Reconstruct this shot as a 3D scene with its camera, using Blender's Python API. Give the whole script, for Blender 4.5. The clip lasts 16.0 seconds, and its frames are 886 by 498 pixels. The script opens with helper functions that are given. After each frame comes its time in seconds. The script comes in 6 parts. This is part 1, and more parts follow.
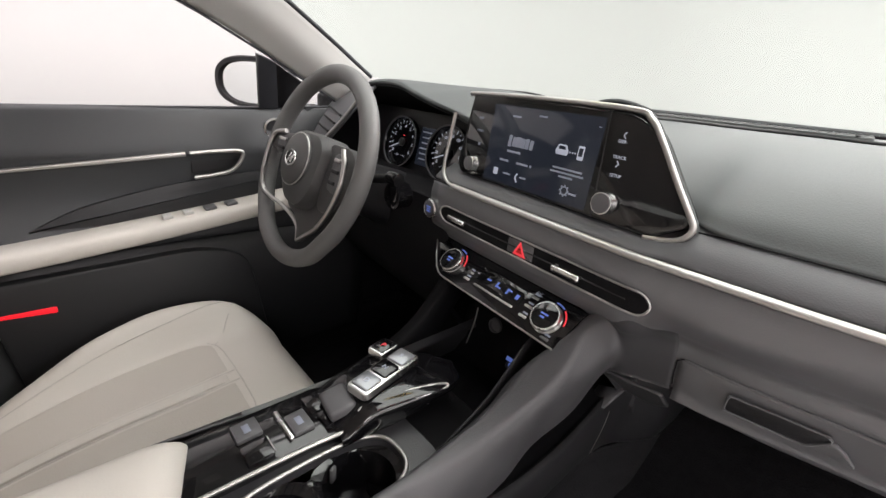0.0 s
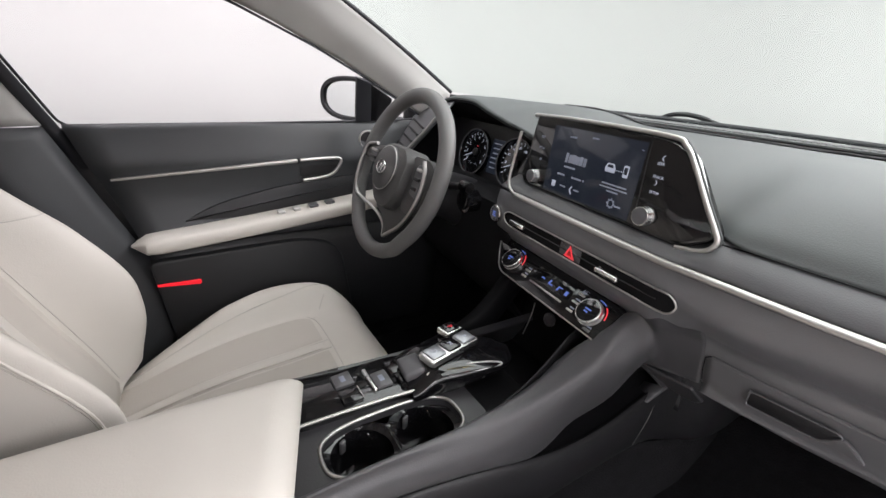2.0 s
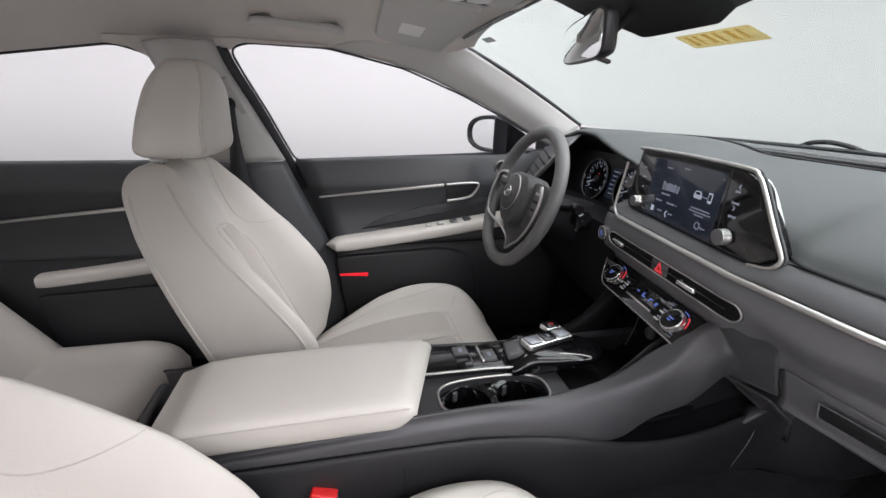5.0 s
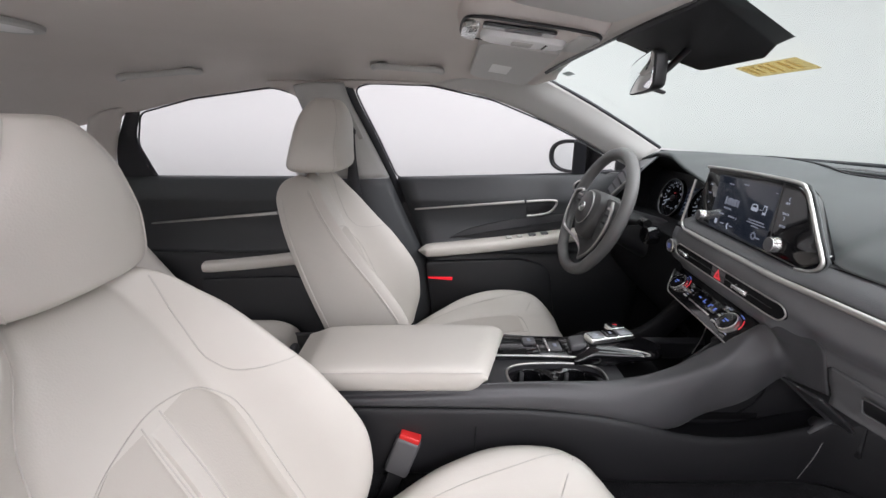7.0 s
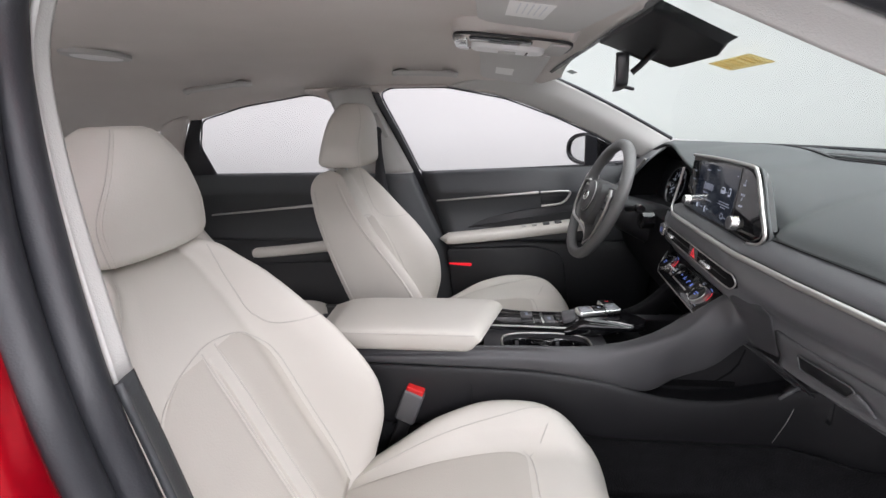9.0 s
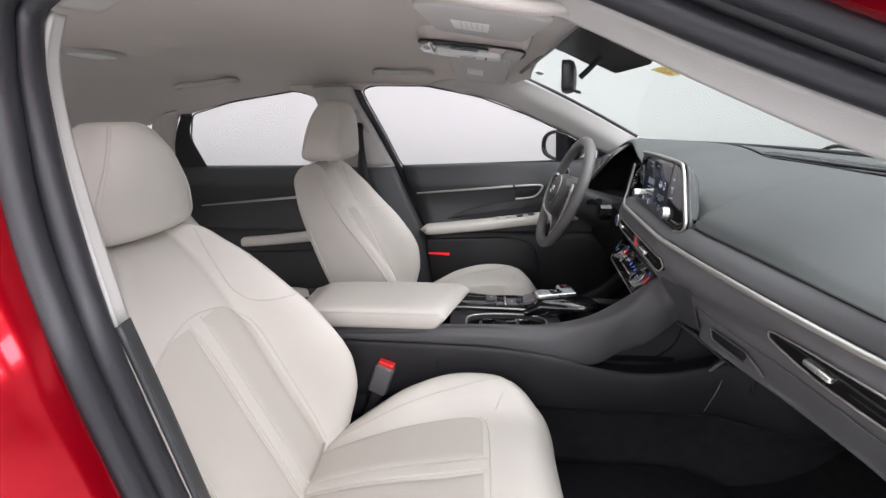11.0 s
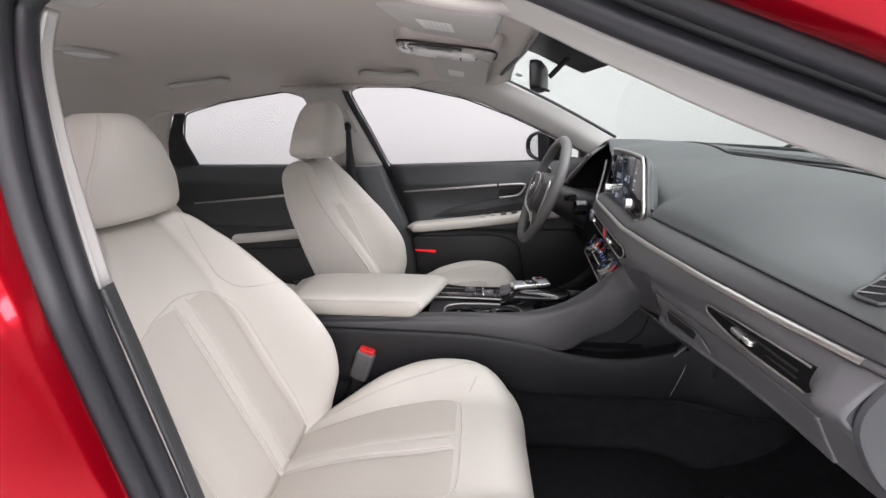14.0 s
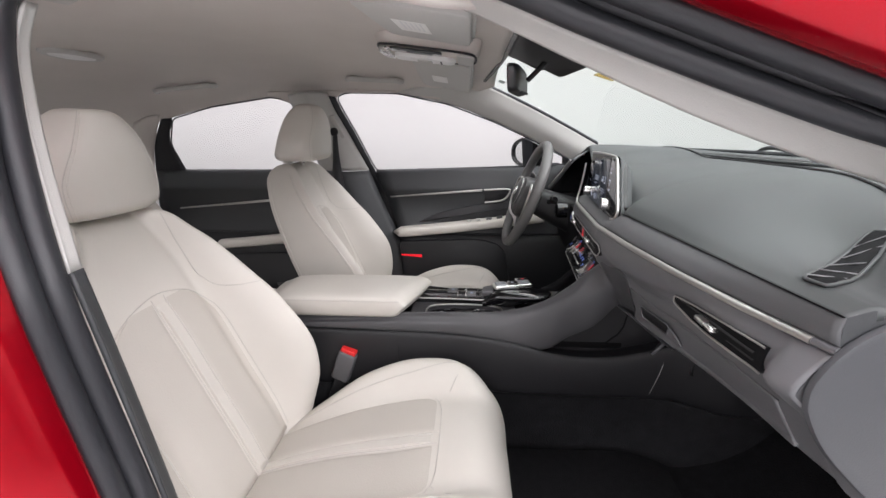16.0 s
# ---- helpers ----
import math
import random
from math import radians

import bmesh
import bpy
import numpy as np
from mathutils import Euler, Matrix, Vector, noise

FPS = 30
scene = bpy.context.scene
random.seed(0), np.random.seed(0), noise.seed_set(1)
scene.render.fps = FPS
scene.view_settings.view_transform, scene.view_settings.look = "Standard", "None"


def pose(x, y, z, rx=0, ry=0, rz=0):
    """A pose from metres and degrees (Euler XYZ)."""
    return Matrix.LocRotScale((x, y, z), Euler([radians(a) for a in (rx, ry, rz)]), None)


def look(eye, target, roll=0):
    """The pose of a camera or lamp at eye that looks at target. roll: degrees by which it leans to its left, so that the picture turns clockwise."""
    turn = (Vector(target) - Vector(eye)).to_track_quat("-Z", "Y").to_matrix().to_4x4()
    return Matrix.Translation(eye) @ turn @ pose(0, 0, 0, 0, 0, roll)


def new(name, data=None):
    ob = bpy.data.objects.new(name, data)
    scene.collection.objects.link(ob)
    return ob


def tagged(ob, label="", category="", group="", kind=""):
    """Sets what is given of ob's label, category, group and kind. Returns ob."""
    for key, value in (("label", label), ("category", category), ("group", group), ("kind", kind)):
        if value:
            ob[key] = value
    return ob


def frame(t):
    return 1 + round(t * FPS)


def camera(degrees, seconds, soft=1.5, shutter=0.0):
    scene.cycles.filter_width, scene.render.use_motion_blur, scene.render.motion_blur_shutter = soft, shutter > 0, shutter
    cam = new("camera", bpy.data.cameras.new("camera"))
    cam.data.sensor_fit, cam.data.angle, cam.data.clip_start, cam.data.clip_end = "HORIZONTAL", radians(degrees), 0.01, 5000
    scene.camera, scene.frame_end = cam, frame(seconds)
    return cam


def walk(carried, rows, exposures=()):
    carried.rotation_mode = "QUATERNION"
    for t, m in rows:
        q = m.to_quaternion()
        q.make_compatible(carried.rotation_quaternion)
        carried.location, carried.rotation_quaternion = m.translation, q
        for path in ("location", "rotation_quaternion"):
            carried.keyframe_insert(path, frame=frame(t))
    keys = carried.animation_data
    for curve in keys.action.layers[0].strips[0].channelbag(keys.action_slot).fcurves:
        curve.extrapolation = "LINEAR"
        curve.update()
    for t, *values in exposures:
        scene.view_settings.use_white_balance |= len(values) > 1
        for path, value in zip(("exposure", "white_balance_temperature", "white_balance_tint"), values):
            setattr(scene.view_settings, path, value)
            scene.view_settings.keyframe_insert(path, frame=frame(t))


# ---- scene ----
cam = camera(93.6, 16.0, soft=1.5)
PATH = [
    (0, (0.359, 0.19, 1.098), (-0.978, 1.488, 0.371), 5.8),
    (0.5, (0.374, 0.171, 1.109), (-1.001, 1.421, 0.369), 5.8),
    (1, (0.391, 0.15, 1.119), (-1.028, 1.345, 0.373), 5.8),
    (1.5, (0.415, 0.14, 1.132), (-1.063, 1.255, 0.377), 5.3),
    (2, (0.449, 0.13, 1.141), (-1.092, 1.154, 0.38), 4.7),
    (2.5, (0.479, 0.115, 1.16), (-1.122, 1.038, 0.397), 3.9),
    (3, (0.513, 0.101, 1.169), (-1.149, 0.919, 0.414), 3.1),
    (3.5, (0.551, 0.095, 1.172), (-1.165, 0.815, 0.438), 2.7),
    (4, (0.586, 0.095, 1.176), (-1.172, 0.717, 0.453), 2.0),
    (6.5, (0.754, 0.112, 1.184), (-1.149, 0.219, 0.577), 1.0),
    (7, (0.811, 0.088, 1.183), (-1.102, 0.109, 0.6), 0.4),
    (7.5, (0.865, 0.068, 1.179), (-1.049, 0.019, 0.601), -0.3),
    (8, (0.901, 0.103, 1.181), (-1.009, -0.013, 0.6), -0.8),
    (8.5, (0.925, 0.154, 1.183), (-0.981, -0.007, 0.601), -1.0),
    (9, (0.948, 0.187, 1.186), (-0.953, -0.006, 0.593), -1.4),
    (11.5, (1.048, 0.272, 1.194), (-0.847, 0.112, 0.577), -0.6),
    (12, (1.054, 0.285, 1.192), (-0.843, 0.13, 0.58), -0.5),
    (12.5, (1.058, 0.299, 1.183), (-0.841, 0.145, 0.576), -0.5),
    (13, (1.067, 0.305, 1.178), (-0.834, 0.15, 0.575), -0.4),
    (13.5, (1.079, 0.312, 1.174), (-0.823, 0.153, 0.575), -0.5),
    (14, (1.088, 0.314, 1.171), (-0.817, 0.158, 0.581), -0.5),
    (14.5, (1.092, 0.321, 1.167), (-0.815, 0.169, 0.584), -0.6),
    (15, (1.094, 0.327, 1.162), (-0.817, 0.183, 0.59), -0.6),
    (15.5, (1.096, 0.338, 1.155), (-0.82, 0.199, 0.598), -0.5),
    (16, (1.105, 0.344, 1.147), (-0.817, 0.222, 0.608), -0.2),
]
walk(cam, [(t, look(eye, target, roll)) for t, eye, target, roll in PATH], [(0, 0.12, 6700, 11.5), (1, 0.09, 6600, 11.5), (2, 0.05, 6450, 11.5), (4, -0.03, 6250, 11.5), (9, -0.05, 6250, 11.5), (16, -0.07, 6400, 12)])

# ---- light: a white photo booth with soft overhead panels, plus added fill lamps ----
world = bpy.data.worlds.new("booth_air")
scene.world = world
world.use_nodes = True
world.node_tree.nodes["Background"].inputs[0].default_value = (0.9, 0.92, 0.95, 1)
world.node_tree.nodes["Background"].inputs[1].default_value = 0.05


def panel_light(name, eye, target, wide, deep, watts, colour):
    lamp = bpy.data.lights.new(name, "AREA")
    lamp.shape, lamp.size, lamp.size_y, lamp.energy, lamp.color = "RECTANGLE", wide, deep, watts, colour
    ob = new(name, lamp)
    ob.matrix_world = look(eye, target)
    return ob


panel_light("ceiling_panel_light", (0.5, 0.8, 3.4), (0.5, 0.8, 0), 4.5, 3.6, 155, (1.0, 0.968, 0.985))
panel_light("door_side_panel_light", (3.6, 0.2, 1.85), (0.2, 0.3, 0.75), 3.0, 1.4, 27, (1.0, 0.965, 0.98))
panel_light("side_panel_light", (2.6, 1.7, 2.4), (0.4, -0.2, 0.9), 1.4, 0.6, 50, (1.0, 0.965, 0.98))
# unseen fill lamp, added to brighten the fascia
panel_light("rear_side_fill_light", (2.3, -1.1, 2.2), (0.5, 0.65, 0.9), 1.2, 0.6, 14, (1.0, 0.965, 0.98))
panel_light("front_panel_light", (0.5, 3.3, 3.0), (0.1, 0.0, 0.85), 2.6, 0.8, 112, (1.0, 0.968, 0.98))
# unseen fill lamps, added to lift the rear and the far wall
panel_light("rear_fill_light", (-0.6, -3.6, 3.3), (-0.6, -4.0, 0), 4.4, 2.0, 75, (1.0, 0.965, 0.985))
panel_light("far_wall_fill_light", (-1.9, -0.6, 3.1), (-3.2, -0.6, 1.0), 4.4, 0.7, 25, (1.0, 0.895, 0.965))


# ---- materials ----
def shader(name, base, rough, metal=0.0, grain=0.0, grain_size=0.002, mottle=0.0, mottle_size=0.12, coat=0.0, spec=0.5, rough_var=0.06, crease=0.0):
    """A painted, moulded or woven surface: broad mottling of the colour, fine relief, uneven gloss."""
    m = bpy.data.materials.new(name)
    m.use_nodes = True
    nt = m.node_tree
    p = nt.nodes["Principled BSDF"]
    p.inputs["Base Color"].default_value = (*base, 1)
    p.inputs["Roughness"].default_value = rough
    p.inputs["Metallic"].default_value = metal
    p.inputs["Specular IOR Level"].default_value = spec
    p.inputs["Coat Weight"].default_value = coat
    p.inputs["Coat Roughness"].default_value = 0.04
    co = nt.nodes.new("ShaderNodeTexCoord")
    if mottle:
        n = nt.nodes.new("ShaderNodeTexNoise")
        n.inputs["Scale"].default_value = 1 / mottle_size
        n.inputs["Detail"].default_value = 5
        nt.links.new(co.outputs["Object"], n.inputs["Vector"])
        mix = nt.nodes.new("ShaderNodeMix")
        mix.data_type = "RGBA"
        mix.inputs[6].default_value = (*[c * (1 - mottle) for c in base], 1)
        mix.inputs[7].default_value = (*[min(1, c * (1 + mottle)) for c in base], 1)
        nt.links.new(n.outputs["Fac"], mix.inputs[0])
        nt.links.new(mix.outputs[2], p.inputs["Base Color"])
        if rough_var:
            r = nt.nodes.new("ShaderNodeMapRange")
            r.inputs["To Min"].default_value, r.inputs["To Max"].default_value = rough - rough_var, rough + rough_var
            nt.links.new(n.outputs["Fac"], r.inputs["Value"])
            nt.links.new(r.outputs["Result"], p.inputs["Roughness"])
    if grain:
        g = nt.nodes.new("ShaderNodeTexVoronoi")
        g.inputs["Scale"].default_value = 1 / grain_size
        nt.links.new(co.outputs["Object"], g.inputs["Vector"])
        b = nt.nodes.new("ShaderNodeBump")
        b.inputs["Strength"].default_value = grain
        b.inputs["Distance"].default_value = grain_size * 0.4
        nt.links.new(g.outputs["Distance"], b.inputs["Height"])
        nt.links.new(b.outputs["Normal"], p.inputs["Normal"])
        if crease:
            w = nt.nodes.new("ShaderNodeTexNoise")
            w.inputs["Scale"].default_value = 22
            w.inputs["Detail"].default_value = 3
            w.inputs["Distortion"].default_value = 0.6
            nt.links.new(co.outputs["Object"], w.inputs["Vector"])
            b2 = nt.nodes.new("ShaderNodeBump")
            b2.inputs["Strength"].default_value = crease
            b2.inputs["Distance"].default_value = 0.006
            nt.links.new(w.outputs["Fac"], b2.inputs["Height"])
            nt.links.new(b2.outputs["Normal"], b.inputs["Normal"])
    return m


def lit(name, colour, strength):
    m = bpy.data.materials.new(name)
    m.use_nodes = True
    p = m.node_tree.nodes["Principled BSDF"]
    p.inputs["Base Color"].default_value = (*[c * 0.3 for c in colour], 1)
    p.inputs["Emission Color"].default_value = (*colour, 1)
    p.inputs["Emission Strength"].default_value = strength
    return m


def thin_film(m, tint, clear):
    """Lets light through a thin printed film."""
    nt = m.node_tree
    tr = nt.nodes.new("ShaderNodeBsdfTransparent")
    tr.inputs["Color"].default_value = (*tint, 1)
    mx = nt.nodes.new("ShaderNodeMixShader")
    mx.inputs[0].default_value = clear
    nt.links.new(nt.nodes["Principled BSDF"].outputs[0], mx.inputs[1])
    nt.links.new(tr.outputs[0], mx.inputs[2])
    nt.links.new(mx.outputs[0], nt.nodes["Material Output"].inputs["Surface"])
    return m


def glass(name, tint):
    m = bpy.data.materials.new(name)
    m.use_nodes = True
    nt = m.node_tree
    nt.nodes.remove(nt.nodes["Principled BSDF"])
    tr, gl, mx, fr, mr = (nt.nodes.new(k) for k in ("ShaderNodeBsdfTransparent", "ShaderNodeBsdfGlossy", "ShaderNodeMixShader", "ShaderNodeLayerWeight", "ShaderNodeMapRange"))
    tr.inputs["Color"].default_value = (*tint, 1)
    gl.inputs["Roughness"].default_value = 0.01
    fr.inputs["Blend"].default_value = 0.25
    mr.inputs["From Min"].default_value, mr.inputs["To Min"].default_value, mr.inputs["To Max"].default_value = 0.25, 0.015, 0.10
    nt.links.new(fr.outputs["Facing"], mr.inputs["Value"])
    nt.links.new(mr.outputs["Result"], mx.inputs[0])
    nt.links.new(tr.outputs[0], mx.inputs[1])
    nt.links.new(gl.outputs[0], mx.inputs[2])
    nt.links.new(mx.outputs[0], nt.nodes["Material Output"].inputs["Surface"])
    return m


LEATHER = shader("cream_leather", (0.60, 0.572, 0.525), 0.45, grain=0.16, grain_size=0.0022, mottle=0.05, crease=0.12)
PERF = shader("perforated_cream_leather", (0.51, 0.48, 0.435), 0.6, grain=0.22, grain_size=0.0028, mottle=0.04)
SEAMC = shader("cream_thread", (0.52, 0.495, 0.46), 0.7, grain=0.4, grain_size=0.002)
PAD = shader("soft_grey_dash_skin", (0.084, 0.092, 0.092), 0.6, spec=0.3, grain=0.16, grain_size=0.0018, mottle=0.06)
FASCIA = shader("warm_grey_fascia", (0.121, 0.122, 0.130), 0.42, spec=0.9, grain=0.15, grain_size=0.0016, mottle=0.06)
DOORM = shader("slate_door_skin", (0.039, 0.042, 0.045), 0.46, grain=0.15, grain_size=0.0018, mottle=0.08)
# door skin darkened; paints the shade inside the hand scoops
DOORD = shader("darkened_slate_door_skin", (0.018, 0.019, 0.021), 0.5, grain=0.15, grain_size=0.0018, mottle=0.08)
# black for vents and joints, and for deep shade on driver-side parts
VOID = shader("matt_black_plastic_and_shade", (0.006, 0.006, 0.007), 0.7, spec=0.15, grain=0.3, grain_size=0.0018, mottle=0.2)
DARK = shader("black_hard_plastic", (0.012, 0.012, 0.0135), 0.45, grain=0.3, grain_size=0.0018, mottle=0.15)
CONS = shader("charcoal_console_plastic", (0.034, 0.034, 0.037), 0.38, spec=0.7, grain=0.2, grain_size=0.0018, mottle=0.07)
BANDM = shader("warm_grey_band_skin", (0.096, 0.098, 0.102), 0.55, spec=0.4, grain=0.16, grain_size=0.0016, mottle=0.06)
# fascia grey darkened, so the door-facing end looks less lit
ENDM = shader("darkened_end_cover_plastic", (0.060, 0.063, 0.069), 0.45, grain=0.15, grain_size=0.0018, mottle=0.07)
RAILM = shader("charcoal_rail_plastic", (0.052, 0.052, 0.056), 0.42, spec=0.65, grain=0.2, grain_size=0.0018, mottle=0.07)
# console grey taken near black: foot-well and pocket shade in the colour
CONSL = shader("shade_darkened_console_plastic", (0.014, 0.014, 0.016), 0.5, spec=0.45, grain=0.2, grain_size=0.0018, mottle=0.08)
PIANO = shader("piano_black", (0.006, 0.006, 0.007), 0.06, coat=0.4, mottle=0.1, rough_var=0.02)
CHROME = shader("satin_chrome", (0.52, 0.51, 0.495), 0.42, metal=1.0, mottle=0.03, mottle_size=0.03, rough_var=0.05)
BRIGHT = shader("bright_chrome", (0.76, 0.76, 0.75), 0.27, metal=1.0, mottle=0.02, rough_var=0.03)
HEADL = shader("greige_headliner_cloth", (0.615, 0.575, 0.542), 0.92, grain=0.6, grain_size=0.0016, mottle=0.05, spec=0.2)
PILLAR = shader("greige_pillar_plastic", (0.51, 0.505, 0.485), 0.6, grain=0.3, grain_size=0.0018, mottle=0.04)
CARPET = shader("black_carpet", (0.011, 0.011, 0.012), 0.98, grain=1.0, grain_size=0.0035, mottle=0.5, mottle_size=0.02, spec=0.1)
FELT = shader("dark_grey_felt", (0.017, 0.0173, 0.019), 0.95, grain=1.0, grain_size=0.004, mottle=0.45, mottle_size=0.03, spec=0.15)
RUBBER = shader("grey_black_rubber", (0.021, 0.022, 0.026), 0.45, grain=0.15, grain_size=0.002, mottle=0.15)
RED = shader("metallic_red_paint", (0.40, 0.0015, 0.011), 0.17, metal=0.6, coat=0.3, spec=0.3, mottle=0.05)
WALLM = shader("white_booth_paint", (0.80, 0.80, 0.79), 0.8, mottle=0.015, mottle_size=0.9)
# booth white greyed down, so walls outside the glass look less lit
WALLF = shader("dimmed_booth_paint", (0.605, 0.607, 0.597), 0.85, mottle=0.015, mottle_size=1.2)
FLOORM = shader("pale_booth_floor", (0.72, 0.72, 0.72), 0.5, mottle=0.1, mottle_size=0.5, grain=0.1, grain_size=0.02)
GLASS = glass("clear_glass", (0.925, 0.965, 0.945))
SIDEGLASS = glass("side_glass", (0.96, 0.96, 0.96))
MIRROR = shader("mirror_silver", (0.86, 0.88, 0.88), 0.015, metal=1.0)
FRIT = shader("black_glass_frit", (0.01, 0.01, 0.011), 0.25, mottle=0.1)
LABEL = shader("white_paper_label", (0.82, 0.82, 0.8), 0.7, mottle=0.03)
INK = shader("grey_print", (0.66, 0.67, 0.69), 0.7, mottle=0.05)
YELLOW = thin_film(shader("yellow_translucent_sticker", (0.52, 0.41, 0.17), 0.6, mottle=0.10, mottle_size=0.02), (0.96, 0.87, 0.60), 0.78)
YINK = thin_film(shader("brown_print", (0.46, 0.34, 0.13), 0.7, mottle=0.1), (0.97, 0.86, 0.6), 0.90)
REDPL = shader("red_plastic", (0.62, 0.02, 0.02), 0.35, mottle=0.05)
GREYBTN = shader("grey_button_plastic", (0.10, 0.10, 0.105), 0.4, grain=0.2, grain_size=0.002, mottle=0.06)
REDLAMP = lit("red_courtesy_lens", (1.0, 0.015, 0.03), 0.75)
WHEEL = shader("grey_wheel_leather", (0.115, 0.115, 0.113), 0.5, grain=0.3, grain_size=0.002, mottle=0.08, mottle_size=0.05)
WHEELD = shader("dark_wheel_plastic", (0.055, 0.055, 0.055), 0.45, grain=0.2, grain_size=0.002, mottle=0.08)
BLUEL = lit("blue_white_backlight", (0.2, 0.32, 1.0), 0.30)
WHITEL = lit("white_backlight", (0.7, 0.75, 0.9), 0.34)
DIMW = lit("dim_white_backlight", (0.55, 0.6, 0.75), 0.12)
REDL = lit("red_backlight", (1.0, 0.06, 0.08), 0.6)
SCREENM = lit("lcd_panel", (0.030, 0.037, 0.055), 0.32)
SCREENM.node_tree.nodes["Principled BSDF"].inputs["Roughness"].default_value = 0.12
SATIN = shader("satin_grey_button", (0.30, 0.31, 0.33), 0.3, metal=0.6, mottle=0.05)
LENS = shader("frosted_lamp_lens", (0.75, 0.75, 0.74), 0.3, mottle=0.05)


# ---- building helpers ----
ORIGIN = {}


def thing(name, base, label, category, group="", kind=""):
    ob = new(name)
    ob.empty_display_size = 0.05
    ob.location = base
    ORIGIN[ob.name] = Vector(base)
    return tagged(ob, label, category, group, kind)


def base_of(ob):
    while ob.parent:
        ob = ob.parent
    return ORIGIN[ob.name]


VIEW = Vector((0.35, 0.1, 1.02))


def mesh(name, verts, faces, mat, parent=None, label="", sharp=38, thick=0.0, flip=False, view=VIEW):
    me = bpy.data.meshes.new(name)
    o = base_of(parent) if parent else Vector((0, 0, 0))
    me.from_pydata([tuple(Vector(v) - o) for v in verts], [], faces)
    bm = bmesh.new()
    bm.from_mesh(me)
    bmesh.ops.remove_doubles(bm, verts=bm.verts, dist=1e-6)
    if not thick:
        bmesh.ops.recalc_face_normals(bm, faces=bm.faces)
    bm.to_mesh(me)
    bm.free()
    me.shade_smooth()
    me.set_sharp_from_angle(angle=radians(sharp))
    me.materials.append(mat)
    ob = new(name, me)
    if parent:
        ob.parent = parent
    else:
        ORIGIN[ob.name] = Vector((0, 0, 0))
    if label:
        tagged(ob, label)
    if thick:
        s = ob.modifiers.new("thickness", "SOLIDIFY")
        toward = sum(p.area * p.normal.dot(view - (p.center + o)) for p in me.polygons)
        s.thickness, s.offset = thick, (-1 if toward > 0 else 1)
        if flip is None:
            s.offset = -s.offset
    return ob


def spline(pts, n, closed=False):
    p = np.array(pts, float)
    if closed:
        q = np.vstack([p[-1], p, p[0], p[1]])
        segs = len(p)
    else:
        q = np.vstack([2 * p[0] - p[1], p, 2 * p[-1] - p[-2]])
        segs = len(p) - 1
    u = np.linspace(0, segs, n, endpoint=not closed)
    i = np.minimum(u.astype(int), segs - 1)
    f = (u - i)[:, None]
    a, b, c, d = q[i], q[i + 1], q[i + 2], q[i + 3]
    return 0.5 * (2 * b + (c - a) * f + (2 * a - 5 * b + 4 * c - d) * f ** 2 + (3 * b - a - 3 * c + d) * f ** 3)


def surf(ctrl, nu, nv):
    g = np.array(ctrl, float)
    rows = np.array([spline(r, nv) for r in g])
    return np.array([spline(rows[:, j], nu) for j in range(nv)]).transpose(1, 0, 2)


def quads(nu, nv, cu=False, cv=False):
    return [(i * nv + j, i * nv + (j + 1) % nv, ((i + 1) % nu) * nv + (j + 1) % nv, ((i + 1) % nu) * nv + j)
            for i in range(nu if cu else nu - 1) for j in range(nv if cv else nv - 1)]


def sheet(name, ctrl, nu, nv, mat, parent=None, thick=0.004, label="", flip=False, sharp=38, view=VIEW):
    g = surf(ctrl, nu, nv)
    return mesh(name, g.reshape(-1, 3), quads(nu, nv), mat, parent, label, sharp, thick, flip, view)


def loft(name, rings, mat, parent=None, label="", caps=True, sharp=38):
    r = np.array(rings, float)
    n, k = r.shape[:2]
    f = quads(n, k, cv=True)
    if caps:
        f += [tuple(range(k)), tuple(range((n - 1) * k, n * k))]
    return mesh(name, r.reshape(-1, 3), f, mat, parent, label, sharp)


def tube(name, pts, r, mat, parent=None, label="", closed=False, n=None, sides=8, squash=1.0):
    p = spline(pts, n or max(8, 6 * len(pts)), closed)
    tang = np.roll(p, -1, 0) - np.roll(p, 1, 0)
    if not closed:
        tang[0], tang[-1] = p[1] - p[0], p[-1] - p[-2]
    rings, up = [], None
    for q, t in zip(p, tang):
        t = Vector(t).normalized()
        if up is None:
            up = t.orthogonal().normalized()
        up = (up - t * up.dot(t)).normalized()
        side = t.cross(up)
        rings.append([tuple(Vector(q) + r * math.cos(a) * up + r * squash * math.sin(a) * side) for a in np.linspace(0, 2 * math.pi, sides, endpoint=False)])
    rr = np.array(rings)
    f = quads(len(rr), sides, cu=closed, cv=True)
    if not closed:
        f += [tuple(range(sides)), tuple(range((len(rr) - 1) * sides, len(rr) * sides))]
    return mesh(name, rr.reshape(-1, 3), f, mat, parent, label, 60)


def rounded(points, radius, seg=5):
    """A polygon with its corners rounded; points (u, v) or (u, v, own radius)."""
    out, n = [], len(points)
    for i, p in enumerate(points):
        r = p[2] if len(p) > 2 else radius
        p, a, b = Vector(p[:2]), Vector(points[i - 1][:2]), Vector(points[(i + 1) % n][:2])
        da, db = (a - p), (b - p)
        r = min(r, da.length * 0.48, db.length * 0.48)
        s, e = p + da.normalized() * r, p + db.normalized() * r
        for k in range(seg + 1):
            f = k / seg
            out.append(tuple((1 - f) ** 2 * s + 2 * f * (1 - f) * p + f * f * e))
    return out


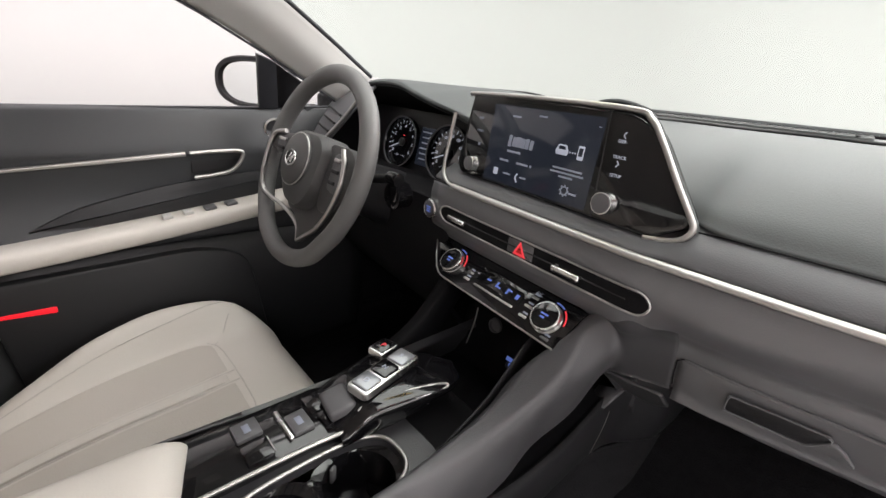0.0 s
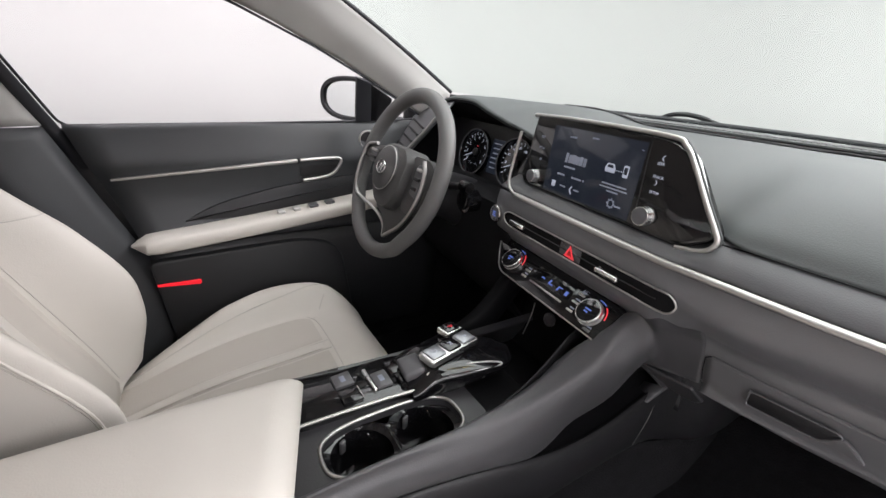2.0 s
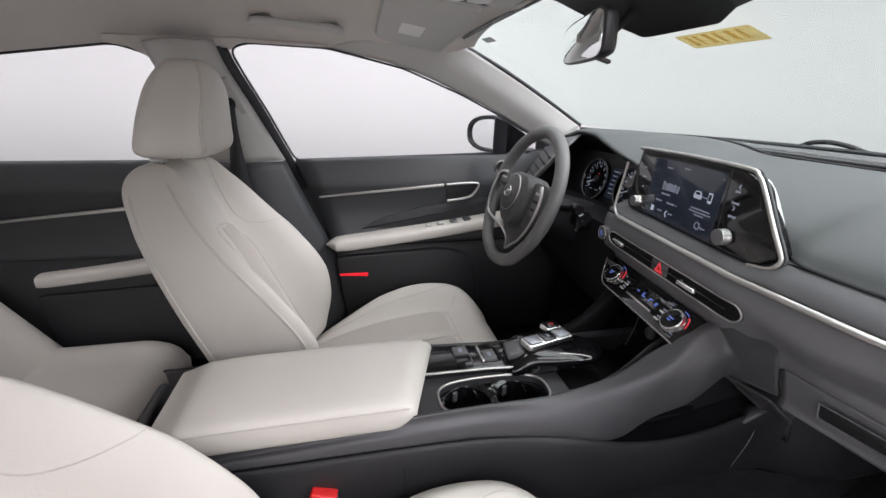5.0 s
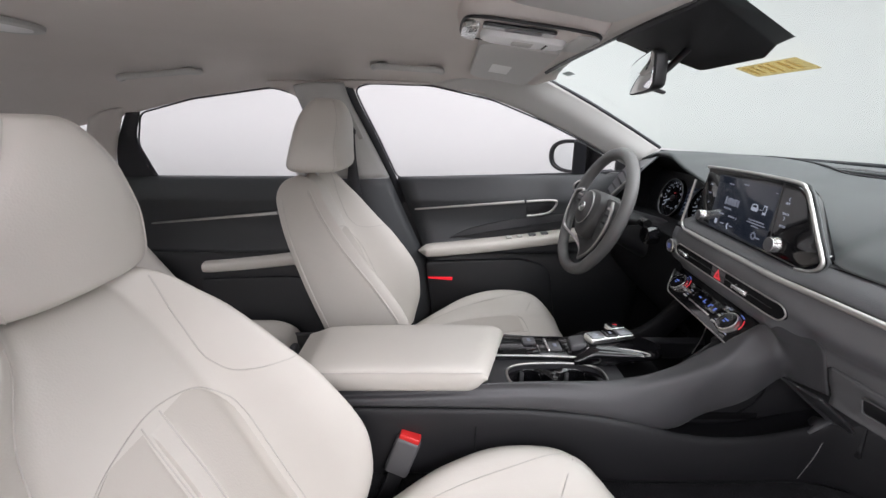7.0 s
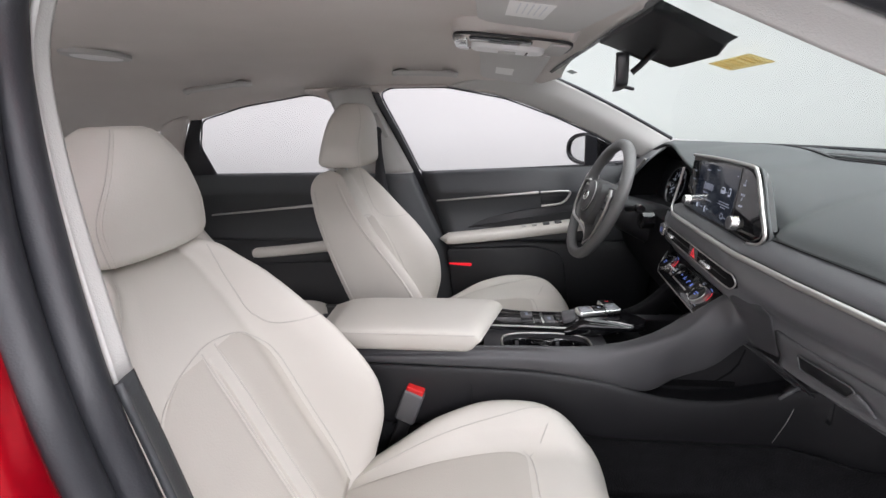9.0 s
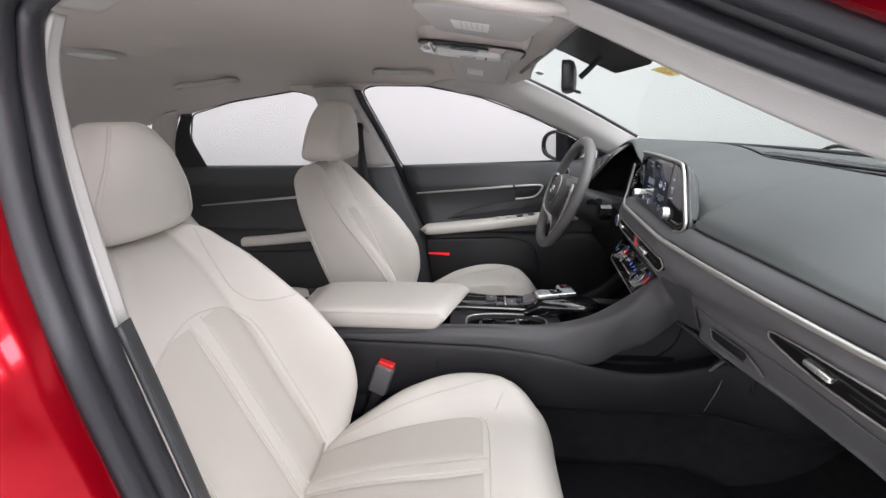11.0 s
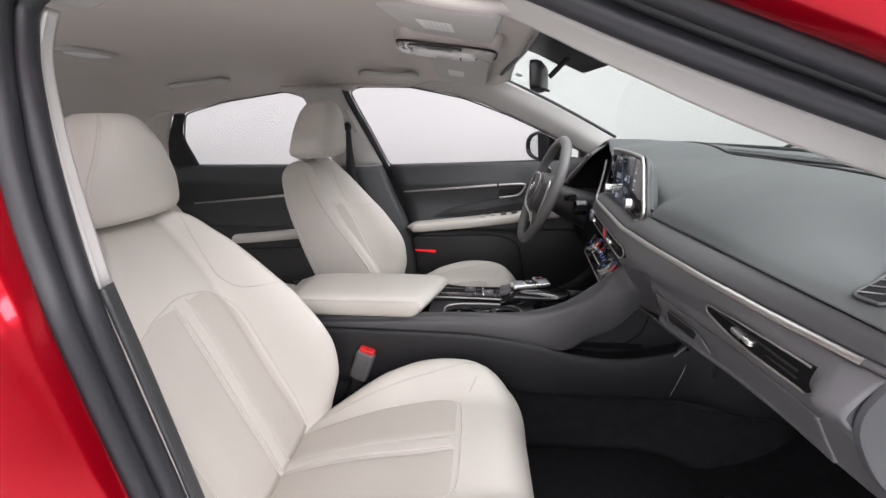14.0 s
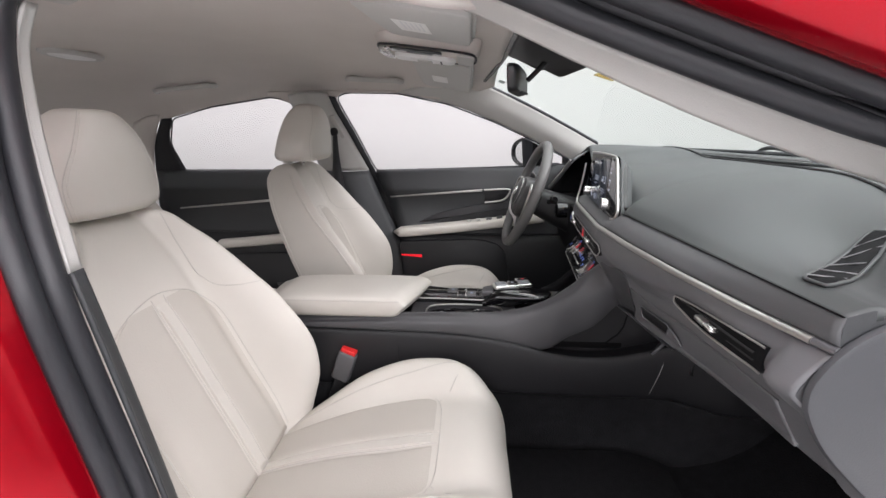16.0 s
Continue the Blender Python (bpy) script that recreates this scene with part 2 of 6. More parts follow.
def rect(w, h, r, seg=5):
    return rounded([(-w / 2, -h / 2), (w / 2, -h / 2), (w / 2, h / 2), (-w / 2, h / 2)], r, seg)


def prism(name, outline, depth, m, mat, parent=None, label="", bevel=0.002, sharp=38):
    """An outline in the plane of m, raised by depth along its z, with a bevelled front edge."""
    c = np.mean(np.array(outline), 0)
    ins = []
    n = len(outline)
    for i in range(n):
        a, b = Vector(outline[i - 1]), Vector(outline[(i + 1) % n])
        t = (b - a)
        nrm = Vector((-t.y, t.x)).normalized() if t.length else Vector((0, 0))
        p = Vector(outline[i])
        if (p + nrm * 1e-4 - Vector(c)).length > (p - Vector(c)).length:
            pass
        ins.append((p, nrm))
    area = sum(outline[i - 1][0] * outline[i][1] - outline[i][0] * outline[i - 1][1] for i in range(n))
    sgn = 1 if area > 0 else -1
    rings = []
    for off, z in ((0, 0), (0, depth - bevel), (bevel * 0.3, depth - bevel * 0.3), (bevel, depth)):
        rings.append([m @ Vector(((p + sgn * nr * off).x, (p + sgn * nr * off).y, z)) for p, nr in ins])
    return loft(name, [[tuple(v) for v in r] for r in rings], mat, parent, label, True, sharp)


def lathe(name, profile, m, mat, parent=None, label="", n=36, sharp=38, ring=False):
    rings = [[tuple(m @ Vector((max(r, 1e-5) * math.cos(a), max(r, 1e-5) * math.sin(a), h))) for a in np.linspace(0, 2 * math.pi, n, endpoint=False)] for r, h in profile]
    if ring:
        rings.append(rings[0])
    return loft(name, rings, mat, parent, label, not ring, sharp)


def rbox(name, size, m, mat, parent=None, label="", bevel=0.004, seg=3):
    bm = bmesh.new()
    bmesh.ops.create_cube(bm, size=1)
    bmesh.ops.scale(bm, vec=size, verts=bm.verts)
    bmesh.ops.bevel(bm, geom=bm.edges[:], offset=bevel, segments=seg, profile=0.5, affect="EDGES")
    bm.verts.index_update()
    v = [m @ x.co for x in bm.verts]
    f = [tuple(x.index for x in face.verts) for face in bm.faces]
    bm.free()
    return mesh(name, v, f, mat, parent, label, 45)


def text_mesh(name, body, size, m, mat, parent, label=""):
    cu = bpy.data.curves.new(name, "FONT")
    cu.body, cu.size, cu.align_x, cu.align_y = body, size, "CENTER", "CENTER"
    tmp = bpy.data.objects.new(name, cu)
    scene.collection.objects.link(tmp)
    dg = bpy.context.evaluated_depsgraph_get()
    me = tmp.evaluated_get(dg).to_mesh()
    v = [m @ x.co for x in me.vertices]
    f = [tuple(p.vertices) for p in me.polygons]
    tmp.evaluated_get(dg).to_mesh_clear()
    bpy.data.objects.remove(tmp)
    return mesh(name, v, f, mat, parent, label, thick=0.0003, flip=None)


def frame_from(o, xdir, ydir):
    """A pose with its origin at o, x along xdir, y near ydir."""
    x = Vector(xdir).normalized()
    z = x.cross(Vector(ydir)).normalized()
    y = z.cross(x)
    return Matrix(((x.x, y.x, z.x, o[0]), (x.y, y.y, z.y, o[1]), (x.z, y.z, z.z, o[2]), (0, 0, 0, 1)))


def lerp(a, b, f):
    return a + (b - a) * f


def smooth(a, b, x):
    t = min(1, max(0, (x - a) / (b - a)))
    return t * t * (3 - 2 * t)


def table(x, xs, ys):
    return float(np.interp(x, xs, ys))


def glide(x, xs, ys):
    """As table, but with a smooth bend at each entry."""
    if x <= xs[0] or x >= xs[-1]:
        return float(ys[0] if x <= xs[0] else ys[-1])
    i = max(k for k in range(len(xs) - 1) if xs[k] <= x)
    d = [(ys[k + 1] - ys[k]) / (xs[k + 1] - xs[k]) for k in range(len(xs) - 1)]

    def tangent(k):
        if k == 0 or k == len(xs) - 1:
            return d[0] if k == 0 else d[-1]
        return 0.0 if d[k - 1] * d[k] <= 0 else 2 * d[k - 1] * d[k] / (d[k - 1] + d[k])

    h = xs[i + 1] - xs[i]
    f = (x - xs[i]) / h
    return (2 * f ** 3 - 3 * f * f + 1) * ys[i] + (f ** 3 - 2 * f * f + f) * h * tangent(i) + (3 * f * f - 2 * f ** 3) * ys[i + 1] + (f ** 3 - f * f) * h * tangent(i + 1)


# ---- the booth ----
def slab(name, x0, x1, y0, y1, z0, z1, mat, label):
    ob = rbox(name, (x1 - x0, y1 - y0, z1 - z0), Matrix.Translation(((x0 + x1) / 2, (y0 + y1) / 2, (z0 + z1) / 2)), mat, None, "", 0.01, 1)
    return tagged(ob, label, "wall" if "wall" in name else name, kind="structure")


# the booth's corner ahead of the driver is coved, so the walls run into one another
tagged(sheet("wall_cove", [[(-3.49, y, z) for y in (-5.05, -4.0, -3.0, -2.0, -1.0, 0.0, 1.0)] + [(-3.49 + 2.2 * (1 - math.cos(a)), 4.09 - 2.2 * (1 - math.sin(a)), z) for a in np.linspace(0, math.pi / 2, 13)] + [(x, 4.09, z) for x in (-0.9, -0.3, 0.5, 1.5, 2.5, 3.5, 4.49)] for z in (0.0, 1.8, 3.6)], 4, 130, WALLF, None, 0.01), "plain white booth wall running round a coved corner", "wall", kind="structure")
slab("ground", -3.6, 4.6, -5.2, 4.2, -0.1, 0.0, FLOORM, "smooth pale floor of a white photo booth")
slab("wall_west", -3.6, -3.5, -5.2, 4.2, 0.0, 3.6, WALLF, "plain white booth wall, brightly lit, its paint dimmed")
slab("wall_east", 4.5, 4.6, -5.2, 4.2, 0.0, 3.6, WALLM, "plain white painted booth wall behind the open door")
slab("wall_north", -3.5, 4.5, 4.1, 4.2, 0.0, 3.6, WALLF, "plain white booth wall ahead of the car, its paint dimmed")
slab("wall_south", -3.5, 4.5, -5.2, -5.1, 0.0, 3.6, WALLM, "plain white painted booth wall behind the car")
slab("ceiling", -3.6, 4.6, -5.2, 4.2, 3.6, 3.7, WALLM, "plain white booth ceiling")


# ---- car shell: roof lining, pillars, glass, red body ----
def side_x(z):
    return 0.722 - 0.45 * (z - 0.985)


def side_frame(s):
    """The plane of the side glass: x runs forward, y up the glass."""
    return frame_from((s * 0.722, 0, 0.985), (0, 1, 0), (-s * 0.45, 0, 1))


def on_side(pts):
    return [(y, (z - 0.985) * 1.0966) for y, z in pts]


FRONT_WIN = [(-0.062, 0.987), (-0.118, 1.135), (-0.163, 1.24), (-0.178, 1.282), (-0.135, 1.297), (0.06, 1.293), (0.26, 1.252), (0.44, 1.186), (0.58, 1.124), (0.79, 1.02), (0.60, 1.010), (0.30, 0.999)]
REAR_WIN = [(-0.930, 0.973), (-0.943, 1.104), (-0.885, 1.205), (-0.70, 1.249), (-0.43, 1.284), (-0.36, 1.262), (-0.30, 1.12), (-0.25, 0.978)]

car = thing("car_body", (0, 0, 0), "glossy metallic red sedan body with its front door open", "car")
headliner = thing("headliner", (0, 0, 1.37), "greige woven cloth roof lining of the car", "ceiling", kind="structure")


def roof_row(y):
    zc = table(y, [-1.45, -1.1, -0.7, -0.3, 0.1, 0.3, 0.43], [1.26, 1.315, 1.352, 1.372, 1.37, 1.357, 1.345])
    ze = table(y, [-1.45, -1.1, -0.89, -0.70, -0.43, -0.13, 0.06, 0.26, 0.37, 0.43], [1.10, 1.155, 1.209, 1.251, 1.286, 1.297, 1.294, 1.262, 1.30, 1.305])
    xe = table(y, [-1.45, -0.89, 0.06, 0.26, 0.37, 0.43], [0.60, 0.62, 0.588, 0.585, 0.54, 0.50])
    half = [(0, 0), (0.3, 0.04), (0.55, 0.13), (0.74, 0.27), (0.87, 0.48), (0.95, 0.72), (1, 1)]
    pts = [(f * xe, y, lerp(zc, ze, g)) for f, g in half]
    up = 0.036 * smooth(-0.40, -0.12, y) * smooth(0.36, 0.14, y)
    return [(-x, yy, z) for x, yy, z in pts[:0:-1]] + [(x, yy, z + up * (abs(x) / xe) ** 2) for x, yy, z in pts]


sheet("lining", [roof_row(y) for y in (-1.45, -1.2, -0.95, -0.7, -0.45, -0.2, 0.05, 0.2, 0.32, 0.43)], 60, 61, HEADL, headliner, 0.012, "greige woven cloth", True)

windscreen = thing("windscreen", (0, 0.9, 1.1), "clear curved windscreen glass with a pale green tint", "windscreen", kind="structure")


def screen_row(f):
    y0, z0 = 1.15, 1.085
    out = []
    for k in np.linspace(-1, 1, 9):
        yb, zb = y0 - 0.30 * k * k, z0 + 0.018 * k * k
        yt, zt = 0.43 - 0.06 * k * k, 1.352 - 0.038 * k * k
        x = k * lerp(0.705, 0.545, f)
        out.append((x, lerp(yb, yt, f), lerp(zb, zt, f) + 0.03 * math.sin(math.pi * f)))
    return out


ob = sheet("pane", [screen_row(f) for f in np.linspace(0, 1, 7)], 24, 32, GLASS, windscreen, 0.004, "clear glass")
ob.visible_shadow = False
ob = sheet("frit_band", [[(x, y + 0.002, z - 0.003) for x, y, z in screen_row(f)] for f in (0.980, 0.99, 1.0)], 6, 32, FRIT, windscreen, 0.002, "black ceramic border")

for s in (-1, 1):
    W = [(0.06, 1.294), (0.26, 1.254), (0.44, 1.188), (0.58, 1.126), (0.80, 1.018)]
    wp = [(s * side_x(z), y, z) for y, z in W]
    g = [(s * 0.535, 0.30, 1.322), (s * 0.521, 0.376, 1.318), (s * 0.572, 0.535, 1.254), (s * 0.628, 0.700, 1.178), (s * 0.684, 0.862, 1.098)]
    mid = [tuple(0.5 * (Vector(a) + Vector(b)) + Vector((-s * 0.020, -0.012, 0.004))) for a, b in zip(wp, g)]
    if s < 0:
        tagged(sheet("trim", [wp, mid, g], 14, 34, PILLAR, None, 0.006, "", s > 0), "greige moulded windscreen pillar trim", "trim", kind="structure")
    tagged(tube("windscreen_seal", [(x - s * -0.004, y + 0.004, z + 0.004) for x, y, z in g[1:]], 0.006, RUBBER, None), "thin black rubber seal along the windscreen edge", "seal", kind="structure")

side_glass_labels = {"front_door_glass": "clear side window glass in the driver door", "rear_door_glass": "clear side window glass in the rear door"}
for s in (-1, 1):
    m = side_frame(s)
    for name, outline in (("front_door_glass", FRONT_WIN), ("rear_door_glass", REAR_WIN)):
        if s > 0 and name.startswith("front"):
            continue
        o2 = on_side(outline)
        ob = prism(name, rounded(o2, 0.02, 3), 0.004, m @ Matrix.Translation((0, 0, s * 0.006)), SIDEGLASS, None, "", 0.0005)
        ob.visible_shadow = False
        tagged(ob, side_glass_labels[name], "window", kind="structure")
        edge = [tuple(m @ Vector((p[0], p[1], 0))) for p in rounded(o2, 0.025, 4)]
        tagged(tube("window_seal", edge, 0.0029, RUBBER, None, "", True, len(edge)), "thin black rubber seal round a side window", "seal", kind="structure")


def strip(name, a, b, mat, label, category, thick=0.008, bulge=0.0, s=-1, n=24):
    mid = [tuple(0.5 * (Vector(p) + Vector(q)) + Vector((-s * bulge, 0, 0))) for p, q in zip(a, b)]
    ob = sheet(name, [a, mid, b], 9, n, mat, None, thick, "", s > 0)
    return tagged(ob, label, category, kind="structure")


# dark door frame strip behind the front window and the pillar between the doors
for s in (-1, 1):
    fe = [(0.15, 0.42), (0.09, 0.58), (0.03, 0.74), (-0.02, 0.88), (-0.062, 0.987), (-0.118, 1.135), (-0.163, 1.24), (-0.178, 1.282)]
    if s < 0:
        strip("door_frame_strip", [(s * (side_x(z) - 0.012), y - 0.002, z) for y, z in fe], [(s * (side_x(z) - 0.02), y - 0.030, z) for y, z in fe], RUBBER, "black rubber and painted strip along the door frame", "trim", 0.008, 0.006, s)
    cr = [(-0.088, 0.992), (-0.146, 1.135), (-0.19, 1.24), (-0.205, 1.297)]
    bk = [(-0.30, 0.992), (-0.32, 1.12), (-0.345, 1.21), (-0.36, 1.287)]
    if s < 0:
        strip("trim", [(s * (side_x(z) - 0.022), y, z) for y, z in cr], [(s * (side_x(z) - 0.03), y, z) for y, z in bk], PILLAR, "greige upper trim of the pillar between the doors", "trim", 0.008, 0.045, s)
        lo = [(-0.088, 0.990), (-0.03, 0.85), (0.035, 0.70), (0.10, 0.55), (0.16, 0.40)]
        lb = [(-0.30, 0.990), (-0.27, 0.85), (-0.24, 0.70), (-0.21, 0.55), (-0.19, 0.40)]
        strip("trim", [(s * 0.697, y, z) for y, z in lo], [(s * 0.69, y, z) for y, z in lb], DOORM, "dark slate lower trim of the pillar between the doors", "trim", 0.008, 0.05, s)
    else:
        a = [(0.700, -0.090, 1.0), (0.661, -0.136, 1.095), (0.621, -0.177, 1.180), (0.585, -0.205, 1.252), (0.568, -0.198, 1.304)]
        b = [(x - 0.019, y - 0.004, z) for x, y, z in a]
        strip("trim", a, b, PILLAR, "pale greige upper trim of the pillar beside the passenger seat", "trim", 0.006, -0.004, s)
        a = [(0.70, -0.086, 1.0), (0.706, -0.06, 0.89), (0.71, -0.03, 0.73), (0.712, 0.0, 0.55), (0.712, 0.05, 0.36)]
        b = [(0.680, -0.094, 1.0), (0.684, -0.07, 0.89), (0.688, -0.04, 0.73), (0.69, -0.01, 0.55), (0.69, 0.04, 0.36)]
        strip("trim", a, b, DOORM, "dark slate lower trim of the pillar beside the passenger seat", "trim", 0.006, -0.004, s)
    # dark fixed panel behind the rear window and the lining beyond it
    qa = [(-0.926, 0.968), (-0.941, 1.104), (-0.883, 1.206)]
    qb = [(-1.075, 0.968), (-1.010, 1.100), (-0.926, 1.206)]
    strip("trim", [(s * (side_x(z) - 0.006), y, z) for y, z in qa], [(s * (side_x(z) - 0.01), y, z) for y, z in qb], RUBBER, "black fixed panel behind the rear door window", "trim", 0.008, 0.002, s)
    qa = [(-1.13, 0.84), (-1.03, 1.06), (-0.92, 1.22)]
    qb = [(-1.22, 0.84), (-1.13, 1.05), (-1.03, 1.19)]
    strip("trim", [(s * (side_x(z) - 0.014), y, z) for y, z in qa], [(s * (side_x(z) - 0.04), y, z) for y, z in qb], HEADL, "greige lining of the rear roof pillar", "trim", 0.008, 0.02, s)

tagged(rbox("pillar_backing", (0.02, 0.75, 0.70), pose(-0.752, -0.05, 0.63), DARK, None, "", 0.005), "black inner panel behind the door gap", "trim", kind="structure")

m = side_frame(-1)
# lining over the pillar, between the upper corners of the two side windows
tagged(prism("trim", rounded(on_side([(-0.45, 1.286), (-0.40, 1.279), (-0.362, 1.258), (-0.335, 1.20), (-0.153, 1.20), (-0.169, 1.24), (-0.180, 1.278), (-0.150, 1.2985), (0.06, 1.2955), (0.06, 1.302), (-0.15, 1.307), (-0.45, 1.302)]), 0.006, 4), 0.008, m @ Matrix.Translation((0, 0, -0.003)), HEADL, None, "", 0.001), "greige cloth lining over the pillar between the doors", "trim", kind="structure")
# dark post and sail at the front of the driver's window
tagged(prism("trim", on_side([(0.553, 1.126), (0.597, 1.112), (0.615, 1.012), (0.570, 1.009)]), 0.010, m @ Matrix.Translation((0, 0, -0.004)), RUBBER, None), "black window post beside the door mirror", "trim", kind="structure")

tagged(prism("trim", on_side([(0.598, 1.110), (0.668, 1.074), (0.656, 1.013), (0.614, 1.012)]), 0.006, m @ Matrix.Translation((0, 0, -0.002)), FRIT, None), "glossy black sail panel beside the door mirror", "trim", kind="structure")

# kick panels close the foot wells beside the toe board
for s in (-1, 1):
    tagged(rbox("kick_panel", (0.03, 0.50 if s < 0 else 0.24, 0.78), pose(s * 0.742, 0.99 if s < 0 else 1.13, 0.66), DARK, None, "", 0.008), "black kick panel beside the foot well", "trim", kind="structure")

# fixed quarter windows behind the rear roof pillars
for s in (-1, 1):
    ob = sheet("quarter_window", [[(s * (side_x(z) - 0.03 - 0.10 * k), -1.20 - 0.42 * k + 0.55 * (z - 0.96), z) for k in (0, 0.5, 1)] for z in (0.96, 1.06, 1.15)], 6, 8, SIDEGLASS, None, 0.004)
    ob.visible_shadow = False
    tagged(ob, "clear quarter window glass behind the rear pillar", "window", kind="structure")

# rear window and shelf
ob = sheet("rear_window", [[(x, -1.42 + 0.05 * x * x, 1.262 - 0.10 * x * x) for x in np.linspace(-0.52, 0.52, 7)], [(x, -1.70, 1.14 - 0.05 * x * x) for x in np.linspace(-0.55, 0.55, 7)], [(x, -1.98, 0.98) for x in np.linspace(-0.58, 0.58, 7)]], 10, 14, GLASS, None, 0.004)
ob.visible_shadow = False
tagged(ob, "sloping rear window glass", "window", kind="structure")
tagged(rbox("parcel_shelf", (1.30, 0.62, 0.03), pose(0, -1.68, 0.945), DARK), "black felt parcel shelf under the rear window", "shelf", kind="structure")

# floor, toe board, sills
tagged(rbox("floor", (1.50, 2.85, 0.05), pose(0, -0.22, 0.255), CARPET), "black carpeted car floor", "floor", kind="structure")
tagged(sheet("toe_board", [[(x, 1.10, 0.98) for x in (-0.74, 0, 0.74)], [(x, 1.16, 0.65) for x in (-0.74, 0, 0.74)], [(x, 1.08, 0.42) for x in (-0.74, 0, 0.74)], [(x, 0.88, 0.28) for x in (-0.74, 0, 0.74)]], 16, 6, CARPET, None, 0.01), "black carpeted toe board under the dashboard", "carpet", kind="structure")
tagged(rbox("rear_bulkhead", (1.4, 0.04, 0.75), pose(0, -1.5, 0.6), DARK), "dark panel behind the rear seat", "panel", kind="structure")
for s in (-1, 1):
    tagged(rbox("door_sill", (0.10, 2.6, 0.14), pose(s * 0.74, -0.1, 0.31), DARK, None, "", 0.02), "black plastic door sill trim", "sill", kind="structure")

# weather seal and red body round the open passenger door
SEAL = [(0.712, 0.040, 0.36), (0.712, -0.005, 0.55), (0.708, -0.035, 0.73), (0.704, -0.066, 0.89), (0.697, -0.090, 1.0), (0.658, -0.135, 1.095), (0.618, -0.175, 1.180), (0.582, -0.203, 1.252), (0.566, -0.196, 1.304),
        (0.562, -0.110, 1.332), (0.563, 0.08, 1.338), (0.568, 0.24, 1.322), (0.575, 0.34, 1.296), (0.585, 0.47, 1.242), (0.602, 0.60, 1.190), (0.622, 0.71, 1.148), (0.645, 0.81, 1.112), (0.70, 0.95, 1.03), (0.735, 1.03, 0.90), (0.74, 1.04, 0.5)]


def aperture(dx, out, far=0.0):
    """The door opening moved outwards; far lets the roof's wider flange open up."""
    res = []
    for x, y, z in SEAL:
        o = Vector((0, y - 0.33, (z - 0.92) * 1.5 if z > 0.92 else (z - 0.92) * 0.1)).normalized()
        w = out + far * 0.040 * smooth(-0.22, 0.05, y) * smooth(1.0, 1.12, z)
        res.append((x + dx, y + o.y * w, z + o.z * w))
    return res


seal = thing("door_seal", (0.72, 0.0, 0.36), "double-lipped grey-black rubber weather seal round the open door", "seal")
tube("inner_bulb", aperture(0.016, 0.011, 0.15), 0.0140, RUBBER, seal, "", False, 130, 12)
tube("outer_bulb", aperture(0.042, 0.017, 0.75), 0.0150, RUBBER, seal, "", False, 130, 12)
sheet("backing_strip", [aperture(0.000, 0.008, 0.1), aperture(0.022, 0.016, 0.45), aperture(0.034, 0.020, 0.8), aperture(0.060, 0.026, 1.0)], 12, 130, RUBBER, seal, 0.004)
# body rows: jamb, shoulder, outer skin
sheet("door_opening_frame", [aperture(0.053, 0.016, 1), aperture(0.064, 0.008, 1), aperture(0.092, 0.018, 1), aperture(0.124, 0.06, 1), aperture(0.126, 0.13, 0.6), aperture(0.10, 0.25)], 40, 130, RED, car, 0.003, "glossy red painted door opening and roof edge", view=Vector((2.5, 0.4, 1.6)))
sheet("roof", [[(x, y, z + 0.065 - (0.02 if abs(x) > 0.5 else 0)) for x, y, z in roof_row(yy)[1:-1]] for yy in (-1.4, -0.9, -0.4, 0.1, 0.40)], 20, 30, RED, car, 0.003, "glossy red roof skin", view=Vector((0, 0, 5)))

# inner trims of the passenger roof rail and screen pillar are the mirrored pillar trim; a rail closes the gap above the door
a = [(x + 0.004, y, z + 0.004) for x, y, z in SEAL[8:17]]
b = [(x - 0.030 - 0.02 * smooth(0.5, 0.2, y), y + 0.004, z - lerp(0.004, 0.026, smooth(0.2, 0.7, y)) + 0.012 * smooth(0.3, 0.1, y)) for x, y, z in SEAL[8:17]]
strip("trim", a, b, PILLAR, "pale greige roof rail and pillar trim above the open door", "trim", 0.006, 0.004, 1, 60)

# ---- driver-side doors ----
def door(name, y0, y1, slant, label, group):
    d = thing(name, (-0.72, (y0 + y1) / 2, 0.35), label, "door", group)
    prof = [(-0.742, 0.984), (-0.724, 0.992), (-0.708, 0.984), (-0.697, 0.95), (-0.690, 0.912), (-0.697, 0.885), (-0.706, 0.83), (-0.698, 0.775), (-0.680, 0.715), (-0.664, 0.68), (-0.656, 0.58), (-0.668, 0.45), (-0.69, 0.33)]
    rise = 0.024 if y1 > 0 else 0.0
    rows = [[(x, lerp(y0 + (0.985 - z) * slant, y1, f), z + rise * f * smooth(0.93, 0.98, z)) for f in np.linspace(0, 1, 6)] for x, z in prof]
    sheet("panel", rows[:9], 40, 16, DOORM, d, 0.02, "slate grey grained door panel")
    sheet("lower_panel", rows[8:], 20, 16, DOORD, d, 0.02, "lower door panel in a darker tone")
    return d


front_door = door("driver_door", -0.06, 0.84, 0.36, "closed slate grey driver door with cream armrest and chrome strip", "driver side doors")
rear_door = door("rear_door", -1.06, -0.27, -0.10, "closed slate grey rear door with cream armrest and chrome strip", "driver side doors")


